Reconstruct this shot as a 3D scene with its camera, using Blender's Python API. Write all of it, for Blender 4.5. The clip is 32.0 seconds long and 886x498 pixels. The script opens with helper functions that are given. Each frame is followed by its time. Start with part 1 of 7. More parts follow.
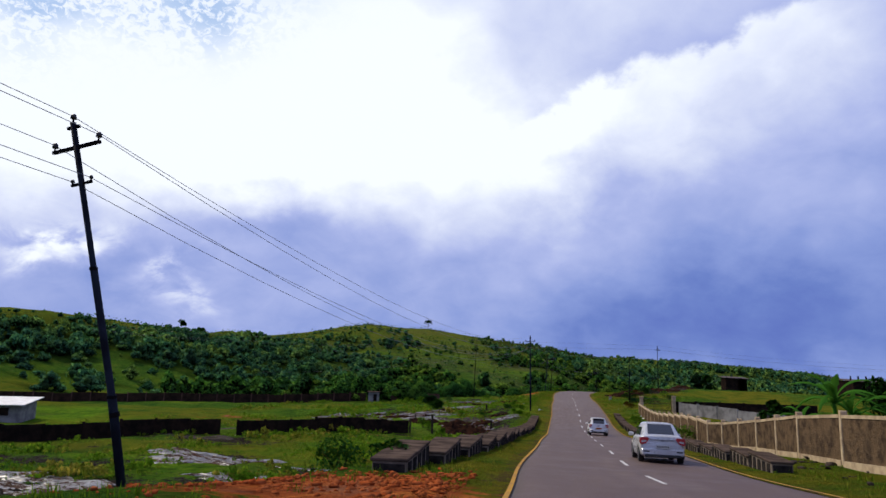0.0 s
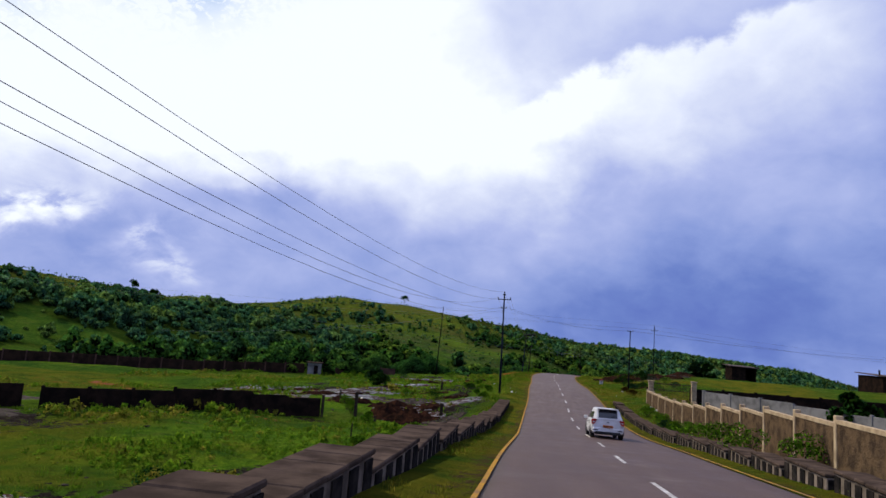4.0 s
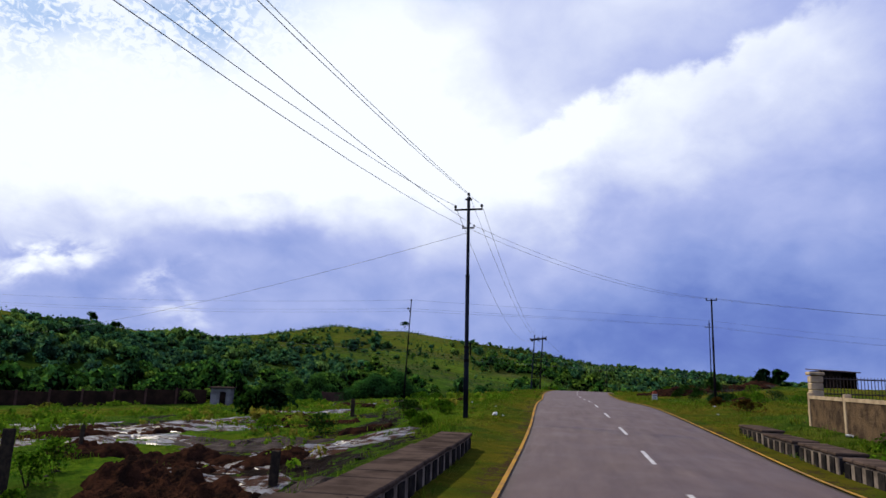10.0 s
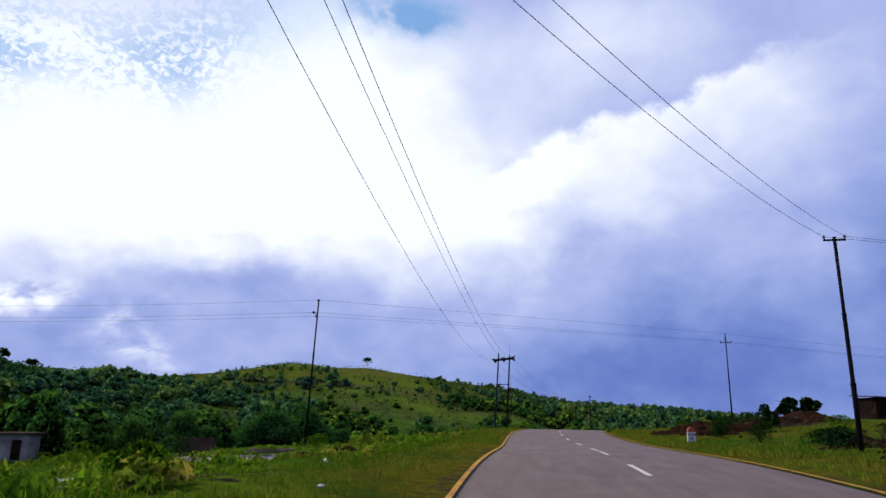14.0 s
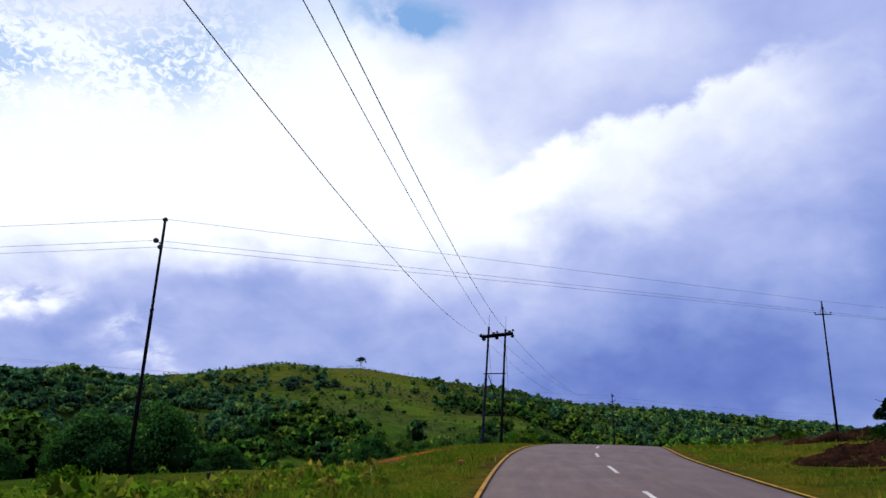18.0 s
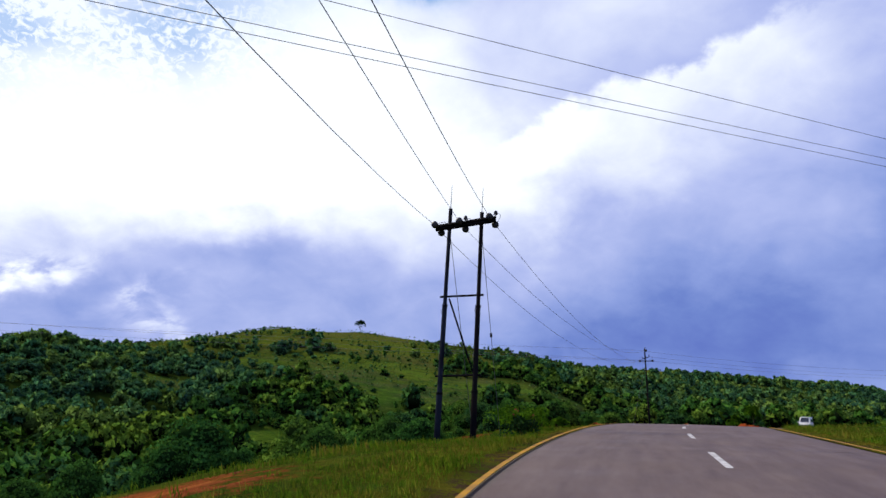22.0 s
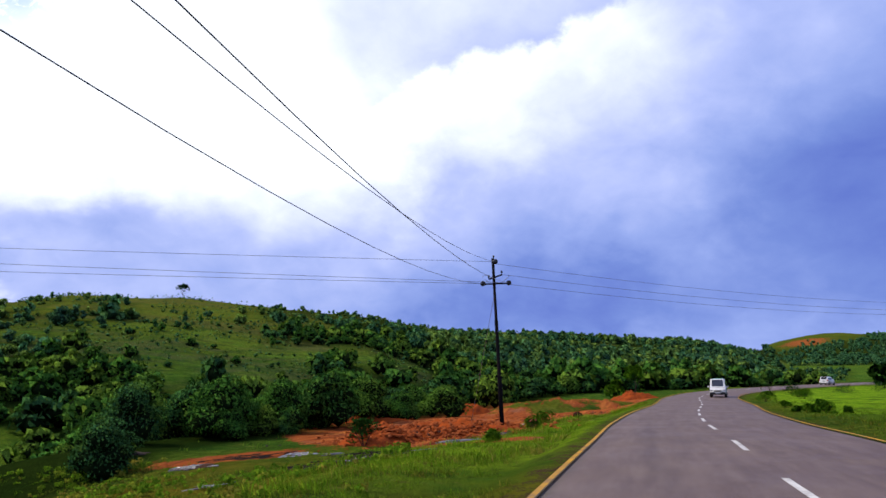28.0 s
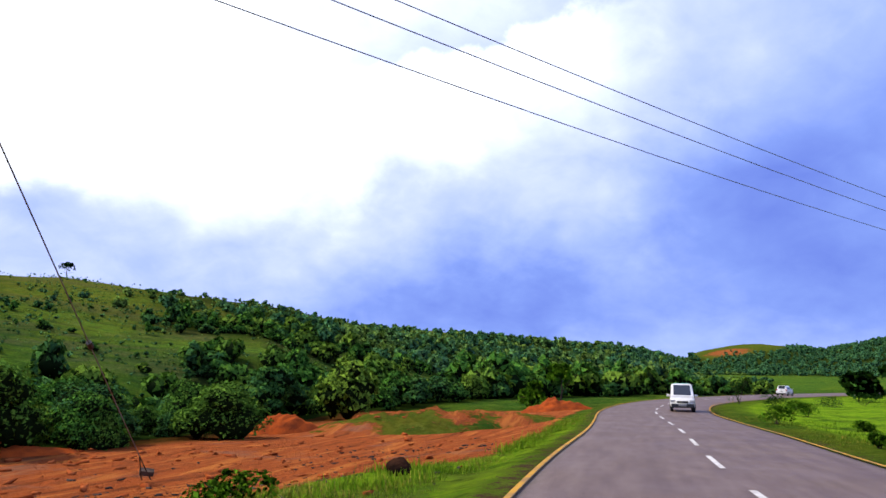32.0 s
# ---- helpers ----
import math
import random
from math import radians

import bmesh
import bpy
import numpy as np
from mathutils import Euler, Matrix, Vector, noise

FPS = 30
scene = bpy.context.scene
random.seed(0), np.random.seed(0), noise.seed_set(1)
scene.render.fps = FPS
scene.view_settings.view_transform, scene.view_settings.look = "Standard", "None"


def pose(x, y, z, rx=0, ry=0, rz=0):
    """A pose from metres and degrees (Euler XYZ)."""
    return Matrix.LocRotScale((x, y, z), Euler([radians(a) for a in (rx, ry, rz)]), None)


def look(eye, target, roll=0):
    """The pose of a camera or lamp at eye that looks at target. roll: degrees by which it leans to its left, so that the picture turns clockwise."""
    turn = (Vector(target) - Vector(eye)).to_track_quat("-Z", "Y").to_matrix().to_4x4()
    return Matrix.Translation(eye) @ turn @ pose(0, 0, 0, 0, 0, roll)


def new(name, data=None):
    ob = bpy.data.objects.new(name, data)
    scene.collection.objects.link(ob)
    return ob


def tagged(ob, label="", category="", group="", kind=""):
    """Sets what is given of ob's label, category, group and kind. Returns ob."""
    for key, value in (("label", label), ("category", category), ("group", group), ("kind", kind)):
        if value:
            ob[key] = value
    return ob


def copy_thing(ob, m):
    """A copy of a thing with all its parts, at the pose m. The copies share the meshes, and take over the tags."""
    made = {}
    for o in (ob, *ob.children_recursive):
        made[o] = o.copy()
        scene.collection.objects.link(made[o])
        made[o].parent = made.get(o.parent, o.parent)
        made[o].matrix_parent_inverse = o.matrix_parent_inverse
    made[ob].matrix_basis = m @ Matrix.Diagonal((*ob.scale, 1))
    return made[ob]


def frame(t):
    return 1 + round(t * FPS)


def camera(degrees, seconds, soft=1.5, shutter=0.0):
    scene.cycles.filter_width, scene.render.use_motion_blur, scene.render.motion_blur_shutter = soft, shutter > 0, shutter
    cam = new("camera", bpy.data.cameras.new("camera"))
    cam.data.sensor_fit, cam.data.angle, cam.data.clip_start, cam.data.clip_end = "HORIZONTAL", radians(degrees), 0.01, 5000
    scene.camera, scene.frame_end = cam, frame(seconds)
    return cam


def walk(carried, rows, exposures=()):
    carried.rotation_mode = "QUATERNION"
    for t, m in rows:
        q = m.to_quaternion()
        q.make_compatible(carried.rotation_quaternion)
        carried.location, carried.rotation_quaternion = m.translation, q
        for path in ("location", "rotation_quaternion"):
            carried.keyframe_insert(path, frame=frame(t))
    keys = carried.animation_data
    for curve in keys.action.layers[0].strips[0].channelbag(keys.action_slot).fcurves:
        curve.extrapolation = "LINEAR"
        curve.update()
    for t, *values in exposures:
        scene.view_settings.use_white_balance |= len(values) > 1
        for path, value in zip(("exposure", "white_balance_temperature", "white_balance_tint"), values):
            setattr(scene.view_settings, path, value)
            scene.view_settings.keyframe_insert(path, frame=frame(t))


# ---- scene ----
cam = camera(67.1, 32.0)

PATH = [
    (0, (4.798, -2.393, 6.296), (4.329, -0.477, 6.625), 1.7),
    (0.5, (4.725, 0.876, 6.154), (4.263, 2.793, 6.487), 1.4),
    (1, (4.601, 4.134, 5.984), (4.266, 6.075, 6.334), 1.0),
    (1.5, (4.398, 7.293, 5.77), (4.086, 9.236, 6.125), 1.3),
    (2, (4.107, 10.391, 5.511), (3.798, 12.335, 5.864), 1.7),
    (2.5, (3.745, 13.567, 5.219), (3.418, 15.513, 5.549), 2.5),
    (3, (3.372, 16.967, 4.913), (2.995, 18.91, 5.204), 3.8),
    (3.5, (3.057, 20.484, 4.619), (2.642, 22.423, 4.888), 4.7),
    (5.5, (2.242, 34.603, 3.591), (1.797, 36.523, 3.929), 2.6),
    (6, (2.027, 38.035, 3.333), (1.591, 39.956, 3.676), 2.3),
    (6.5, (1.821, 41.431, 3.084), (1.384, 43.352, 3.43), 2.3),
    (7, (1.632, 44.783, 2.856), (1.186, 46.701, 3.21), 1.9),
    (7.5, (1.444, 48.101, 2.635), (1.009, 50.018, 3.002), 1.5),
    (8, (1.249, 51.341, 2.407), (0.816, 53.259, 2.774), 1.4),
    (8.5, (1.046, 54.432, 2.17), (0.612, 56.35, 2.537), 1.5),
    (9, (0.84, 57.381, 1.936), (0.391, 59.295, 2.302), 1.7),
    (9.5, (0.634, 60.325, 1.717), (0.184, 62.238, 2.086), 1.9),
    (10, (0.431, 63.417, 1.519), (-0.021, 65.329, 1.89), 1.9),
    (10.5, (0.228, 66.687, 1.339), (-0.226, 68.599, 1.711), 1.9),
    (11, (0.021, 70.06, 1.179), (-0.425, 71.973, 1.555), 1.7),
    (11.5, (-0.186, 73.457, 1.05), (-0.597, 75.372, 1.457), 0.8),
    (12, (-0.384, 76.849, 0.966), (-0.769, 78.763, 1.397), 1.2),
    (12.5, (-0.567, 80.225, 0.936), (-0.947, 82.139, 1.374), 1.4),
    (13, (-0.746, 83.592, 0.951), (-1.129, 85.506, 1.387), 1.7),
    (13.5, (-0.939, 86.979, 0.993), (-1.316, 88.894, 1.428), 1.5),
    (14, (-1.156, 90.394, 1.038), (-1.522, 92.299, 1.524), 1.0),
    (14.5, (-1.385, 93.806, 1.085), (-1.738, 95.705, 1.602), 0.5),
    (16.5, (-2.344, 107.485, 1.424), (-2.717, 109.383, 1.931), 0.9),
    (17, (-2.579, 110.771, 1.421), (-2.955, 112.671, 1.922), 0.8),
    (17.5, (-2.801, 113.994, 1.387), (-3.177, 115.893, 1.888), 0.9),
    (18, (-2.989, 117.204, 1.339), (-3.365, 119.106, 1.833), 1.0),
    (18.5, (-3.145, 120.426, 1.294), (-3.523, 122.327, 1.786), 0.9),
    (19, (-3.285, 123.599, 1.264), (-3.666, 125.503, 1.742), 0.5),
    (19.5, (-3.426, 126.64, 1.255), (-3.829, 128.559, 1.648), -0.0),
    (20, (-3.584, 129.544, 1.26), (-3.998, 131.465, 1.631), -0.2),
    (20.5, (-3.762, 132.409, 1.274), (-4.177, 134.33, 1.646), -0.1),
    (21, (-3.949, 135.334, 1.296), (-4.363, 137.255, 1.668), -0.0),
    (21.5, (-4.117, 138.345, 1.322), (-4.531, 140.266, 1.695), 0.1),
    (22, (-4.237, 141.424, 1.351), (-4.639, 143.343, 1.747), 0.3),
    (22.5, (-4.286, 144.566, 1.386), (-4.688, 146.485, 1.783), 0.4),
    (23, (-4.26, 147.78, 1.432), (-4.623, 149.708, 1.818), 0.3),
    (23.5, (-4.167, 151.081, 1.48), (-4.492, 153.019, 1.851), 0.9),
    (24, (-4.029, 154.46, 1.501), (-4.326, 156.403, 1.872), 0.6),
    (24.5, (-3.848, 157.856, 1.483), (-4.119, 159.798, 1.878), -1.3),
    (26.5, (-2.579, 171.42, 1.117), (-2.824, 173.377, 1.446), -1.6),
    (27, (-1.972, 174.878, 0.983), (-2.159, 176.846, 1.291), -2.0),
    (27.5, (-1.252, 178.379, 0.833), (-1.294, 180.355, 1.138), -2.3),
    (28, (-0.458, 181.857, 0.657), (-0.459, 183.834, 0.956), -1.8),
    (28.5, (0.388, 185.248, 0.451), (0.398, 187.227, 0.742), -1.4),
    (29, (1.286, 188.545, 0.228), (1.302, 190.525, 0.509), -1.1),
    (29.5, (2.237, 191.77, 0.007), (2.27, 193.752, 0.277), -0.8),
    (30, (3.225, 194.959, -0.196), (3.375, 196.938, 0.055), 0.4),
    (30.5, (4.213, 198.142, -0.379), (4.415, 200.116, -0.128), 0.5),
    (31, (5.165, 201.339, -0.549), (5.369, 203.313, -0.297), 0.7),
    (31.5, (6.069, 204.558, -0.716), (6.25, 206.532, -0.452), 0.4),
    (32, (6.942, 207.787, -0.883), (7.126, 209.756, -0.585), -0.0),
]
walk(cam, [(t, look(eye, target, roll)) for t, eye, target, roll in PATH],
     exposures=((0, -0.1), (14, -0.05), (24, 0.0), (27, 0.1), (29, 0.3), (30, 0.26), (31, 0.5), (32, 0.64)))

# ---- world, sun ----
SUN_AZ, SUN_EL = -68.0, 46.0        # degrees from +y towards +x, and above the horizon


def sun_vector():
    a, e = radians(SUN_AZ), radians(SUN_EL)
    return Vector((math.sin(a) * math.cos(e), math.cos(a) * math.cos(e), math.sin(e)))


class Nodes:
    """Short hand for building node trees."""

    def __init__(self, tree):
        self.t = tree
        tree.nodes.clear()

    def n(self, kind):
        return self.t.nodes.new(kind)

    def link(self, a, b):
        self.t.links.new(a, b)

    def put(self, sock, value):
        if isinstance(value, bpy.types.NodeSocket):
            self.link(value, sock)
        else:
            sock.default_value = value

    def math(self, op, a, b=0.0, c=None, clamp=False):
        m = self.t.nodes.new("ShaderNodeMath")
        m.operation, m.use_clamp = op, clamp
        self.put(m.inputs[0], a)
        self.put(m.inputs[1], b)
        if c is not None:
            self.put(m.inputs[2], c)
        return m.outputs[0]

    def mix(self, f, a, b, blend="MIX"):
        m = self.t.nodes.new("ShaderNodeMix")
        m.data_type, m.blend_type = "RGBA", blend
        self.put(m.inputs[0], f)
        self.put(m.inputs[6], a if isinstance(a, bpy.types.NodeSocket) else (*a, 1))
        self.put(m.inputs[7], b if isinstance(b, bpy.types.NodeSocket) else (*b, 1))
        return m.outputs[2]

    def noise(self, vec, scale, detail=4.0, rough=0.55, distort=0.0):
        m = self.t.nodes.new("ShaderNodeTexNoise")
        if vec is not None:
            self.link(vec, m.inputs["Vector"])
        m.inputs["Scale"].default_value, m.inputs["Detail"].default_value = scale, detail
        m.inputs["Roughness"].default_value, m.inputs["Distortion"].default_value = rough, distort
        return m.outputs["Fac"]

    def ramp(self, f, lo, hi, smooth=True):
        m = self.t.nodes.new("ShaderNodeMapRange")
        m.interpolation_type = "SMOOTHSTEP" if smooth else "LINEAR"
        self.put(m.inputs[0], f)
        m.inputs[1].default_value, m.inputs[2].default_value = lo, hi
        return m.outputs[0]

    def vec(self, op, a, b=(0, 0, 0)):
        m = self.t.nodes.new("ShaderNodeVectorMath")
        m.operation = op
        self.put(m.inputs[0], a)
        self.put(m.inputs[1], b)
        return m


def build_sky():
    w = bpy.data.worlds.new("sky")
    scene.world = w
    w.use_nodes = True
    k = Nodes(w.node_tree)
    out, bg = k.n("ShaderNodeOutputWorld"), k.n("ShaderNodeBackground")
    sky = k.n("ShaderNodeTexSky")
    sky.sky_type, sky.sun_disc = "NISHITA", False
    sky.sun_elevation, sky.sun_rotation = radians(SUN_EL), radians(SUN_AZ)
    co = k.n("ShaderNodeTexCoord").outputs["Generated"]
    sep = k.n("ShaderNodeSeparateXYZ")
    k.link(co, sep.inputs[0])
    x, y, z = sep.outputs
    deg = 180.0 / math.pi
    az0 = k.math("MULTIPLY", k.math("ARCTAN2", x, y), deg)
    el0 = k.math("MULTIPLY", k.math("ARCSINE", z), deg)

    # a cloud layer seen from below, stretched flat towards the horizon
    zz = k.math("ADD", k.math("MAXIMUM", z, 0.0), 0.60)
    plane = k.n("ShaderNodeCombineXYZ")
    k.put(plane.inputs[0], k.math("DIVIDE", x, zz))
    k.put(plane.inputs[1], k.math("DIVIDE", y, zz))
    p = plane.outputs[0]

    def swirl(scale, detail, rough):
        m = k.n("ShaderNodeTexNoise")
        k.link(p, m.inputs["Vector"])
        m.inputs["Scale"].default_value, m.inputs["Detail"].default_value, m.inputs["Roughness"].default_value = scale, detail, rough
        q = k.n("ShaderNodeSeparateXYZ")
        k.link(m.outputs["Color"], q.inputs[0])
        return [k.math("SUBTRACT", c, 0.5) for c in q.outputs]

    # directions bent by billowing noise, for ragged cloud edges
    w1, w2 = swirl(4.4, 3, 0.5), swirl(15.0, 5, 0.6)
    az = k.math("ADD", az0, k.math("ADD", k.math("MULTIPLY", w1[0], 17.0), k.math("MULTIPLY", w2[0], 5.0)))
    el = k.math("ADD", el0, k.math("ADD", k.math("MULTIPLY", w1[1], 9.0), k.math("MULTIPLY", w2[1], 3.4)))
    big, fine = k.noise(p, 3.6, 4, 0.5, 0.5), k.noise(p, 11.0, 6, 0.58, 0.4)
    ripple = k.noise(p, 84.0, 3, 0.6, 0.8)

    def patch(a, e, ra, re, lean=0.0):
        """An oval cloud patch round azimuth a and height e, ra by re degrees."""
        c, sn = math.cos(radians(lean)), math.sin(radians(lean))
        da, de = k.math("SUBTRACT", az, a), k.math("SUBTRACT", el, e)
        u = k.math("ADD", k.math("MULTIPLY", da, c / ra), k.math("MULTIPLY", de, sn / ra))
        v = k.math("ADD", k.math("MULTIPLY", da, -sn / re), k.math("MULTIPLY", de, c / re))
        r2 = k.math("ADD", k.math("MULTIPLY", u, u), k.math("MULTIPLY", v, v))
        return k.math("EXPONENT", k.math("MULTIPLY", r2, -1.0))

    # how much light each part of the overcast lets through
    tone = k.math("ADD", 0.43, k.math("MULTIPLY", k.ramp(el0, 4.0, 30.0), 0.14))
    for a, e, ra, re, lean, amount in (
            (-36, 20, 20, 8.5, 0, 0.62), (-22, 22, 14, 8, 0, 0.40), (-24, 31, 12, 6, 0, 0.30), (-44, 13, 8, 4, 0, 0.12), (-9, 17, 9, 6, 10, 0.26), (-11, 10, 9, 4, 0, 0.10),
            (2, 31, 14, 4, 0, 0.20), (-55, 25, 18, 14, 0, 0.30), (2, 26.5, 10, 3.2, 22, 0.05), (15, 31, 6, 2.4, 10, -0.10),
            (10, 19, 9, 5, 25, 0.10), (-28, 10.6, 7, 2.4, -4, -0.20), (-40, 6.2, 5, 1.8, 0, -0.10), (-30, 4, 12, 3.5, 0, 0.08),
            (10, 3.0, 11.5, 4.0, 6, -0.32), (17, 5.6, 6, 2.6, 0, -0.07), (19, 6.5, 4.5, 3.2, 30, 0.10), (35, 15, 9, 9, 0, -0.28), (16, 17, 9, 7, 20, 0.08), (27, 9, 8, 6, 0, -0.13), (38, 4, 10, 5, 0, -0.22), (60, 25, 22, 20, 0, -0.16)):
        tone = k.math("ADD", tone, k.math("MULTIPLY", patch(a, e, ra, re, lean), amount))
    tone = k.math("ADD", tone, k.math("MULTIPLY", k.math("SUBTRACT", big, 0.5), 0.34))
    tone = k.math("ADD", tone, k.math("MULTIPLY", k.math("SUBTRACT", fine, 0.5), 0.22))

    # the towering heap: its lit upper edge climbs to the right, its body fades into grey below
    crest = k.n("ShaderNodeValToRGB")
    crest.color_ramp.interpolation = "B_SPLINE"
    stops = ((-14, 18.0), (-3, 21.8), (6.5, 23.8), (10, 26.8), (16, 28.0), (27, 30.0), (50, 34.0))
    while len(crest.color_ramp.elements) < len(stops):
        crest.color_ramp.elements.new(0.5)
    for q, (a, e) in zip(crest.color_ramp.elements, stops):
        q.position, q.color = (a + 60) / 120, (e / 40, e / 40, e / 40, 1)
    k.put(crest.inputs[0], k.math("DIVIDE", k.math("ADD", az, 60.0), 120.0))
    deep = k.math("SUBTRACT", k.math("MULTIPLY", crest.outputs[0], 40.0), el)
    lit = k.math("MULTIPLY", k.math("MULTIPLY", k.ramp(deep, -0.2, 1.1), k.ramp(deep, 10.5, 0.6)), k.math("MULTIPLY", k.ramp(az, -12.0, -3.0), k.ramp(az, 30.0, 12.0)))
    tone = k.math("ADD", tone, k.math("MULTIPLY", lit, 0.34))
    # little bright heaps low on the left
    low = k.math("ADD", patch(-44.5, 8.0, 3.0, 1.5, 8), k.math("MULTIPLY", patch(-35.5, 5.2, 2.6, 2.0, 20), 0.6))
    tone = k.math("ADD", tone, k.math("MULTIPLY", k.math("MULTIPLY", low, k.ramp(fine, 0.34, 0.58)), 0.50))

    shade = k.n("ShaderNodeValToRGB")
    tones = ((0.0, (0.110, 0.170, 0.56)), (0.20, (0.170, 0.255, 0.65)), (0.40, (0.285, 0.378, 0.78)), (0.60, (0.475, 0.550, 0.92)), (0.80, (0.745, 0.81, 1.05)), (1.0, (1.05, 1.11, 1.22)))
    while len(shade.color_ramp.elements) < len(tones):
        shade.color_ramp.elements.new(0.5)
    for q, (at, c) in zip(shade.color_ramp.elements, tones):
        q.position, q.color = at, (*c, 1)
    k.put(shade.inputs[0], tone)
    body = shade.outputs[0]
    # rifts of clear sky, veiled by ripples of high cloud on the left
    clear = k.mix(0.6, k.mix(1.0, k.mix(0.35, sky.outputs[0], (2.2, 4.6, 9.0)), (0.095, 0.095, 0.095), "MULTIPLY"), (0.26, 0.52, 0.98))
    veil = k.ramp(k.math("ADD", k.math("MULTIPLY", ripple, 0.62), k.math("MULTIPLY", fine, 0.38)), 0.56, 0.44)
    rift = k.math("MULTIPLY", k.math("ADD", patch(-36.5, 28.6, 8.0, 3.4, 12), patch(-48.0, 25.4, 4.0, 4.2), clamp=True), k.math("ADD", k.math("MULTIPLY", veil, 0.62), 0.12))
    thin = k.math("MULTIPLY", patch(-27, 33.5, 8, 3.0, 0), 0.35)
    hole = k.math("MULTIPLY", k.math("MULTIPLY", patch(-15.4, 34.6, 4.4, 2.0, 10), k.ramp(fine, 0.36, 0.56)), 1.2, clamp=True)
    open_sky = k.math("ADD", k.math("ADD", rift, thin, clamp=True), hole, clamp=True)
    k.link(k.mix(open_sky, body, clear), bg.inputs[0])
    bg.inputs[1].default_value = 0.97
    k.link(bg.outputs[0], out.inputs[0])


build_sky()
sun = new("sun", bpy.data.lights.new("sun", "SUN"))
sun.data.energy, sun.data.angle, sun.data.color = 3.6, radians(2.2), (1.0, 0.90, 0.70)
sun.matrix_world = look(sun_vector() * 100, (0, 0, 0))

# ---- materials ----


def material(name, base, rough=0.7, metal=0.0, other=None, scale=3.0, grain=30.0, bump=0.3, spec=0.5, amount=1.0, depth=0.02, object_space=False, random=0.0):
    """base and other: two colours mixed by coarse noise; grain: scale of the fine relief."""
    m = bpy.data.materials.new(name)
    m.use_nodes = True
    k = Nodes(m.node_tree)
    out, b = k.n("ShaderNodeOutputMaterial"), k.n("ShaderNodeBsdfPrincipled")
    k.link(b.outputs[0], out.inputs[0])
    co = k.n("ShaderNodeTexCoord").outputs["Object"] if object_space else k.n("ShaderNodeNewGeometry").outputs["Position"]
    other = other or tuple(c * 0.6 for c in base)
    f = k.ramp(k.noise(co, scale, 5, 0.6), 0.35, 0.68)
    col = k.mix(k.math("MULTIPLY", f, amount), base, other)
    g = k.noise(co, grain, 3, 0.6)
    col = k.mix(k.math("MULTIPLY", g, 0.35), col, tuple(c * 0.55 for c in base))
    if random:
        info = k.n("ShaderNodeObjectInfo").outputs["Random"]
        col = k.mix(k.math("MULTIPLY", info, random), col, tuple(c * 0.35 for c in base))
    k.link(col, b.inputs["Base Color"])
    k.put(b.inputs["Roughness"], k.math("ADD", k.math("MULTIPLY", g, 0.25), rough - 0.12, clamp=True))
    b.inputs["Metallic"].default_value = metal
    b.inputs["Specular IOR Level"].default_value = spec
    if bump:
        bp = k.n("ShaderNodeBump")
        bp.inputs["Strength"].default_value, bp.inputs["Distance"].default_value = bump, depth
        k.link(k.math("ADD", g, k.math("MULTIPLY", f, 0.5)), bp.inputs["Height"])
        k.link(bp.outputs[0], b.inputs["Normal"])
    return m


def leaf_material(name, a, b_, c, rough=0.55, trans=0.25, cool=0.0, grain=0.0, core_shade=0.75):
    """Leaves: three greens mixed leaf by leaf and tree by tree (the point attribute tint)."""
    m = bpy.data.materials.new(name)
    m.use_nodes = True
    k = Nodes(m.node_tree)
    out, b = k.n("ShaderNodeOutputMaterial"), k.n("ShaderNodeBsdfPrincipled")
    isl = k.n("ShaderNodeNewGeometry").outputs["Random Per Island"]
    at = k.n("ShaderNodeAttribute")
    at.attribute_name = "tint"
    inner = k.n("ShaderNodeAttribute")
    inner.attribute_name = "inner"
    col = k.mix(isl, a, b_)
    col = k.mix(k.ramp(at.outputs["Fac"], 0.4, 1.0), col, c)
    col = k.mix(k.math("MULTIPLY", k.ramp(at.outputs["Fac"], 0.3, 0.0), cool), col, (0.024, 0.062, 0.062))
    if grain:
        pos = k.n("ShaderNodeNewGeometry").outputs["Position"]
        fine, mid = k.noise(pos, grain, 3, 0.7), k.noise(pos, grain * 0.18, 3, 0.6)
        # fine noise paints shaded leaf gaps near black and sunlit specks paler
        col = k.mix(k.math("MULTIPLY", k.ramp(fine, 0.52, 0.41), 0.80), col, (0.003, 0.008, 0.003))
        col = k.mix(k.math("MULTIPLY", k.ramp(fine, 0.55, 0.68), 0.55), col, c)
        col = k.mix(k.math("MULTIPLY", k.ramp(mid, 0.52, 0.66), 0.35), col, c)
        bp = k.n("ShaderNodeBump")
        bp.inputs["Strength"].default_value, bp.inputs["Distance"].default_value = 0.8, 0.5 / grain
        k.link(fine, bp.inputs["Height"])
        k.link(bp.outputs[0], b.inputs["Normal"])
    col = k.mix(k.math("MULTIPLY", inner.outputs["Fac"], core_shade), col, (0.006, 0.011, 0.004))      # crown cores near black: inner shade put into the colour
    k.link(col, b.inputs["Base Color"])
    b.inputs["Roughness"].default_value = rough
    b.inputs["Specular IOR Level"].default_value = 0.0
    tr = k.n("ShaderNodeBsdfTranslucent")
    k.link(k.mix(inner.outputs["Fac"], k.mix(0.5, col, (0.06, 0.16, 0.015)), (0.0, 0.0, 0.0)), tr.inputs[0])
    ms = k.n("ShaderNodeMixShader")
    ms.inputs[0].default_value = trans
    k.link(b.outputs[0], ms.inputs[1])
    k.link(tr.outputs[0], ms.inputs[2])
    k.link(ms.outputs[0], out.inputs[0])
    return m


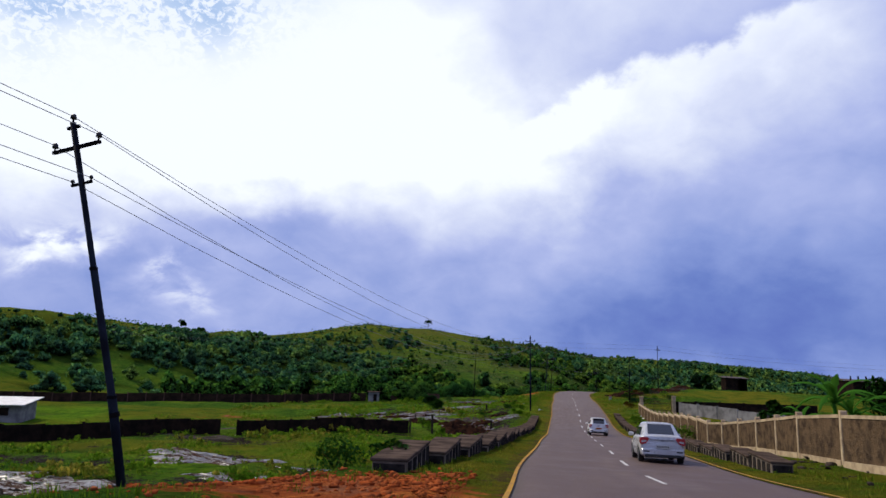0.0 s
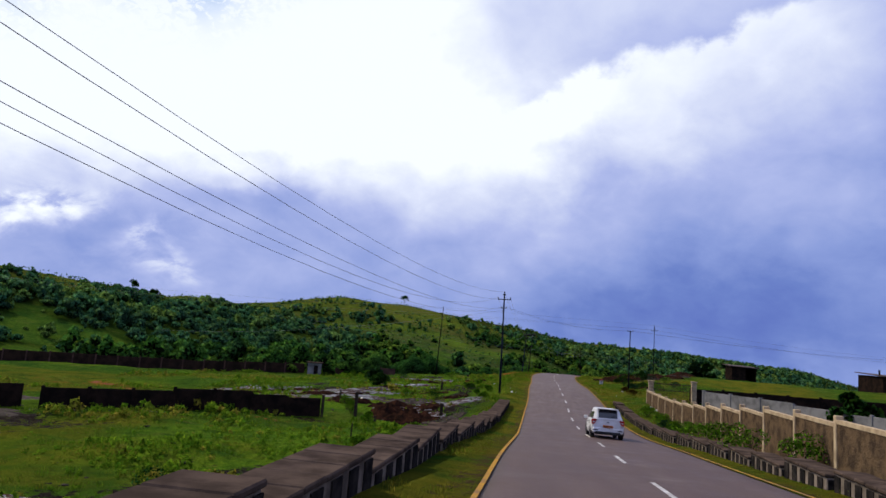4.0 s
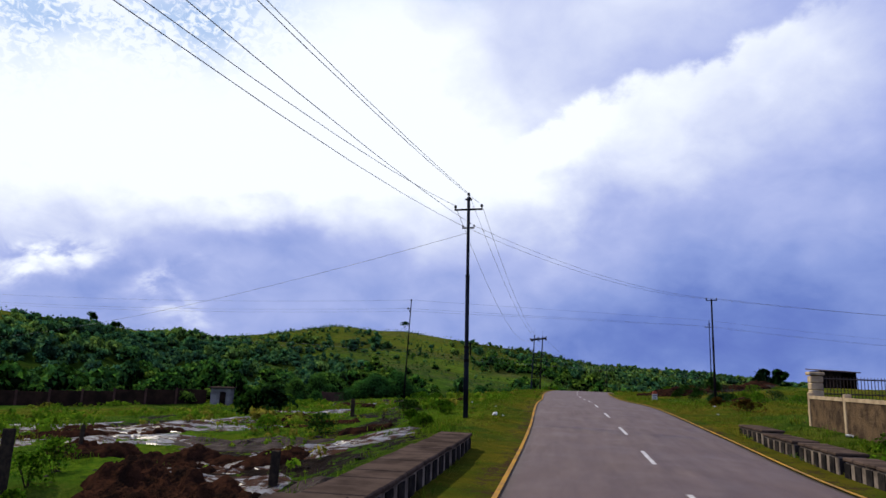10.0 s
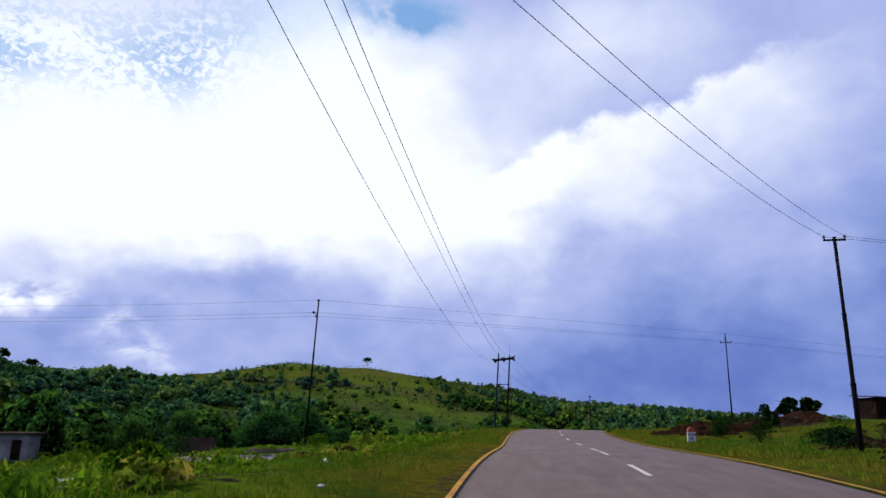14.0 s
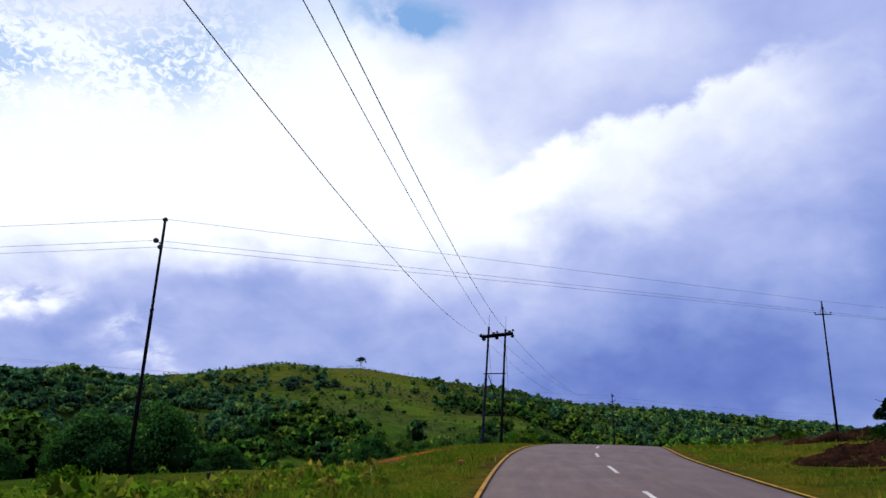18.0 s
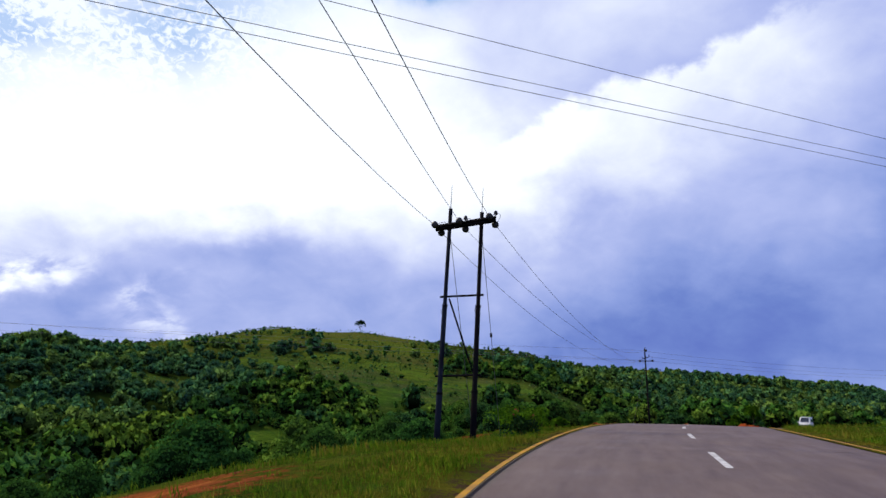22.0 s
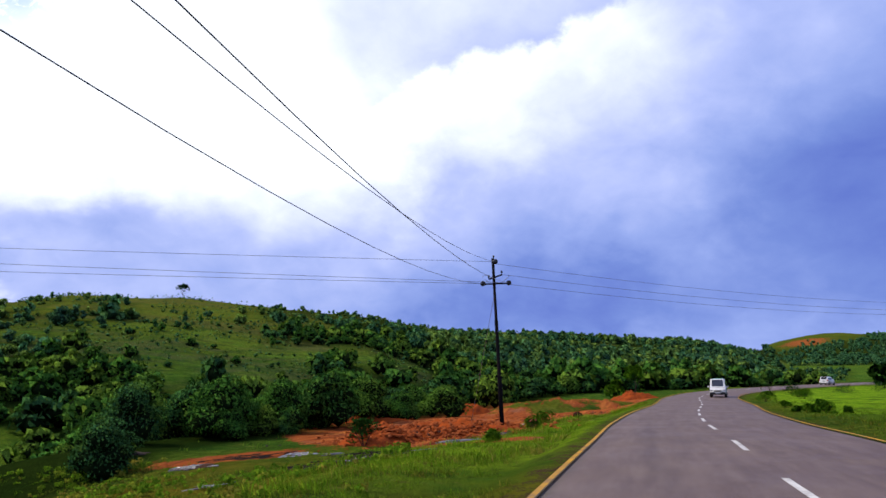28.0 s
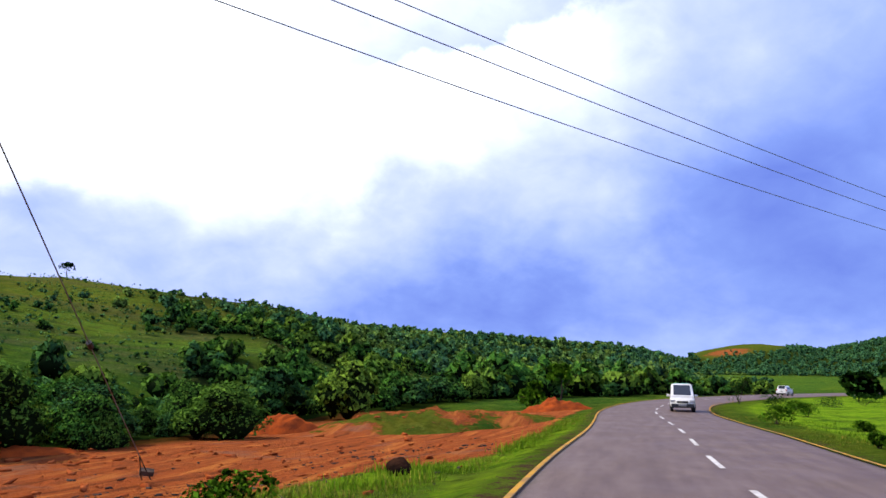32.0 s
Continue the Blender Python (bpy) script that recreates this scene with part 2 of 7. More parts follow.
def ground_material():
    m = bpy.data.materials.new("ground")
    m.use_nodes = True
    k = Nodes(m.node_tree)
    out, b = k.n("ShaderNodeOutputMaterial"), k.n("ShaderNodeBsdfPrincipled")
    k.link(b.outputs[0], out.inputs[0])
    co = k.n("ShaderNodeNewGeometry").outputs["Position"]

    def attr(name):
        a = k.n("ShaderNodeAttribute")
        a.attribute_name = name
        return a.outputs["Fac"]

    n1, n2, n3 = k.noise(co, 0.35, 6, 0.62), k.noise(co, 2.2, 6, 0.65), k.noise(co, 18.0, 4, 0.7)
    n0 = k.noise(co, 0.05, 4, 0.6)
    grass = k.mix(k.ramp(n1, 0.32, 0.68), (0.036, 0.110, 0.014), (0.090, 0.165, 0.018))
    n5 = k.noise(co, 0.16, 7, 0.72, 0.4)
    grass = k.mix(k.math("MULTIPLY", k.ramp(n5, 0.50, 0.60), 0.7), grass, (0.026, 0.070, 0.014))
    grass = k.mix(k.math("MULTIPLY", k.ramp(n5, 0.45, 0.36), 0.7), grass, (0.145, 0.180, 0.030))
    grass = k.mix(k.math("MULTIPLY", k.ramp(n2, 0.42, 0.62), 0.65), grass, (0.018, 0.050, 0.007))
    grass = k.mix(k.math("MULTIPLY", k.ramp(n0, 0.4, 0.7), 0.5), grass, (0.105, 0.150, 0.010))
    lie = k.vec("MULTIPLY", co, (0.020, 0.050, 0.12)).outputs[0]
    drift, comb = k.noise(lie, 1.0, 7, 0.68, 0.6), k.noise(lie, 6.0, 5, 0.7, 0.4)
    slope = attr("slope")
    grass = k.mix(k.math("MULTIPLY", slope, k.ramp(drift, 0.46, 0.60)), grass, (0.070, 0.088, 0.030))
    grass = k.mix(k.math("MULTIPLY", slope, k.math("MULTIPLY", k.ramp(drift, 0.46, 0.36), 0.8)), grass, (0.090, 0.190, 0.020))
    grass = k.mix(k.math("MULTIPLY", slope, k.math("MULTIPLY", k.ramp(comb, 0.50, 0.60), 0.75)), grass, (0.020, 0.055, 0.016))
    grass = k.mix(k.math("MULTIPLY", slope, k.math("MULTIPLY", k.ramp(comb, 0.42, 0.34), 0.6)), grass, (0.130, 0.172, 0.050))
    grass = k.mix(k.math("MULTIPLY", k.ramp(n3, 0.42, 0.66), 0.6), grass, (0.012, 0.028, 0.003))
    # n2 and n3 darken lush grass: shade between tussocks put into the colour
    grass = k.mix(k.math("MULTIPLY", attr("lush"), k.ramp(k.math("ADD", k.math("MULTIPLY", n1, 0.6), k.math("MULTIPLY", n5, 0.4)), 0.33, 0.56)), grass, k.mix(k.ramp(k.math("ADD", k.math("MULTIPLY", n2, 0.6), k.math("MULTIPLY", n3, 0.4)), 0.38, 0.62), k.mix(k.ramp(attr("lush"), 0.65, 1.0), (0.050, 0.140, 0.008), (0.105, 0.250, 0.008)), k.mix(k.ramp(attr("lush"), 0.65, 1.0), (0.195, 0.310, 0.018), (0.270, 0.420, 0.020))))
    n6 = k.noise(co, 0.9, 6, 0.7, 0.3)
    grass = k.mix(k.math("MULTIPLY", k.ramp(n6, 0.52, 0.64), 0.7), grass, (0.030, 0.062, 0.010))
    grass = k.mix(k.math("MULTIPLY", k.ramp(n6, 0.42, 0.33), 0.55), grass, (0.135, 0.125, 0.030))
    dry = k.mix(k.ramp(n2, 0.3, 0.7), (0.185, 0.135, 0.016), (0.095, 0.110, 0.010))
    col = k.mix(k.math("MULTIPLY", attr("dry"), k.ramp(k.math("ADD", n1, k.math("MULTIPLY", n2, 0.4)), 0.45, 0.8)), grass, dry)
    verge = k.ramp(k.math("ADD", attr("verge"), k.math("MULTIPLY", k.math("SUBTRACT", k.math("ADD", n2, n3), 1.0), 1.6)), 0.52, 0.72)
    col = k.mix(verge, col, k.mix(n3, (0.120, 0.070, 0.040), (0.050, 0.032, 0.020)))
    # wheel tracks run with the road
    trk = k.n("ShaderNodeCombineXYZ")
    k.put(trk.inputs[0], k.vec("DOT_PRODUCT", co, (0.93, -0.36, 0.0)).outputs["Value"])
    k.put(trk.inputs[1], k.math("MULTIPLY", k.vec("DOT_PRODUCT", co, (0.36, 0.93, 0.0)).outputs["Value"], 0.10))
    n4 = k.noise(trk.outputs[0], 1.5, 6, 0.65, 0.3)
    soil = k.mix(k.ramp(n2, 0.35, 0.7), (0.420, 0.098, 0.026), (0.260, 0.070, 0.026))
    soil = k.mix(k.math("MULTIPLY", k.ramp(n3, 0.48, 0.62), 0.7), soil, (0.43, 0.130, 0.045))
    soil = k.mix(k.math("MULTIPLY", k.ramp(k.noise(co, 7.0, 6, 0.75), 0.54, 0.66), 0.45), soil, (0.075, 0.026, 0.014))
    soil = k.mix(k.math("MULTIPLY", k.ramp(n4, 0.50, 0.66), 0.85), soil, (0.58, 0.190, 0.045))
    soil = k.mix(k.math("MULTIPLY", k.ramp(n4, 0.46, 0.34), 0.6), soil, (0.085, 0.032, 0.018))
    soil = k.mix(k.math("MULTIPLY", k.ramp(n1, 0.55, 0.72), 0.5), soil, (0.24, 0.15, 0.10))
    sf = k.ramp(k.math("ADD", attr("soil"), k.math("MULTIPLY", k.math("SUBTRACT", k.math("ADD", n2, n1), 1.0), 0.9)), 0.38, 0.56)
    col = k.mix(sf, col, soil)
    rock = k.mix(k.ramp(n2, 0.3, 0.7), (0.026, 0.015, 0.010), (0.008, 0.005, 0.004))
    rf = k.ramp(k.math("ADD", attr("rock"), k.math("MULTIPLY", k.math("SUBTRACT", k.math("ADD", n2, n1), 1.0), 1.3)), 0.45, 0.58)
    col = k.mix(rf, col, rock)
    # near-black floor where trees stand: shade under the crowns put into the colour
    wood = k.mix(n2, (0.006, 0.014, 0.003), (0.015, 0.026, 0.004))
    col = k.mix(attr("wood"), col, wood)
    k.link(col, b.inputs["Base Color"])
    k.put(b.inputs["Roughness"], k.math("SUBTRACT", 0.9, k.math("MULTIPLY", rf, 0.2)))
    k.put(b.inputs["Specular IOR Level"], k.math("MULTIPLY", rf, 0.015))
    bp = k.n("ShaderNodeBump")
    bp.inputs["Strength"].default_value, bp.inputs["Distance"].default_value = 1.0, 0.30
    k.link(k.math("ADD", k.math("ADD", n2, k.math("MULTIPLY", n4, k.math("MULTIPLY", sf, 0.8))), k.math("MULTIPLY", n3, 0.7)), bp.inputs["Height"])
    k.link(bp.outputs[0], b.inputs["Normal"])
    return m


def road_material():
    m = bpy.data.materials.new("asphalt")
    m.use_nodes = True
    k = Nodes(m.node_tree)
    out, b = k.n("ShaderNodeOutputMaterial"), k.n("ShaderNodeBsdfPrincipled")
    k.link(b.outputs[0], out.inputs[0])
    uv = k.n("ShaderNodeUVMap").outputs[0]          # u: metres across, v: metres along
    sep = k.n("ShaderNodeSeparateXYZ")
    k.link(uv, sep.inputs[0])
    u, v = sep.outputs[0], sep.outputs[1]
    long = k.n("ShaderNodeCombineXYZ")
    k.put(long.inputs[0], u)
    k.put(long.inputs[1], k.math("MULTIPLY", v, 0.12))
    co = k.n("ShaderNodeNewGeometry").outputs["Position"]
    streak, blot, fine = k.noise(long.outputs[0], 1.3, 5, 0.6), k.noise(co, 0.55, 5, 0.6), k.noise(co, 90.0, 3, 0.7)
    col = k.mix(k.ramp(streak, 0.35, 0.7), (0.106, 0.070, 0.062), (0.128, 0.086, 0.074))
    col = k.mix(k.math("MULTIPLY", k.ramp(blot, 0.5, 0.66), 0.4), col, (0.150, 0.108, 0.088))
    col = k.mix(k.math("MULTIPLY", k.ramp(fine, 0.35, 0.65), 0.55), col, (0.040, 0.030, 0.028))
    tracks = k.ramp(k.math("ABSOLUTE", k.math("SUBTRACT", k.math("ABSOLUTE", u), 0.55)), 0.65, 0.1)
    dusty = k.math("MULTIPLY", tracks, k.ramp(k.noise(co, 0.9, 6, 0.7), 0.5, 0.68))
    col = k.mix(k.math("MULTIPLY", dusty, 0.32), col, (0.20, 0.150, 0.118))
    pale = k.math("MULTIPLY", k.ramp(v, 178.0, 215.0), k.ramp(k.noise(long.outputs[0], 2.6, 6, 0.7), 0.25, 0.80))
    col = k.mix(k.math("MULTIPLY", pale, 0.42), col, (0.205, 0.155, 0.132))
    edge = k.ramp(k.math("ADD", k.math("ABSOLUTE", u), k.math("MULTIPLY", k.noise(co, 3.0, 5), 0.5)), 3.55, 3.95)
    col = k.mix(edge, col, (0.075, 0.06, 0.045))
    k.link(col, b.inputs["Base Color"])
    k.put(b.inputs["Roughness"], k.math("ADD", 0.42, k.math("MULTIPLY", blot, 0.35)))
    b.inputs["Specular IOR Level"].default_value = 0.08
    bp = k.n("ShaderNodeBump")
    bp.inputs["Strength"].default_value, bp.inputs["Distance"].default_value = 0.5, 0.006
    k.link(fine, bp.inputs["Height"])
    k.link(bp.outputs[0], b.inputs["Normal"])
    return m


def wet_rock():
    """Dark ledge rock, rain-wet in patches and dull in others."""
    m = bpy.data.materials.new("rain_wet_slab")
    m.use_nodes = True
    k = Nodes(m.node_tree)
    out, b = k.n("ShaderNodeOutputMaterial"), k.n("ShaderNodeBsdfPrincipled")
    k.link(b.outputs[0], out.inputs[0])
    co = k.n("ShaderNodeNewGeometry").outputs["Position"]
    long = k.vec("MULTIPLY", co, (0.55, 1.5, 2.5)).outputs[0]
    n1, n2, n3 = k.noise(long, 0.9, 6, 0.65, 0.6), k.noise(long, 3.4, 6, 0.68), k.noise(co, 22.0, 3, 0.6)
    wet = k.ramp(k.math("ADD", n1, k.math("MULTIPLY", k.math("SUBTRACT", n2, 0.5), 0.9)), 0.46, 0.53)
    col = k.mix(k.ramp(n2, 0.32, 0.66), (0.060, 0.024, 0.013), (0.014, 0.008, 0.006))
    # lavender-grey on the wet patches: sky sheen put partly into the base colour
    col = k.mix(wet, col, k.mix(n3, (0.085, 0.078, 0.090), (0.040, 0.036, 0.042)))
    k.link(col, b.inputs["Base Color"])
    k.put(b.inputs["Roughness"], k.math("SUBTRACT", 0.85, k.math("MULTIPLY", wet, 0.50)))
    k.put(b.inputs["Specular IOR Level"], k.math("ADD", 0.05, k.math("MULTIPLY", wet, 0.50)))
    bp = k.n("ShaderNodeBump")
    bp.inputs["Strength"].default_value, bp.inputs["Distance"].default_value = 0.4, 0.05
    k.link(k.math("ADD", k.math("MULTIPLY", n2, k.math("SUBTRACT", 1.0, k.math("MULTIPLY", wet, 0.8))), k.math("MULTIPLY", n3, 0.15)), bp.inputs["Height"])
    k.link(bp.outputs[0], b.inputs["Normal"])
    return m


GROUND, ROAD = ground_material(), road_material()
PAINT_W = material("white_road_paint", (0.62, 0.60, 0.55), 0.6, other=(0.30, 0.27, 0.24), scale=4, grain=60, bump=0.2, depth=0.004)
PAINT_Y = material("yellow_road_paint", (0.46, 0.250, 0.045), 0.8, spec=0.0, other=(0.22, 0.140, 0.075), scale=1.6, grain=60, bump=0.2, depth=0.004)
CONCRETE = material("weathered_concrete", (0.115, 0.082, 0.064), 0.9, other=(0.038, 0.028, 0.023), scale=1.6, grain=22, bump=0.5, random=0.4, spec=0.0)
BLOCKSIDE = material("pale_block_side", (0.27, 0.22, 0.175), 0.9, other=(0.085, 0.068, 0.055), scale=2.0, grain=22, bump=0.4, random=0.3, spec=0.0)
BLACKMARK = material("worn_black_paint", (0.014, 0.013, 0.013), 0.8, other=(0.045, 0.038, 0.034), scale=3, grain=40, bump=0.3, spec=0.0)
WALLSTONE = material("rough_stone_panel", (0.15, 0.10, 0.058), 0.9, other=(0.045, 0.032, 0.024), scale=2.2, grain=16, bump=1.0, depth=0.05, spec=0.0)
POSTS = material("sandy_concrete", (0.52, 0.40, 0.25), 0.85, other=(0.30, 0.22, 0.14), scale=2.5, grain=25, bump=0.3, spec=0.0)
DARKWALL = material("blackened_wall", (0.010, 0.008, 0.007), 0.9, other=(0.030, 0.018, 0.013), scale=1.2, grain=14, bump=0.6, spec=0.0)
EARTHWALL = material("dark_brown_wall", (0.040, 0.023, 0.016), 0.9, other=(0.014, 0.010, 0.008), scale=0.9, grain=9, bump=0.8, spec=0.0)
BROWNWALL = material("brown_wall", (0.10, 0.055, 0.042), 0.9, other=(0.05, 0.03, 0.025), scale=1.0, grain=14, bump=0.6, spec=0.0)
PALEWALL = material("pale_wall", (0.27, 0.26, 0.25), 0.85, other=(0.12, 0.115, 0.11), scale=0.8, grain=14, bump=0.3, spec=0.0)
STEEL = material("dark_pole_steel", (0.007, 0.007, 0.009), 0.75, 0.0, other=(0.014, 0.010, 0.010), scale=1.4, grain=18, bump=0.3, spec=0.02)
GREYSTEEL = material("grey_painted_steel", (0.018, 0.022, 0.034), 0.7, 0.0, other=(0.006, 0.006, 0.009), scale=1.0, grain=14, bump=0.3, spec=0.02)
IRON = material("rusty_black_iron", (0.020, 0.018, 0.018), 0.6, 0.4, other=(0.07, 0.035, 0.02), scale=5, grain=40, bump=0.3)
CERAMIC = material("dark_glazed_ceramic", (0.014, 0.010, 0.011), 0.5, bump=0.0)
WIRE = material("aluminium_wire", (0.20, 0.20, 0.22), 0.5, 0.4, bump=0.0)
BARK = material("bark", (0.07, 0.05, 0.035), 0.9, other=(0.03, 0.022, 0.016), scale=4, grain=18, bump=0.9, spec=0.0)
WOODPOST = material("dark_wet_wood", (0.028, 0.022, 0.018), 0.8, other=(0.06, 0.045, 0.03), scale=6, grain=30, bump=0.6, spec=0.0)
ROCK = material("wet_rock", (0.060, 0.044, 0.036), 0.7, other=(0.020, 0.015, 0.012), scale=1.3, grain=9, bump=0.8, depth=0.05, spec=0.03)
WETROCK = wet_rock()
BROWNROCK = material("brown_earthy_rock", (0.044, 0.019, 0.011), 0.9, other=(0.012, 0.008, 0.006), scale=1.6, grain=6, bump=1.0, depth=0.12, spec=0.0)
SOIL = material("red_soil", (0.34, 0.066, 0.014), 0.92, other=(0.19, 0.042, 0.014), scale=1.6, grain=9, bump=1.0, depth=0.06, spec=0.0)
SOILROCK = material("red_clod", (0.26, 0.052, 0.014), 0.9, other=(0.36, 0.105, 0.035), scale=5, grain=14, bump=0.8, spec=0.0)
ROOF = material("pale_sheet_roof", (0.72, 0.70, 0.68), 0.45, 0.1, other=(0.5, 0.47, 0.44), scale=1.2, grain=8, bump=0.1)
DARKROOF = material("dark_rusty_roof", (0.035, 0.022, 0.020), 0.8, other=(0.09, 0.045, 0.03), scale=1.2, grain=8, bump=0.4)
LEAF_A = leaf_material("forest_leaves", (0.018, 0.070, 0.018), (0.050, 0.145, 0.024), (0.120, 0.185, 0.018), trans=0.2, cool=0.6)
NEARWOOD = leaf_material("valley_canopy", (0.024, 0.092, 0.020), (0.074, 0.215, 0.027), (0.138, 0.240, 0.028), trans=0.10, cool=0.35, grain=7.0, core_shade=0.97)
# paler and bluer than the valley leaves: distance haze put into the colour
WOODLAND = leaf_material("hazed_woodland_canopy", (0.040, 0.158, 0.084), (0.108, 0.295, 0.104), (0.205, 0.335, 0.064), trans=0.24, cool=0.55, grain=2.6)
LEAF_B = leaf_material("bright_leaves", (0.100, 0.300, 0.016), (0.210, 0.430, 0.024), (0.150, 0.330, 0.020), trans=0.45)
BANANA = leaf_material("banana_leaf", (0.030, 0.115, 0.014), (0.055, 0.165, 0.018), (0.040, 0.120, 0.012), 0.45, 0.35)
MEADOW = leaf_material("meadow_blades", (0.130, 0.330, 0.012), (0.330, 0.480, 0.026), (0.420, 0.360, 0.065), trans=0.4)
GRASS = leaf_material("grass_blades", (0.085, 0.205, 0.010), (0.190, 0.290, 0.018), (0.290, 0.240, 0.035), trans=0.35)

# ---- mesh tools ----


class Shape:
    """Collects boxes, tubes and plates into one mesh."""

    def __init__(self):
        self.v, self.f, self.c = [], [], 0

    def add(self, verts, faces):
        self.v += [tuple(p) for p in verts]
        self.f += [tuple(i + self.c for i in f) for f in faces]
        self.c += len(verts)
        return self

    def box(self, centre, size, turn=None, taper=1.0):
        x, y, z = (s / 2 for s in size)
        pts = [Vector((a * x * (taper if c > 0 else 1), b * y * (taper if c > 0 else 1), c * z)) for c in (-1, 1) for a, b in ((-1, -1), (1, -1), (1, 1), (-1, 1))]
        if turn is not None:
            pts = [turn @ p for p in pts]
        return self.add([p + Vector(centre) for p in pts], [(3, 2, 1, 0), (4, 5, 6, 7), (0, 1, 5, 4), (1, 2, 6, 5), (2, 3, 7, 6), (3, 0, 4, 7)])

    def block(self, centre, size, b=0.02, turn=None):
        """A box with chamfered edges."""
        x, y, z = (s / 2 for s in size)
        pts, idx = [], {}
        for sx in (-1, 1):
            for sy in (-1, 1):
                for sz in (-1, 1):
                    for axis in range(3):
                        p = [sx * x, sy * y, sz * z]
                        for o in range(3):
                            if o != axis:
                                p[o] -= (sx, sy, sz)[o] * b
                        idx[(sx, sy, sz, axis)] = len(pts)
                        pts.append(Vector(p))
        faces = []
        for axis in range(3):
            o1, o2 = [o for o in range(3) if o != axis]
            for s in (-1, 1):
                ring = []
                for a, c in ((-1, -1), (1, -1), (1, 1), (-1, 1)):
                    key = [0, 0, 0]
                    key[axis], key[o1], key[o2] = s, a, c
                    ring.append(idx[(*key, axis)])
                flip = (s > 0) == (axis == 1)
                faces.append(tuple(ring[::-1] if flip else ring))
            for a in (-1, 1):
                for c in (-1, 1):
                    k0, k1 = [0, 0, 0], [0, 0, 0]
                    k0[axis], k1[axis] = -1, 1
                    k0[o1] = k1[o1] = a
                    k0[o2] = k1[o2] = c
                    faces.append((idx[(*k0, o1)], idx[(*k1, o1)], idx[(*k1, o2)], idx[(*k0, o2)]))
        for sx in (-1, 1):
            for sy in (-1, 1):
                for sz in (-1, 1):
                    faces.append(tuple(idx[(sx, sy, sz, a)] for a in range(3)))
        if turn is not None:
            pts = [turn @ p for p in pts]
        return self.add([p + Vector(centre) for p in pts], faces)

    def tube(self, points, radii, sides=8, caps=True):
        points = [Vector(p) for p in points]
        if not isinstance(radii, (list, tuple)):
            radii = [radii] * len(points)
        rings = []
        for i, p in enumerate(points):
            d = (points[min(i + 1, len(points) - 1)] - points[max(i - 1, 0)]).normalized()
            a = d.cross(Vector((0, 0, 1)) if abs(d.z) < 0.9 else Vector((0, 1, 0))).normalized()
            b = d.cross(a)
            rings.append([p + radii[i] * (math.cos(2 * math.pi * j / sides) * a + math.sin(2 * math.pi * j / sides) * b) for j in range(sides)])
        faces = [(i * sides + j, i * sides + (j + 1) % sides, (i + 1) * sides + (j + 1) % sides, (i + 1) * sides + j) for i in range(len(points) - 1) for j in range(sides)]
        if caps:
            faces += [tuple(range(sides))[::-1], tuple((len(points) - 1) * sides + j for j in range(sides))]
        return self.add([p for r in rings for p in r], faces)

    def mesh(self, name, mat, smooth=False):
        me = bpy.data.meshes.new(name)
        me.from_pydata(self.v, [], self.f)
        me.materials.append(mat)
        me.update()
        bm = bmesh.new()
        bm.from_mesh(me)
        bmesh.ops.recalc_face_normals(bm, faces=bm.faces)
        bm.to_mesh(me)
        bm.free()
        if smooth:
            me.shade_smooth()
        return me


def part(name, shape, mat, parent=None, label="", smooth=False):
    ob = new(name, shape.mesh(name, mat, smooth))
    ob.parent = parent
    if label:
        tagged(ob, label)
    return ob


def thing(name, label, category, group="", kind="", at=None):
    ob = new(name)
    ob.empty_display_size = 0.3
    if at is not None:
        ob.matrix_world = at
    return tagged(ob, label, category, group, kind)


def fast_mesh(name, verts, loops, counts, mat, attrs=None, smooth=False, normals=None):
    """A mesh from arrays: vertices (n,3), flat corner list, corners per face, float point attributes."""
    me = bpy.data.meshes.new(name)
    me.vertices.add(len(verts))
    me.vertices.foreach_set("co", np.asarray(verts, np.float32).ravel())
    loops = np.ascontiguousarray(loops, np.int32).ravel()
    me.loops.add(len(loops))
    me.loops.foreach_set("vertex_index", loops)
    me.polygons.add(len(counts))
    starts = np.concatenate([[0], np.cumsum(counts)[:-1]]).astype(np.int32)
    me.polygons.foreach_set("loop_start", starts)
    me.materials.append(mat)
    me.update(calc_edges=True)
    for key, val in (attrs or {}).items():
        a = me.attributes.new(key, "FLOAT", "POINT")
        a.data.foreach_set("value", np.ascontiguousarray(val, np.float32).ravel())
    if normals is not None:
        a = me.attributes.new("custom_normal", "FLOAT_VECTOR", "POINT")
        a.data.foreach_set("vector", np.ascontiguousarray(normals, np.float32).ravel())
    if smooth:
        me.shade_smooth()
    return me


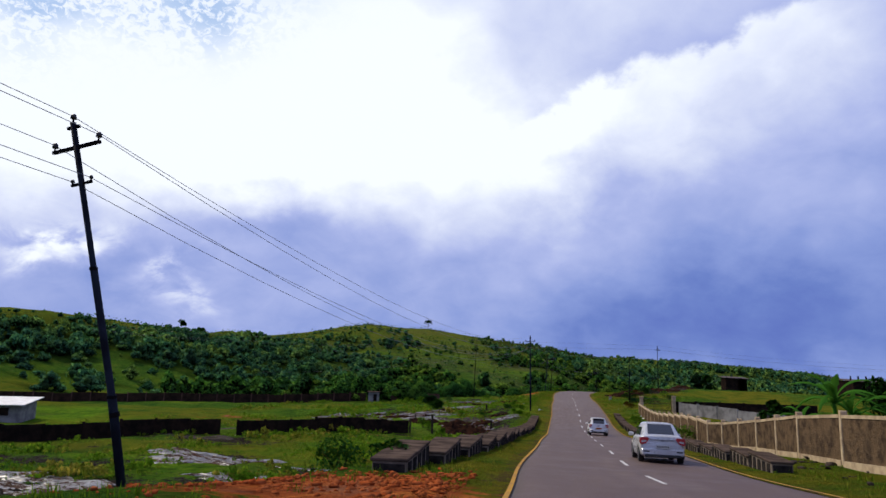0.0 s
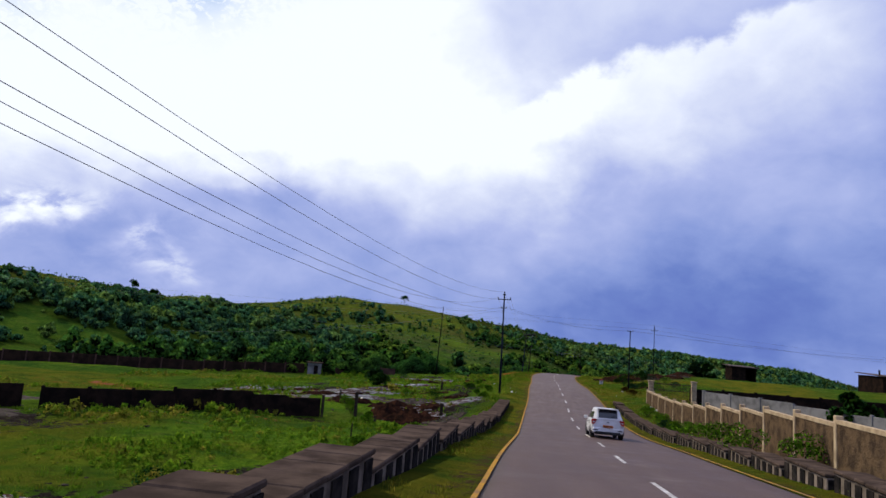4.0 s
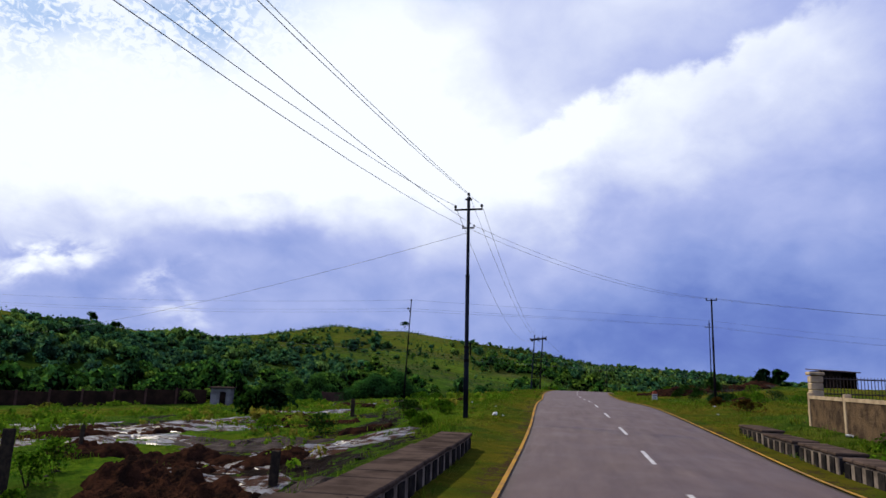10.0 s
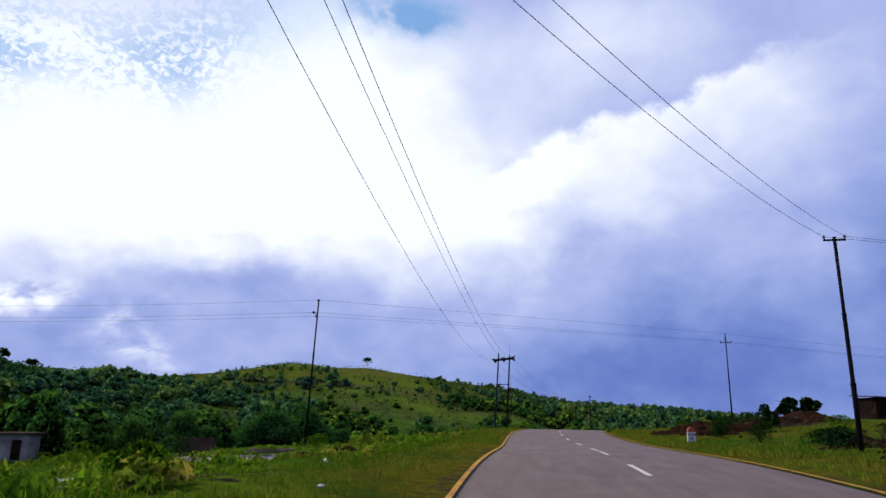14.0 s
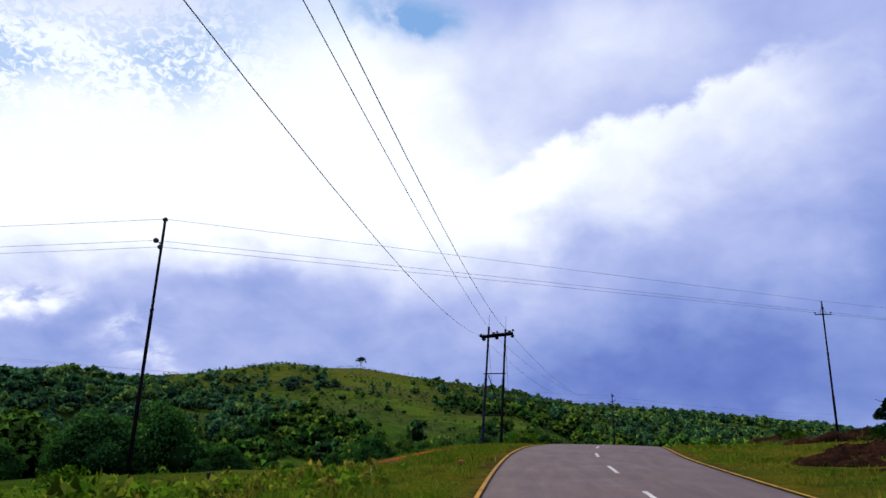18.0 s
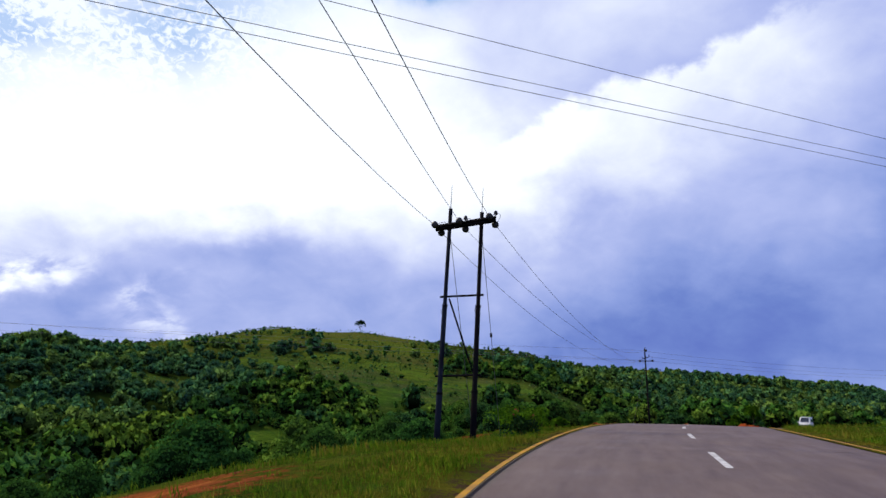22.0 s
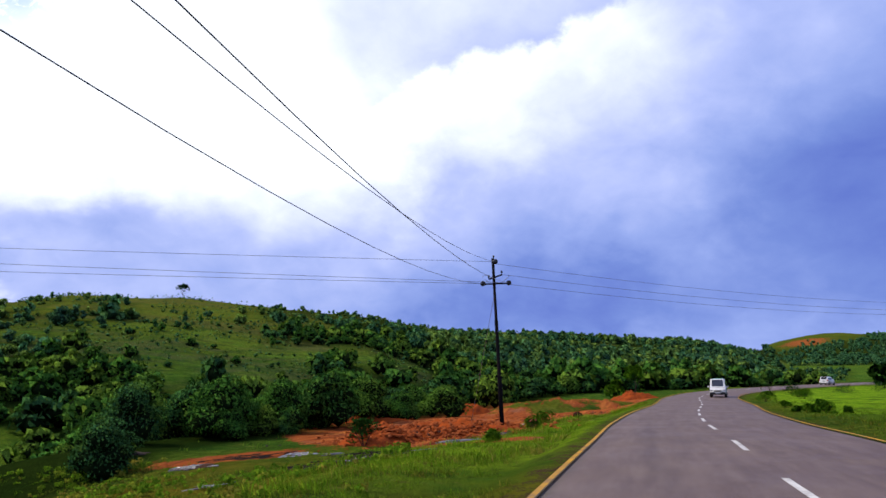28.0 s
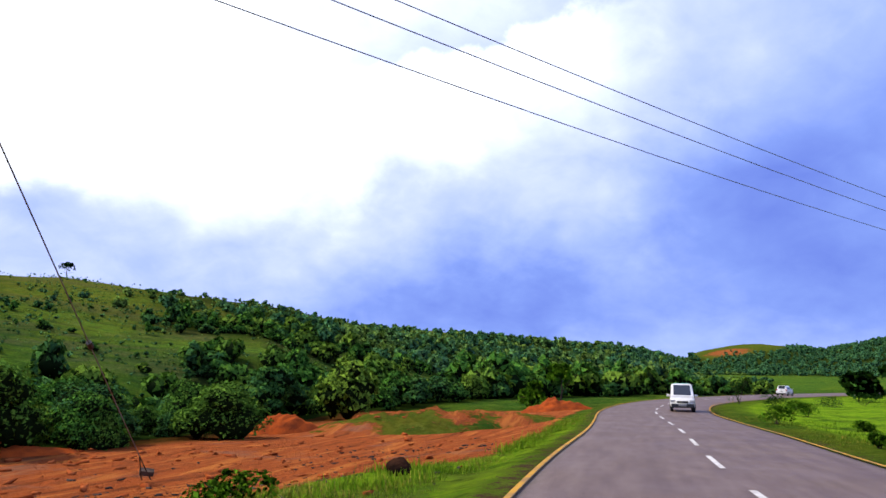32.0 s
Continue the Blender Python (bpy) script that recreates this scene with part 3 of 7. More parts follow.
# ---- plan: the road's centre line, and the lie of the land ----
LINE = np.array([
    (12.4, -120, 9.5), (10.0, -60, 7.4), (7.35, -2.4, 4.72), (6.65, 10.4, 3.93), (5.65, 20.5, 3.04), (4.85, 34.6, 2.0),
    (4.15, 44.8, 1.28), (3.5, 57.4, 0.36), (3.05, 63.4, -0.08), (2.6, 70, -0.42), (1.95, 80, -0.62), (1.4, 90, -0.42),
    (0.15, 107.5, 0.0), (-0.55, 120.4, -0.12), (-1.25, 129.5, -0.18), (-1.85, 138.3, -0.1), (-2.2, 147.8, 0.0), (-1.95, 154.5, 0.06),
    (-0.3, 171.4, -0.32), (1.8, 181.9, -0.8), (4.5, 191.8, -1.45), (7.4, 201.3, -2.0), (9.2, 207.5, -2.4), (13.8, 221, -3.25),
    (18.6, 233.3, -4.0), (21.7, 241.9, -4.5), (25.0, 251.2, -4.95), (29.2, 260.3, -5.35), (34.2, 269, -5.75), (41.4, 278.9, -6.25),
    (50.7, 289.8, -6.85), (62.4, 302.8, -7.6), (79, 318, -8.5)])
LINE = np.concatenate([LINE, [(102, 336, -9.6), (170, 375, -12.0)]])


def spline(p, step):
    """Smooth curve through the points p, as dense points about step apart."""
    out = []
    for i in range(len(p) - 1):
        p0, p1, p2, p3 = p[max(i - 1, 0)], p[i], p[i + 1], p[min(i + 2, len(p) - 1)]
        d0, d1, d2 = (max(np.linalg.norm(b - a), 1e-6) ** 0.5 for a, b in ((p0, p1), (p1, p2), (p2, p3)))
        m1 = (p2 - p1) if i == 0 else (p2 - p1) + d1 * ((p1 - p0) / d0 - (p2 - p0) / (d0 + d1))
        m2 = (p2 - p1) if i == len(p) - 2 else (p2 - p1) + d1 * ((p3 - p2) / d2 - (p3 - p1) / (d1 + d2))
        n = max(2, int(np.linalg.norm(p2 - p1) / step))
        t = (np.arange(n) / n)[:, None]
        out.append((2 * t**3 - 3 * t**2 + 1) * p1 + (t**3 - 2 * t**2 + t) * m1 + (3 * t**2 - 2 * t**3) * p2 + (t**3 - t**2) * m2)
    out.append(p[-1:])
    return np.concatenate(out)


CENTRE = spline(LINE, 1.0)
for _ in range(6):
    CENTRE[1:-1] = 0.25 * CENTRE[:-2] + 0.5 * CENTRE[1:-1] + 0.25 * CENTRE[2:]
TANG = np.gradient(CENTRE[:, :2], axis=0)
TANG /= np.linalg.norm(TANG, axis=1)[:, None]
RIGHT = np.stack([TANG[:, 1], -TANG[:, 0]], 1)
ALONG = np.concatenate([[0], np.cumsum(np.linalg.norm(np.diff(CENTRE, axis=0), axis=1))])
HALF = 3.65


def along(y):
    """Index (with fraction) of the road's station at a given y."""
    return np.interp(y, CENTRE[:, 1], np.arange(len(CENTRE)))


def station(i, d, up=0.0):
    """The place d metres to the right of the centre line at index i."""
    a = np.arange(len(CENTRE))
    c = np.array([np.interp(i, a, CENTRE[:, k]) for k in range(3)])
    r = np.array([np.interp(i, a, RIGHT[:, k]) for k in range(2)])
    return np.array([c[0] + d * r[0], c[1] + d * r[1], c[2] + up])


def step(x, a, b):
    t = np.clip((x - a) / (b - a), 0, 1)
    return t * t * (3 - 2 * t)


def value_noise(x, y, seed=0):
    """Smooth value noise on a unit lattice, for arrays."""
    xi, yi = np.floor(x).astype(np.int64), np.floor(y).astype(np.int64)
    xf, yf = x - xi, y - yi
    xf, yf = xf * xf * (3 - 2 * xf), yf * yf * (3 - 2 * yf)

    def h(a, b):
        n = (a * 374761393 + b * 668265263 + seed * 144665) & 0x7FFFFFFF
        n = ((n ^ (n >> 13)) * 1274126177) & 0x7FFFFFFF
        return ((n ^ (n >> 16)) & 0xFFFF) / 65535.0

    return (h(xi, yi) * (1 - xf) + h(xi + 1, yi) * xf) * (1 - yf) + (h(xi, yi + 1) * (1 - xf) + h(xi + 1, yi + 1) * xf) * yf


def fractal(x, y, size, octaves=4, seed=0):
    out, amp, tot = 0, 1.0, 0
    for o in range(octaves):
        out = out + amp * (value_noise(x / size * 2**o + 17.3 * o, y / size * 2**o - 9.1 * o, seed + o) - 0.5)
        tot += amp
        amp *= 0.5
    return out / tot * 2


def road_frame(x, y):
    """For arrays of places: the road's height beside them and the signed distance to the right of its centre."""
    x, y = np.ravel(x), np.ravel(y)
    best, idx = np.full(len(x), 1e18), np.zeros(len(x), int)
    for a in range(0, len(CENTRE), 4):
        d = (x - CENTRE[a, 0]) ** 2 + (y - CENTRE[a, 1]) ** 2
        m = d < best
        best[m], idx[m] = d[m], a
    for off in (-3, -2, -1, 1, 2, 3):
        c = np.clip(idx + off, 0, len(CENTRE) - 1)
        d = (x - CENTRE[c, 0]) ** 2 + (y - CENTRE[c, 1]) ** 2
        m = d < best
        best[m], idx[m] = d[m], c[m]
    dx, dy = x - CENTRE[idx, 0], y - CENTRE[idx, 1]
    side = dx * RIGHT[idx, 0] + dy * RIGHT[idx, 1]
    fwd = dx * TANG[idx, 0] + dy * TANG[idx, 1]
    nxt = np.clip(idx + np.sign(fwd).astype(int), 0, len(CENTRE) - 1)
    f = np.clip(np.abs(fwd) / 1.0, 0, 1)
    z = CENTRE[idx, 2] * (1 - f) + CENTRE[nxt, 2] * f
    return z, np.where(np.abs(side) > 0.7 * np.sqrt(best), side, np.sign(side) * np.sqrt(best)), idx


# far ridges round the point HUB: bearing, distance, height
HUB = (0.0, 120.0)
RIDGE = np.array([
    (-180, 500, 10), (-120, 320, 16), (-80, 262, 22), (-63, 255, 22.5), (-48, 288, 19), (-43.5, 330, 18.5), (-40.5, 361, 21.5), (-36, 395, 20), (-31, 420, 25.5),
    (-25, 440, 34.2), (-21, 432, 31.6), (-18.4, 425, 31.2), (-11.5, 410, 24.0), (-5.5, 422, 19.5), (-1, 478, 14.2), (4, 625, 14.2), (9.3, 865, 13.5),
    (15.7, 826, 5.0), (18.5, 786, 3.0), (21.5, 700, -5.5), (23.2, 680, -8.5), (24.4, 1380, -7.0), (25.4, 1388, 0.0), (26.5, 1385, 6.0), (28.4, 1380, 10.0), (31, 1375, 6.5), (32.9, 1365, -2.0), (36.6, 1370, 17.0), (42, 1370, 20), (60, 1250, 14), (75, 700, 8), (120, 600, 10), (180, 500, 10)])


def land(x, y, rough=True):
    """Height of the ground at arrays of places, without the road's own bed."""
    shape = np.shape(x)
    x, y = np.ravel(np.asarray(x, float)), np.ravel(np.asarray(y, float))
    zr, d, idx = road_frame(x, y)
    left, right = np.maximum(-d - HALF, 0), np.maximum(d - HALF, 0)
    # left: bank down to the low field, flat outcrop, then the wooded valley past y = 150
    field = -2.5 + 0.028 * (78 - np.minimum(y, 78)) - 0.02 * np.maximum(-x - 20, 0) + 1.1 * step(y, 78, 100) * step(x, -45, -12)
    bankw = 5 + 7 * step(y, 70, 100) + 17 * (1 - step(y, 14, 42))
    shoulder = 1.5 + 3.0 * (1 - step(y, 10, 20))
    l1 = zr * (1 - step(left, shoulder, shoulder + bankw)) + field * step(left, shoulder, shoulder + bankw)
    ledge = 6.0 * step(y, 172, 186)
    valley = zr - 0.5 - 1.0 * step(left, 3, 12) - 14.0 * step(left, 6 + ledge, 30 + ledge) - 9 * step(left, 45, 150)
    spoil = zr - 0.35 - 0.5 * step(left, 2, 10) - 9.0 * step(left, 22, 44) - 10 * step(left, 45, 150)
    v = step(y, 152, 178)
    low = valley * (1 - step(y, 196, 212)) + spoil * step(y, 196, 212)
    zl = l1 * (1 - v) + low * v
    # right: level ground, a low rise past the compound, and the meadow beyond the last bend
    rise = 0.3 * step(right, 2, 8) + 1.5 * step(y, 120, 170) * (1 - step(y, 205, 235)) * step(right, 4, 22)
    zrt = zr + rise - 0.6 * step(y, 205, 235) * step(right, 1, 8) - 0.02 * np.maximum(right - 40, 0) * step(y, 205, 235)
    zrt = zrt + (0.2 - zrt) * step(right, 25, 70) * (1 - step(y, 60, 130)) * 0.4
    zl = zl - 0.75 * np.exp(-(((x + 11.0) / 3.2) ** 2 + ((y - 166.5) / 5.0) ** 2)) * step(left, 0.8, 2.0)      # hollow at the double pole's foot
    zl = zl - 0.45 * np.exp(-(((x + 13.0) / 3.4) ** 2 + ((y - 147.0) / 6.0) ** 2)) * step(left, 0.8, 2.5)
    near = np.where(d < 0, zl, zrt)
    # far hills
    hx, hy = x - HUB[0], y - HUB[1]
    r, az = np.hypot(hx, hy), np.degrees(np.arctan2(hx, hy))
    wob = 3.0 * fractal(x, y, 140, 3, 5)
    R, Z = np.interp(az + wob * 0.3, RIDGE[:, 0], RIDGE[:, 1]), np.interp(az + wob * 0.15, RIDGE[:, 0], RIDGE[:, 2])
    floor = np.interp(az, [-180, -90, -60, -30, 0, 12, 20, 24, 45, 70, 180], [0, -3, -8, -17, -18, -15, -14, -27, -27, -10, 0])
    start = np.interp(az, [-180, -90, -60, -40, -20, 0, 10, 20, 23.2, 24.4, 45, 70, 180], [150, 110, 105, 120, 130, 150, 200, 330, 360, 900, 900, 380, 150])
    t = (r - start) / np.maximum(R - start, 20)
    up = np.clip(t, 0, 1)
    f = 0.55 * up + 0.45 * step(up, 0.0, 1.0)
    far = floor + (Z - floor) * f - np.maximum(r - R, 0) * 0.10
    amp = np.minimum(np.clip(t, 0, 1) * 3, 1) * np.clip((1 - np.clip(t, 0, 1)) * 3, 0.08, 1)
    far = far + fractal(x, y, 90, 4, 2) * 5.0 * amp
    far = np.maximum(far, -40)
    w = step(np.abs(d), 45, 130) * step(r, 60, 150)
    out = near * (1 - w) + far * w
    if rough:
        calm = step(np.maximum(left, right), 1.0, 6.0)
        out = out + (fractal(x, y, 6, 4, 9) * (0.22 + 0.22 * (d < -8) * (y < 150)) + fractal(x, y, 22, 3, 4) * 0.35) * calm * (1 - 0.6 * step(y, 235, 250) * (d > 0))
    return out.reshape(shape)


def land_at(x, y):
    return float(land(np.array([x]), np.array([y]))[0])


def ruts(x, y):
    """Two wheel ruts that leave the road for the shelf."""
    x, y = np.ravel(x), np.ravel(y)
    out = np.zeros(len(x))
    for ax, ay, wide in ((-11.2, 143.0, 0.6), (-9.6, 143.0, 0.7)):
        off, go = (x - ax) * 0.91 + (y - ay) * 0.41, -(x - ax) * 0.41 + (y - ay) * 0.91
        out = out + 0.75 * np.exp(-((off / wide) ** 2)) * step(go, -4, -2) * (1 - step(go, 7, 9))
    return out


def soil_mask(x, y):
    """Where bare red earth lies: the levelled strip past the last pole, and small scrapes."""
    _, d, _ = road_frame(x, y)
    x, y = np.ravel(x), np.ravel(y)
    edge = np.interp(y, [200, 208, 214, 220, 226], [13.0, 15.5, 16.5, 21.0, 23.0])
    strip = step(y + 0.55 * d, 200, 205) * step(-d, 4.6, 7.0) * (1 - step(-d, edge, edge + 2.0)) * (1 - step(y, 262, 272))
    grass = step(y, 207, 210) * (1 - step(y, 224, 227)) * (1 - step(-d, 7.5, 11.5)) * 0.9
    track = step(-d, 12.5, 13.5) * (1 - step(-d, 17, 18.5)) * step(y, 183, 187) * (1 - step(y, 191, 194))
    scrape = np.exp(-(((x + 10.3) / 2.4) ** 2 + ((y - 172.3) / 2.2) ** 2)) * 0.9 + np.exp(-(((x + 11) / 3.6) ** 2 + ((y - 150.0) / 4.0) ** 2)) * 0.42 + np.exp(-(((x + 12.5) / 5.5) ** 2 + ((y - 150) / 4.5) ** 2)) * 0.3 + np.exp(-(((x + 9.5) / 4.5) ** 2 + ((y - 208) / 1.6) ** 2)) * 0.55 + np.exp(-(((x + 0.5) / 3.6) ** 2 + ((y - 10) / 3.5) ** 2)) * 0.9 + np.exp(-(((x + 8.5) / 2.2) ** 2 + ((y - 208.3) / 1.2) ** 2)) * 0.7 + np.exp(-(((x + 30) / 14) ** 2 + ((y - 73) / 3) ** 2)) * 0.5 + np.exp(-(((x + 50) / 16) ** 2 + ((y - 92) / 4) ** 2)) * 0.42 + np.exp(-(((x + 12) / 7) ** 2 + ((y - 94) / 2.5) ** 2)) * 0.35
    scrape = scrape + ruts(x, y)
    u, v = (x - 560) * 0.88 - (y - 1240) * 0.47, (x - 560) * 0.47 + (y - 1240) * 0.88
    scrape = scrape + 0.85 * np.exp(-((u / 44) ** 2 + ((v + 25) / 60) ** 2))       # the cut on the far hill
    return np.clip(np.maximum(strip - grass, 0) + 0.62 * track + scrape, 0, 1)


def rock_mask(x, y):
    x, y = np.ravel(x), np.ravel(y)
    spots = ((-11, 86, 7, 7), (-26, 96, 12, 8), (-25, 46, 7, 5), (-17, 36, 7, 4), (-13, 104, 7, 4), (-34, 60, 10, 4), (-18, 128, 9, 4), (-14, 134, 6, 3), (-3, 206, 3, 2), (16, 150, 6, 5), (14, 168, 7, 5), (-30, 30, 8, 6), (-24, 33, 9, 6), (-14, 40, 5, 3), (-38, 40, 8, 4), (-8, 208, 3, 1.5), (-3.5, 203.5, 4, 2))
    out = np.zeros(len(x))
    for cx, cy, rx, ry in spots:
        out = np.maximum(out, np.exp(-(((x - cx) / rx) ** 2 + ((y - cy) / ry) ** 2) * 1.2))
    rough = 0.8 * step(fractal(x, y, 10, 4, 41), 0.16, 0.42) * (x < -8) * (y < 118) * step(x, -75, -60)
    return np.maximum(out * 0.72, rough * 0.68)


def graded(fine, start, end, far, grow):
    core = list(np.arange(start, end + 1e-6, fine))
    a, s = [], fine
    p = start
    while p > far[0]:
        s *= grow
        p -= s
        a.append(p)
    b, s, p = [], fine, core[-1]
    while p < far[1]:
        s *= grow
        p += s
        b.append(p)
    return np.array(a[::-1] + core + b)


def build_ground():
    gx, gy = graded(0.8, -34, 30, (-1700, 1700), 1.045), graded(0.9, -12, 262, (-900, 2300), 1.05)
    X, Y = np.meshgrid(gx, gy)
    Z = land(X, Y)
    zr, d, _ = road_frame(X, Y)
    d, zr = np.abs(d).reshape(X.shape), zr.reshape(X.shape)
    bed = 1 - step(d, HALF + 0.5, HALF + 1.7)
    Z = Z * (1 - bed) + (zr - 0.10) * bed
    n, m = X.shape
    i = np.arange(n * m).reshape(n, m)
    quads = np.stack([i[:-1, :-1], i[:-1, 1:], i[1:, 1:], i[1:, :-1]], -1).reshape(-1, 4)
    rut = ruts(X, Y)
    soil = np.clip(soil_mask(X, Y) - rut, 0, 1)
    hub = np.hypot(X - HUB[0], Y - HUB[1]).ravel()
    dry = (1 - step(d, 4.0, 9.0)).ravel() * 0.9
    xx, yy = X.ravel(), Y.ravel()
    az = np.degrees(np.arctan2(xx - HUB[0], yy - HUB[1]))
    dry = np.maximum(dry, 0.5 * step(hub / np.interp(az, RIDGE[:, 0], RIDGE[:, 1]), 0.55, 0.85) * (hub > 180))
    dry = np.maximum(dry, 0.6 * step(fractal(xx, yy, 13, 3, 63), 0.1, 0.4) * (xx < -6) * (yy < 150))
    dry = np.maximum(dry, 0.85 * step(fractal(xx, yy, 11, 3, 64), -0.25, 0.2) * (road_frame(X, Y)[1] > 4) * (yy < 200))
    dry = np.maximum(dry, 0.9 * np.exp(-(((xx + 15) / 8) ** 2 + ((yy - 150) / 9) ** 2)))
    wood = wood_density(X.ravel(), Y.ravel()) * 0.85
    # the far hill's ground takes the same near-black floor colour
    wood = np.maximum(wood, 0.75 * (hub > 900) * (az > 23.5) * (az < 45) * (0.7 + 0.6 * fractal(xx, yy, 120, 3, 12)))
    side = road_frame(X, Y)[1]
    lush = step(yy, 205, 225) * step(side, 4.5, 7) * (1 - step(yy, 330, 380)) + 1.0 * step(yy, 192, 202) * (1 - step(yy, 240, 262)) * step(-side, 3.8, 4.3) * (1 - step(-side, 10, 15))
    lush += 0.70 * (xx < -5) * (yy < 140) * (xx > -90) * step(fractal(xx, yy, 16, 3, 15), -0.15, 0.2)
    dry = dry * (1 - 0.75 * step(yy, 188, 200) * (1 - step(yy, 300, 330)) * (np.abs(side) < 30))
    dry = np.maximum(dry, 0.95 * np.exp(-(((xx + 8) / 7) ** 2 + ((yy - 202) / 6) ** 2)))
    me = fast_mesh("ground", np.stack([X, Y, Z], -1).reshape(-1, 3), quads, np.full(len(quads), 4), GROUND,
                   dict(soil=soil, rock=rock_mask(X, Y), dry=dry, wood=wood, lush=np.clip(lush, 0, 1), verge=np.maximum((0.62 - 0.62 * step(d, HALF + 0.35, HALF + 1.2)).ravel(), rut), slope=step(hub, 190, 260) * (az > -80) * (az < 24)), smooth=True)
    tagged(new("ground", me), "grassy land with red earth and wooded hills", "ground", kind="structure")


def wood_density(x, y):
    """How densely trees stand, 0 to 1."""
    x, y = np.ravel(x), np.ravel(y)
    _, d, _ = road_frame(x, y)
    hx, hy = x - HUB[0], y - HUB[1]
    r, az = np.hypot(hx, hy), np.degrees(np.arctan2(hx, hy))
    R = np.interp(az, RIDGE[:, 0], RIDGE[:, 1])
    start = np.interp(az, [-180, -90, -60, -40, -20, 0, 10, 20, 23.2, 24.4, 45, 70, 180], [150, 110, 105, 120, 130, 150, 200, 330, 360, 900, 900, 380, 150])
    t = (r - start) / np.maximum(R - start, 20)
    nz = fractal(x, y, 60, 4, 31)
    limit = np.interp(az, [-60, -45, -38, -30, -24, -16, -11, -8.5, -5, 0, 3.5, 5, 6.5, 9, 10.5, 12.5, 14], [0.80, 0.80, 0.76, 0.60, 0.50, 0.34, 0.30, 0.48, 0.9, 1.06, 1.0, 0.85, 1.0, 0.95, 0.82, 1.0, 1.06])
    lift = t + 0.42 * nz * (limit < 0.99)
    hill = step(t + 0.35 * nz, -0.02, 0.05) * (1 - step(lift, limit - 0.06, limit + 0.05))
    # the crest right of the lone tree carries a thin dark belt
    belt = step(az, -15.5, -11) * step(t + 0.2 * nz, 0.66, 0.74) * (1 - step(t, 0.98, 1.03)) * (1 - step(az, -4, 0))
    groups = step(fractal(x, y, 26, 3, 91), 0.16, 0.30)
    sparse = (0.13 + 0.70 * groups) * step(t, 0.0, 0.05) * (1 - step(t, 0.90, 0.97)) * (1 - 0.6 * step(t, 0.5, 0.8))
    glade = step(fractal(x, y, 48, 3, 17), 0.22, 0.36) * step(t, 0.05, 0.15) * 0.9
    hill = np.maximum(hill * (1 - glade), 0.85 * belt)
    # the wood in the valley beside the road
    left = -d
    shelf = 5.0 * step(y, 172, 186)
    front = np.interp(y, [150, 154, 161, 166, 172], [23, 19.5, 10.8, 8.4, 8.4]) + 1.8 * shelf
    valley = step(y, 150, 153) * step(left, front, front + 1.0) * (1 - step(y, 193, 199)) * (d < 0)
    valley = np.maximum(valley, step(y, 196, 200) * step(left, 20, 23) * (d < 0) * (1 - step(y, 420, 450)))
    edge = step(y, 128, 150) * step(-x, 30, 38) * (d < 0)
    valley = np.maximum(valley, edge) * (1 - step(r, 190, 260))
    meadow = step(-x, 88, 108) * (1 - step(y, 190, 260)) * (1 - step(-x, 150, 164))       # open grass slope far on the left
    clear = np.exp(-(((x + 78) / 16) ** 2 + ((y - 292) / 12) ** 2)) + np.exp(-(((x + 40) / 45) ** 2 + ((y - 395) / 16) ** 2))
    out = np.maximum(np.maximum(hill, valley) * (1 - 0.85 * meadow), sparse)
    clear += np.exp(-(((x + 72) / 22) ** 2 + ((y - 366) / 14) ** 2))
    out = out * (1 - np.clip(clear * 1.2, 0, 1))
    # right of the road: only the far clump beyond the meadow
    rt = (d > 0) & (y < 340) & (r < 330)
    out[rt & (az > 14)] *= 0.0
    out[az > 23.4] *= 0.0
    # the spur that runs down to the last bend, and the wooded foot of the far hill
    bx, by = x - 7, y - 208
    bd, baz = np.hypot(bx, by), np.degrees(np.arctan2(bx, by))
    spur = step(baz, 14, 17) * (1 - step(baz, 30.2, 31.6)) * step(bd, 104, 114) * (1 - step(bd, 620, 680)) * (d < 0)
    foot = step(baz, 23.5, 24.5) * (1 - step(baz, 44, 46)) * step(bd, 760, 780) * (1 - step(bd + 120 * nz - np.interp(baz, [24, 27, 31, 34, 40], [960, 985, 1040, 1290, 1420]), 0, 60))
    out = np.maximum(out, np.maximum(spur, foot))
    out[(d > -8) & (d < 30)] = 0
    out[(d > -20.5) & (d < 0) & (y > 197) & (y < 330)] = 0
    return np.clip(out, 0, 1)


build_ground()


def ribbon(name, spans, mat, lift, across=1, sink=0.0, uv=False):
    """Strips on the road: spans of (index list, left offset, right offset)."""
    v, f, tex = [], [], []
    for ids, a, b in spans:
        base = len(v)
        for i in ids:
            for j in range(across + 1):
                u = a + (b - a) * j / across
                p = station(i, u, lift - 0.035 * abs(u) / HALF * 1.0)
                if sink and j in (0, across):
                    p[2] -= sink
                v.append(p)
                tex.append((u, np.interp(i, np.arange(len(ALONG)), ALONG)))
        w = across + 1
        for q in range(len(ids) - 1):
            for j in range(across):
                f.append((base + q * w + j, base + q * w + j + 1, base + (q + 1) * w + j + 1, base + (q + 1) * w + j))
    me = bpy.data.meshes.new(name)
    me.from_pydata(v, [], f)
    if uv:
        lay = me.uv_layers.new(name="UVMap")
        for loop in me.loops:
            lay.data[loop.index].uv = tex[loop.vertex_index]
    me.materials.append(mat)
    me.update()
    me.shade_smooth()
    ob = new(name, me)
    return ob


ids = list(range(0, len(CENTRE)))
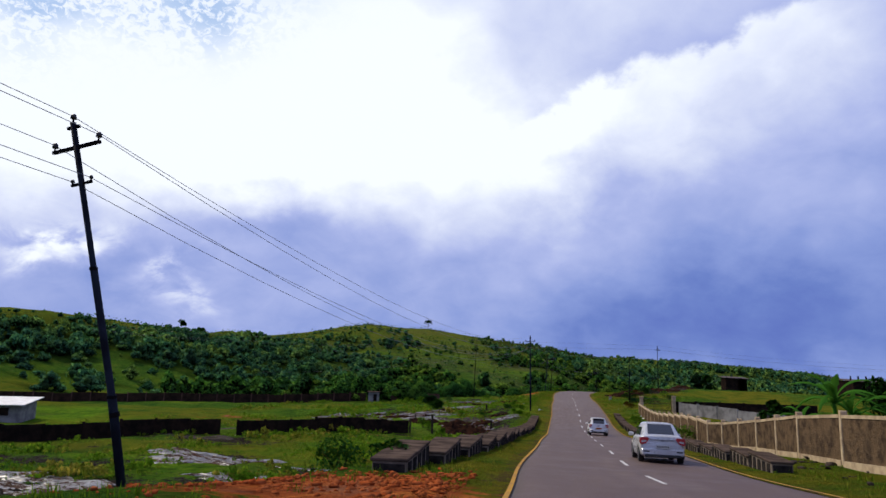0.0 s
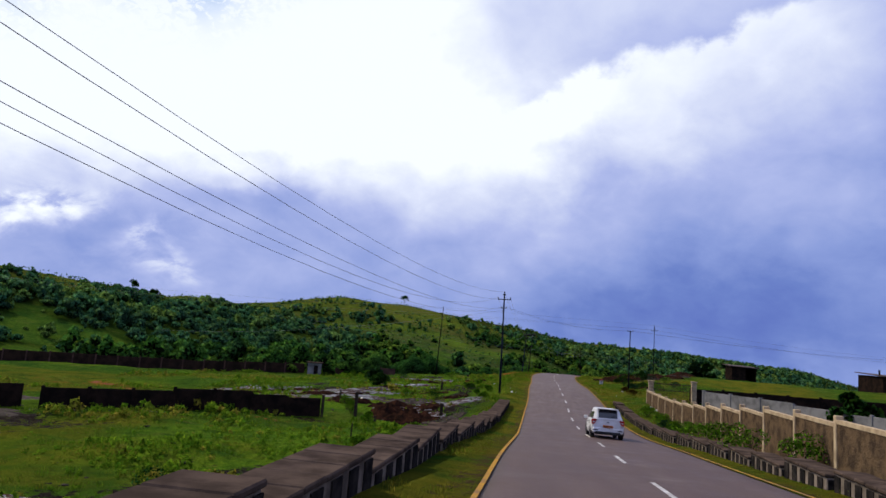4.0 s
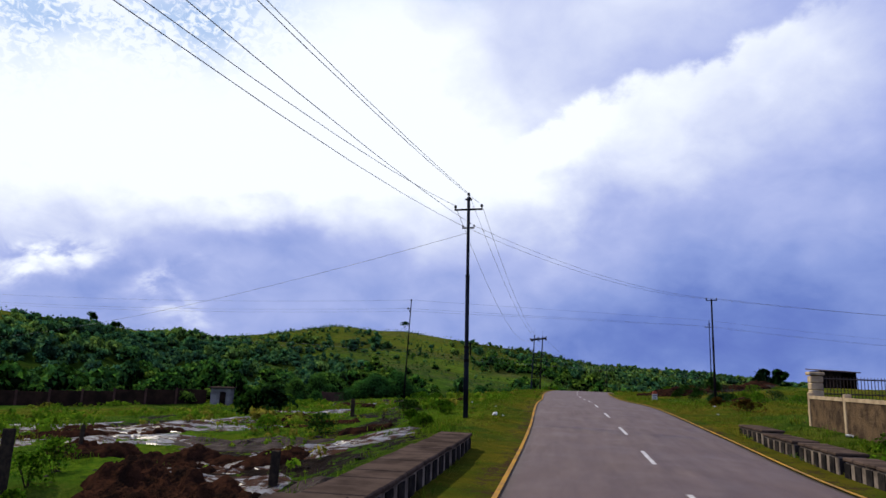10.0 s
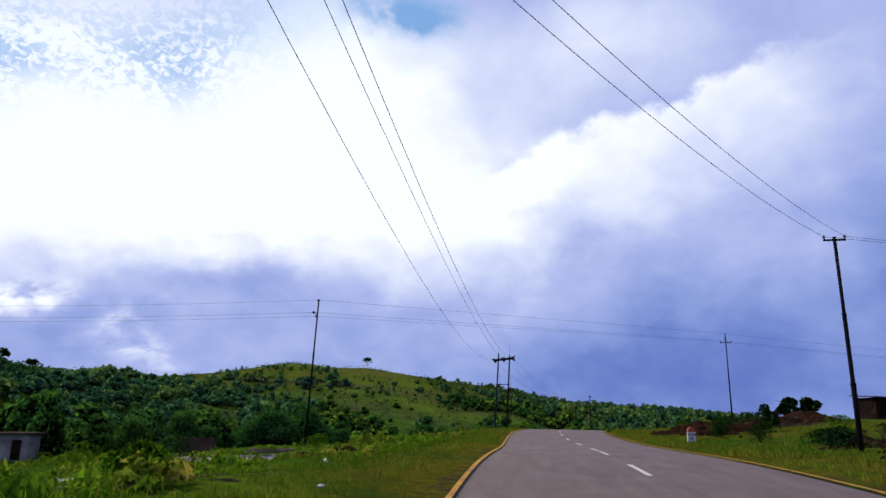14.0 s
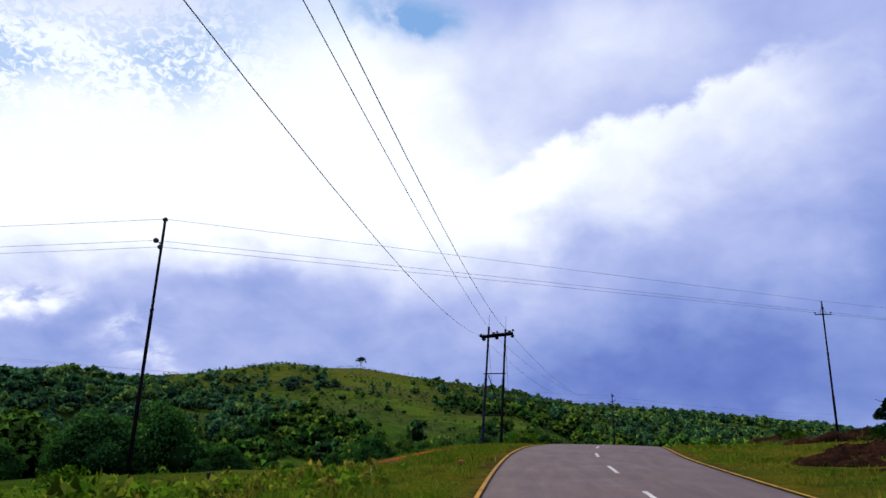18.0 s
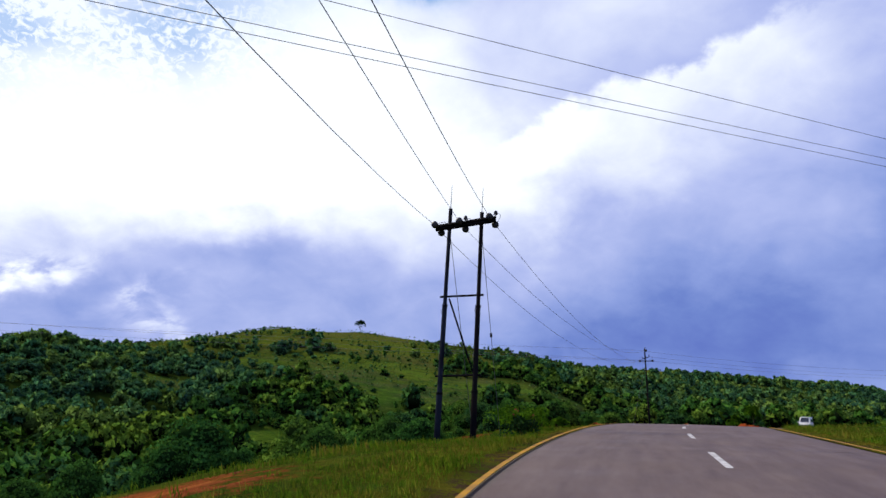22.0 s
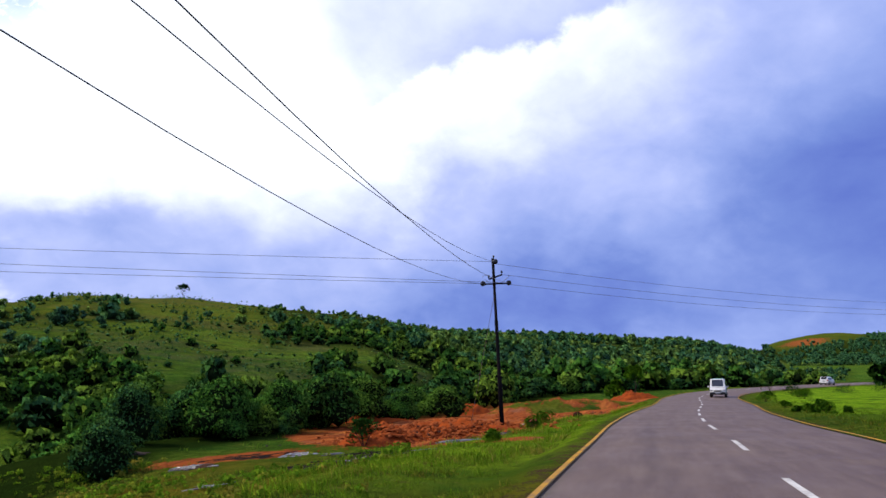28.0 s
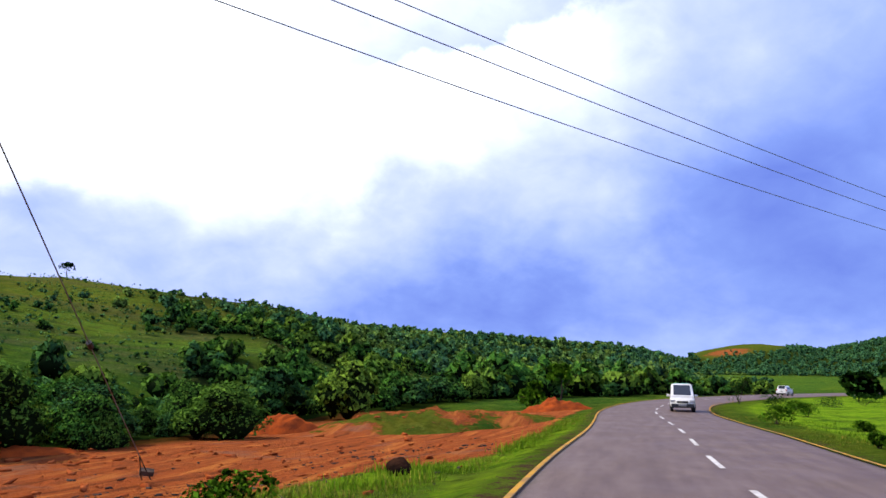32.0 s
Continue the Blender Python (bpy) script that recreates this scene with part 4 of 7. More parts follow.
road = tagged(ribbon("road", [(ids, -HALF - 0.45, HALF + 0.45)], ROAD, 0.0, across=10, sink=0.14, uv=True), "two-lane asphalt road, greyish mauve, patched and dusty", "road", kind="structure")
for side, nm in ((-1, "left"), (1, "right")):
    ob = ribbon("edge_line", [(ids, side * (HALF - 0.02) - 0.05, side * (HALF - 0.02) + 0.05)], PAINT_Y, 0.006)
    tagged(ob, "worn yellow painted line along the road's edge", "road marking", kind="structure")
marks = []
starts = [203.0 + 7.5 * k for k in range(-26, 5)] + [259.0 + 7.5 * k for k in range(-3, 10)] + [332.2 + 6.0 * k for k in range(0, 24)]
for a in starts:
    if 2 < a < ALONG[-1] - 10:
        marks.append([float(np.interp(a + q * 0.7, ALONG, np.arange(len(ALONG)))) for q in range(5)])
dash_line = thing("centre_line", "broken white line of worn painted dashes", "road marking", kind="structure")
for m in marks:
    ob = ribbon("dash", [(m, -0.06, 0.06)], PAINT_W, 0.006)
    ob.parent = dash_line

# ---- power line ----


def insulator(shape, p, r=0.07, h=0.16, disc=False):
    p = Vector(p)
    if disc:
        shape.tube([p + Vector((0, -0.08, 0)), p + Vector((0, -0.05, 0)), p + Vector((0, 0.05, 0)), p + Vector((0, 0.08, 0))], [r * 0.55, r, r, r * 0.55], 18)
    else:
        shape.tube([p, p + Vector((0, 0, h * 0.35)), p + Vector((0, 0, h * 0.5)), p + Vector((0, 0, h)), p + Vector((0, 0, h * 1.15))], [0.02, 0.02, r, r * 0.75, r * 0.3], 14)
    return shape


def shaft(pole, base, top, r0, mat, steps=3):
    base, top = Vector(base), Vector(top)
    rad = [r0, r0 * 0.82, r0 * 0.66]
    pts, rr = [base - Vector((0, 0, 0.5))], [r0]
    for i in range(1, steps):
        p = base.lerp(top, i / steps * 0.95)
        pts += [p, p + (top - base).normalized() * 0.03]
        rr += [rad[i - 1], rad[i]]
    pts.append(top)
    rr.append(rad[steps - 1])
    part("shaft", Shape().tube(pts, rr, 12), mat, pole, smooth=True)
    for i in range(1, steps):
        p = base.lerp(top, i / steps * 0.95)
        part("collar", Shape().tube([p - Vector((0, 0, 0.06)), p + Vector((0, 0, 0.02))], rad[i - 1] * 1.12, 12), STEEL, pole)


def line_pole(base, top, label, mat=STEEL, r=0.10, turn=0.0):
    """Pole with a wide upper cross-arm, a short lower one and pin insulators."""
    pole = thing("utility_pole", label, "utility pole", "poles of the roadside power line")
    base, top = Vector(base), Vector(top)
    shaft(pole, base, top, r, mat)
    up = (top - base).normalized()
    side = Vector((math.cos(radians(turn)), math.sin(radians(turn)), 0))
    side = (side - up * side.dot(up)).normalized()
    rot = Matrix((side, up.cross(side), up)).transposed()
    a, b, c = top - up * 0.62, top - up * 1.52, top - up * 0.12
    part("cross_arm", Shape().box(a, (1.36, 0.09, 0.075), rot), STEEL, pole)
    part("lower_arm", Shape().box(b, (0.58, 0.07, 0.06), rot), STEEL, pole)
    part("top_arm", Shape().box(c, (0.34, 0.07, 0.07), rot), STEEL, pole)
    ends = []
    for s in (-1, 1):
        p = a + side * 0.64 * s
        part("insulator", insulator(Shape(), p + up * 0.03, 0.075, 0.19), CERAMIC, pole, smooth=True)
        ends.append(p + up * 0.2)
    part("insulator", insulator(Shape(), top, 0.075, 0.19), CERAMIC, pole, smooth=True)
    ends.append(top + up * 0.17)
    for s in (-1, 1):
        p = b + side * 0.27 * s
        part("insulator", insulator(Shape(), p + up * 0.02, 0.05, 0.12), CERAMIC, pole, smooth=True)
        ends.append(p + up * 0.1)
    part("clamp", Shape().tube([base + up * 2.6, base + up * 2.72], r * 1.15, 12), STEEL, pole)
    return ends


def wire(a, b, sag=0.6, r=0.0095, name="overhead_wire", label="thin overhead power line wire", parent=None):
    a, b = Vector(a), Vector(b)
    n = 18
    pts = [a.lerp(b, i / n) - Vector((0, 0, 4 * sag * (i / n) * (1 - i / n))) for i in range(n + 1)]
    ob = part(name, Shape().tube(pts, r, 5), WIRE, parent, smooth=True)
    return ob if parent else tagged(ob, label, "wire", "overhead wires")


P0 = line_pole((-6.15, 12.1, 2.2), (-7.76, 10.6, 11.75), "leaning grey steel utility pole with two cross-arms", GREYSTEEL, 0.105)
P1 = line_pole((-5.46, 93.85, -0.45), (-5.58, 93.85, 9.95), "dark steel utility pole with two cross-arms on the grass verge", GREYSTEEL, 0.115)
kit = bpy.data.objects["utility_pole.001"]
part("bracket_bar", Shape().box((-5.30, 93.80, 2.75), (0.05, 0.05, 0.62)), STEEL, kit)
for z in (2.52, 2.98):
    part("bracket_strap", Shape().box((-5.38, 93.82, z), (0.18, 0.04, 0.04)), STEEL, kit)
PB = [Vector((-11, -40, 16)) + Vector(p) - Vector(P0[2]) for p in P0]
for i in range(5):
    wire(P0[i], P1[i], (3.35, 2.7, 2.3, 2.9, 2.4)[i])
    wire(PB[i], P0[i], 0.8)


def t_pole(base, top, label, r=0.09):
    pole = thing("utility_pole", label, "utility pole", "poles of the side power lines")
    base, top = Vector(base), Vector(top)
    shaft(pole, base, top, r, STEEL)
    part("cross_arm", Shape().box(top - Vector((0, 0, 0.12)), (0.78, 0.07, 0.06)), STEEL, pole)
    ends = []
    for s in (-1, 1):
        p = top + Vector((0.36 * s, 0, -0.10))
        part("insulator", insulator(Shape(), p, 0.05, 0.15), CERAMIC, pole, smooth=True)
        ends.append(p + Vector((0, 0, 0.12)))
    return ends


P2 = t_pole((8.74, 117.0, -0.1), (8.74, 117.0, 7.85), "slim dark utility pole with a short cross-arm")
for i in range(2):
    wire(P1[3 + i], P2[i], 0.7, 0.008)
    wire(P2[i], Vector((62, 128 + i, 7.2)), 1.0, 0.008)
wire((-5.64, 93.85, P1[3].z - 0.35), (-60, 115, 3.1), 1.0, 0.009)


def brace_pole(base, top, label, wide=1.3, r=0.095):
    """Pole with one insulator on its tip, a cross-arm below and a triangular brace."""
    pole = thing("utility_pole", label, "utility pole", "poles of the side power lines")
    base, top = Vector(base), Vector(top)
    shaft(pole, base, top, r, STEEL)
    up = (top - base).normalized()
    a = top - up * 0.95
    part("cross_arm", Shape().box(a, (wide, 0.08, 0.07)), STEEL, pole)
    ends = [top + Vector((0, 0, 0.2))]
    part("insulator", insulator(Shape(), top, 0.08, 0.2), CERAMIC, pole, smooth=True)
    for s in (-1, 1):
        p = a + Vector((wide * 0.47 * s, 0, 0.03))
        part("insulator", insulator(Shape(), p, 0.07, 0.18), CERAMIC, pole, smooth=True)
        part("brace", Shape().tube([a + Vector((0.25 * s, 0, 0)), top - up * 0.1], 0.02, 5), STEEL, pole)
        ends.append(p + Vector((0, 0, 0.15)))
    return ends


P3 = brace_pole((17.75, 178.3, land_at(17.75, 178.3)), (17.75, 178.3, 11.4), "dark utility pole with a braced cross-arm on the rise")


def side_pole(base, top, label):
    pole = thing("utility_pole", label, "utility pole", "poles of the side power lines")
    base, top = Vector(base), Vector(top)
    shaft(pole, base, top, 0.10, STEEL)
    up = (top - base).normalized()
    ends = [top + Vector((0, 0, 0.1))]
    part("insulator", insulator(Shape(), top - Vector((0, 0, 0.1)), 0.14, 0.24), CERAMIC, pole, smooth=True)
    for dz, dx in ((1.0, -0.36), (1.35, -0.06)):
        p = top - up * dz
        part("bracket", Shape().tube([p - up * 0.2, p + Vector((dx, 0, 0))], 0.03, 6), STEEL, pole)
        part("insulator", insulator(Shape(), p + Vector((dx, 0, 0)), 0.13, disc=True), CERAMIC, pole, smooth=True)
        ends.append(p + Vector((dx, 0, 0)))
    return ends


PL = side_pole((-23.75, 146.8, -1.4), (-23.15, 146.4, 10.85), "leaning dark utility pole with bracket insulators")
for i in range(3):
    wire(PL[i], P3[(0, 2, 1)[i]], 0.0, 0.010)
    wire(PL[i], Vector(PL[i]) + Vector((-95, -8, 1.5)), 1.2, 0.010)
    wire(P3[i], Vector(P3[i]) + Vector((75, 10, -3.5)), 1.2, 0.010)


def h_pole():
    pole = thing("double_pole_structure", "dark double steel pole joined by cross-beams, carrying disc insulators", "utility pole")
    L0, L1, R0, R1 = Vector((-9.66, 165.9, -2.2)), Vector((-9.10, 166, 7.75)), Vector((-8.33, 166, -2.0)), Vector((-7.88, 166, 7.55))
    L1, R1 = L1 + (L1 - L0).normalized() * 0.25, R1 + (R1 - R0).normalized() * 0.25
    for a, b, m in ((L0, L1, GREYSTEEL), (R0, R1, STEEL)):
        shaft(pole, a, b, 0.115, m)
        part("spike", Shape().tube([b, b + Vector((0.05, 0, 0.95))], [0.015, 0.006], 5), STEEL, pole)
    at = lambda a, b, z: a.lerp(b, (z - a.z) / (b.z - a.z))
    for dz in (0.0, 0.11):
        part("cross_arm", Shape().tube([(-9.64, 165.86, 7.16 + dz), (-7.32, 165.86, 7.42 + dz)], 0.078, 4), STEEL, pole)
    for x in (-9.42, -8.62, -7.7):
        part("arm_bolt", Shape().tube([(x, 165.74, 7.25 + 0.112 * (x + 9.64)), (x, 165.98, 7.25 + 0.112 * (x + 9.64))], 0.022, 6), IRON, pole)
    for z in (4.57, 1.63):
        a, b = at(L0, L1, z), at(R0, R1, z)
        e = (b - a).normalized() * 0.2
        part("cross_beam", Shape().tube([a - e, b + e + Vector((0, 0, 0.05))], 0.04, 4), STEEL, pole)
    part("diagonal_brace", Shape().tube([at(L0, L1, 4.5) + Vector((0.15, 0, 0)), at(R0, R1, 1.75) - Vector((0.08, 0, 0))], 0.035, 5), STEEL, pole)
    ends = []
    for x, z in ((-9.5, 7.13), (-8.55, 7.24), (-7.4, 7.36)):
        for dx, dy, dz in ((-0.14, -0.18, 0.18), (0.03, 0.22, -0.05)):
            part("insulator", insulator(Shape(), (x + dx, 165.86 + dy, z + dz), 0.132, disc=True), CERAMIC, pole, smooth=True)
        ends.append((Vector((x - 0.14, 165.6, z + 0.16)), Vector((x + 0.03, 166.2, z - 0.04))))
        loop = [Vector((x - 0.14 + 0.3 * math.sin(math.pi * q / 9) + 0.17 * q / 9, 165.6 + 0.6 * q / 9, z + 0.16 - 0.2 * q / 9 + 0.24 * math.sin(math.pi * q / 9))) for q in range(10)]
        part("jumper", Shape().tube(loop, 0.009, 4), WIRE, pole)
    for x, pin in ((-8.48, 7.36), (-7.32, 7.5)):
        part("insulator", insulator(Shape(), (x, 165.86, pin + 0.05), 0.085, 0.22), CERAMIC, pole, smooth=True)
    for x, z in ((-9.12, 6.98), (-7.90, 7.15)):
        a, b = Vector((x, 166.08, z)), Vector((x - 0.1, 172.5, -1.8))
        part("guy_wire", Shape().tube([a, b], 0.012, 5), WIRE, pole)
        p = a.lerp(b, 0.42)
        part("guy_insulator", Shape().tube([p, p + (b - a).normalized() * 0.16], 0.05, 7), CERAMIC, pole)
    for a, b in ((L0, L1), (R0, R1)):
        for z in (4.3, 2.6):
            p = at(a, b, z)
            loop = [p + Vector((-0.13 * math.sin(q * 0.7), -0.05, -0.12 * q)) for q in range(6)]
            part("barbed_wire", Shape().tube(loop, 0.008, 4), WIRE, pole)
    return ends


HP = h_pole()
for i, (src, k) in enumerate(zip((P1[0], P1[2], P1[1]), (0, 1, 2))):
    wire(src, HP[k][0], (2.3, 1.3, 2.0)[k])


def corner_pole():
    pole = thing("utility_pole", "dark steel corner pole with disc insulators and a guy wire", "utility pole")
    base, top = Vector((2.08, 214.5, -3.35)), Vector((1.96, 214.5, 5.05))
    shaft(pole, base, top, 0.105, STEEL)
    part("cross_arm", Shape().box((2.05, 214.4, 3.78), (1.2, 0.08, 0.07)), STEEL, pole)
    part("tilted_arm", Shape().tube([(1.72, 214.4, 4.0), (2.38, 214.4, 4.22)], 0.04, 4), STEEL, pole)
    ends = []
    for x in (1.42, 2.68):
        part("insulator", insulator(Shape(), (x, 214.35, 3.8), 0.125, disc=True), CERAMIC, pole, smooth=True)
        ends.append(Vector((x, 214.35, 3.8)))
    part("insulator", insulator(Shape(), (2.06, 214.35, 4.86), 0.13, disc=True), CERAMIC, pole, smooth=True)
    part("insulator", insulator(Shape(), (2.0, 214.5, 5.03), 0.055, 0.15), CERAMIC, pole, smooth=True)
    ends.insert(1, Vector((2.06, 214.35, 4.86)))
    for x, z in ((1.72, 4.02), (2.36, 4.24)):
        part("insulator", insulator(Shape(), (x, 214.4, z), 0.055, 0.16), CERAMIC, pole, smooth=True)
    a, b = Vector((2.0, 214.6, 3.4)), Vector((1.0, 226.3, -4.0))
    part("guy_wire", Shape().tube([a, b], 0.012, 5), WIRE, pole)
    p = a.lerp(b, 0.56)
    part("guy_insulator", Shape().tube([p, p + (b - a).normalized() * 0.18], 0.055, 7), CERAMIC, pole)
    for s in (-0.12, 0.12):
        part("guy_rod", Shape().tube([a.lerp(b, 0.93), b + Vector((s, 0, -0.2))], 0.014, 5), IRON, pole)
    part("guy_anchor", Shape().box(b + Vector((0, 0, 0.0)), (0.34, 0.22, 0.12), Euler((0.3, 0.2, 0.4)).to_matrix()), CONCRETE, pole, "grey concrete guy anchor plate")
    for s in (-1, 1):
        loop = [Vector((2.05 + s * (0.3 + 0.35 * math.sin(q * 0.52)), 214.4, 4.2 - 0.06 * q + 0.12 * math.sin(q * 0.5))) for q in range(7)]
        part("jumper", Shape().tube(loop, 0.008, 4), WIRE, pole)
    return ends


P4 = corner_pole()
for i in range(3):
    wire(HP[i][1], P4[i], (1.85, 1.75, 1.8)[i])
    p = P4[i] + Vector(((0.15, 0, 0.1), (0, 0, -0.1), (-0.2, 0, 0.4))[i])
    wire(p, (p.x + 39.4, p.y + 22.2, p.z - 1.7), 0.5)
    wire(P4[i], (P4[i].x - 87, P4[i].y - 18.5, P4[i].z + (4.0, 3.6, 5.0)[i]), 0.3)

# ---- roadside blocks and compound walls ----


def kerb_block(pos, yaw, size, label, group, stripes=5):
    """Concrete guard block with a slab top and black bands painted on its road face."""
    ob = thing("guard_block", label, "guard block", group, at=Matrix.Translation(pos) @ Matrix.Rotation(yaw, 4, "Z"))
    w, l, h = size
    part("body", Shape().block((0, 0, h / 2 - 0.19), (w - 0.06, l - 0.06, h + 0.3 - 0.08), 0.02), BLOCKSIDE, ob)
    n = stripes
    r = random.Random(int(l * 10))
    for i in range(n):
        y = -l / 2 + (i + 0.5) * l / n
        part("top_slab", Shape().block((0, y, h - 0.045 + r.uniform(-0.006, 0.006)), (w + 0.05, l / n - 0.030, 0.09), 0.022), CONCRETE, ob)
        for s in (-1, 1):
            part("painted_band", Shape().box((s * (w / 2 - 0.02), y + l / n * 0.2, h / 2 - 0.11), (0.03, l / n * 0.56, h - 0.06)), BLACKMARK, ob, "black painted band")
    for s in (-1, 1):
        part("painted_end", Shape().box((0, s * (l / 2 - 0.026), h / 2 - 0.11), (w - 0.12, 0.012, h - 0.06)), BLACKMARK, ob, "black end face")
    return ob


def block_row(y0, y1, curve, sink, size, gap, label, group):
    """curve: distances along the row, and the offsets from the centre line there."""
    rng = random.Random(5)
    s, s1 = float(np.interp(y0, CENTRE[:, 1], ALONG)), float(np.interp(y1, CENTRE[:, 1], ALONG))
    a = s
    first = None
    while a < s1:
        i = float(np.interp(a + size[1] / 2, ALONG, np.arange(len(ALONG))))
        d = float(np.interp(a - s, *curve)) + rng.uniform(-0.05, 0.05)
        p = station(i, d)
        t = TANG[int(i)]
        yaw = math.atan2(-t[0], t[1]) + rng.uniform(-0.02, 0.02)
        m = Matrix.Translation((p[0], p[1], p[2] - sink + rng.uniform(-0.05, 0.05))) @ Matrix.Rotation(yaw, 4, "Z")
        if first is None:
            first = kerb_block((0, 0, 0), 0, size, label, group)
            first.matrix_world = m
        else:
            copy_thing(first, m)
        a += size[1] + gap


block_row(14.8, 80.3, ((0, 4, 8, 15, 21, 66), (-6.75, -6.36, -6.0, -5.75, -5.7, -5.45)), 0.20, (0.92, 4.0, 0.66), 0.10, "weathered concrete guard block with black bands by the road", "guard blocks along the road's left verge")
block_row(23.6, 91.5, ((0, 65), (5.3, 4.9)), 0.08, (0.75, 2.9, 0.52), 0.40, "low weathered concrete guard block with black bands", "guard blocks along the road's right verge")


def compound_wall():
    wall = thing("compound_wall", "stepped compound wall of rough stone panels between pale concrete posts", "wall", kind="structure")
    pts = [(14.6, 17.0, 5.2), (14.0, 22.4, 5.0), (13.6, 26.7, 4.75), (13.14, 30.98, 4.40), (12.95, 34.17, 4.05), (12.62, 37.0, 3.72), (12.23, 39.85, 3.40), (11.75, 42.4, 3.12), (11.26, 44.96, 2.90)]
    x, y, z = pts[-1]
    while y < 92.5:
        y += 3.9
        u = (y - 44.96) / (95.6 - 44.96)
        pts.append((11.26 + (9.3 - 11.26) * u, y, 2.9 + (1.2 - 2.9) * step(np.array(u), 0, 0.8)))
    for i, (x, y, z) in enumerate(pts):
        g = min(land_at(x, y), z - 1.6)
        part("post", Shape().block((x, y, (z + g - 0.4) / 2 + 0.05), (0.24, 0.24, z - g + 0.5), 0.02), POSTS, wall)
        if i + 1 < len(pts):
            x1, y1, z1 = pts[i + 1]
            flat = y < 44 and z - z1 < 0.5
            za, zb = (z - 0.05, z1 - 0.05) if flat else (z1 - 0.05, z1 - 0.05)
            if not flat:
                za = zb = min(z, z1) - 0.03
            dx, dy = x1 - x, y1 - y
            n = Vector((dy, -dx, 0)).normalized() * 0.09
            g1 = min(land_at(x1, y1), z1 - 1.6)
            A, B = Vector((x, y, 0)), Vector((x1, y1, 0))
            e = (B - A).normalized() * 0.12
            A, B = A + e, B - e
            q = [A - n, B - n, B + n, A + n]
            lo, hi = [g - 0.4, g1 - 0.4, g1 - 0.4, g - 0.4], [za - 0.13, zb - 0.13, zb - 0.13, za - 0.13]
            quad = [(0, 1, 2, 3), (4, 5, 6, 7), (0, 1, 5, 4), (1, 2, 6, 5), (2, 3, 7, 6), (3, 0, 4, 7)]
            part("panel", Shape().add([Vector((p.x, p.y, zz)) for p, zz in zip(q, lo)] + [Vector((p.x, p.y, zz)) for p, zz in zip(q, hi)], quad), WALLSTONE, wall)
            k = 1.35
            q2 = [A - n * k, B - n * k, B + n * k, A + n * k]
            part("coping", Shape().add([Vector((p.x, p.y, zz)) for p, zz in zip(q2, hi)] + [Vector((p.x, p.y, zz + 0.13)) for p, zz in zip(q2, hi)], quad), POSTS, wall)
            if y < 44:
                q3 = [A - n * 1.5, B - n * 1.5, B + n * 1.5, A + n * 1.5]
                gl = [land_at(x, y) + 0.22, land_at(x1, y1) + 0.22] * 2
                gl = [gl[0], gl[1], gl[1], gl[0]]
                part("plinth", Shape().add([Vector((p.x, p.y, zz - 0.5)) for p, zz in zip(q3, gl)] + [Vector((p.x, p.y, zz)) for p, zz in zip(q3, gl)], quad), POSTS, wall)


compound_wall()


def run_wall(name, label, a, b, h, mat, n, thick=0.18, post=None, cat="wall", step_down=0.0):
    """A straight wall of n panels between posts, standing on the land."""
    w = thing(name, label, cat, kind="structure")
    A, B = np.array(a, float), np.array(b, float)
    for i in range(n):
        p, q = A + (B - A) * i / n, A + (B - A) * (i + 1) / n
        g = min(land_at(*p), land_at(*q))
        top = max(land_at(*p), land_at(*q)) + h - step_down * (i % 2)
        yaw = math.atan2(q[1] - p[1], q[0] - p[0])
        rot = Matrix.Rotation(yaw, 3, "Z")
        m = (p + q) / 2
        part("panel", Shape().block((m[0], m[1], (g - 0.4 + top) / 2), (float(np.linalg.norm(q - p)) - 0.03, thick, top - g + 0.4), 0.02, rot), mat, w)
        part("post", Shape().block((p[0], p[1], (g - 0.4 + top + 0.12) / 2), (0.24, 0.28, top - g + 0.52), 0.02, rot), post or mat, w)
    return w


def gate():
    g = thing("iron_gate", "closed black iron bar gate between pale pillars", "gate")
    for x, y in ((9.6, 96.0), (14.0, 97.8)):
        z = land_at(x, y)
        pl = thing("gate_pillar", "square pale stone gate pillar with a cap", "pillar", "gate pillars")
        for k in range(7):
            part("course", Shape().block((x, y, z + 0.15 + k * 0.3), (0.5 - 0.01 * (k % 2), 0.5 - 0.01 * (k % 2), 0.285), 0.03), POSTS, pl)
        part("cap", Shape().block((x, y, z + 2.2), (0.62, 0.62, 0.14), 0.03), POSTS, pl)
    za = land_at(11.8, 96.9)
    d = Vector((4.4, 1.8, 0)).normalized()
    for zz in (0.3, 1.2, 1.85):
        part("rail", Shape().tube([Vector((9.85, 96.1, za + zz)), Vector((13.75, 97.7, za + zz))], 0.03, 5), IRON, g)
    for i in range(24):
        p = Vector((9.9, 96.12, za)) + d * (0.17 * i + 0.05)
        part("bar", Shape().tube([p + Vector((0, 0, 0.15)), p + Vector((0, 0, 1.95))], 0.015, 5), IRON, g)


gate()
run_wall("inner_wall", "dark stained compound wall behind the gate", (14.6, 95.5), (26, 78), 1.5, PALEWALL, 6)
run_wall("inner_wall", "blackened boundary wall inside the compound", (13.8, 98.2), (33, 101), 1.5, DARKWALL, 6)

# left field: black walls, long brown wall, hut, shed, posts
run_wall("field_wall", "low blackened stone wall in the grass field", (-34, 65), (-18.6, 78.2), 1.5, DARKWALL, 7)
run_wall("field_wall", "broken low blackened wall across the field", (-57, 43), (-37, 66.5), 1.5, DARKWALL, 9)
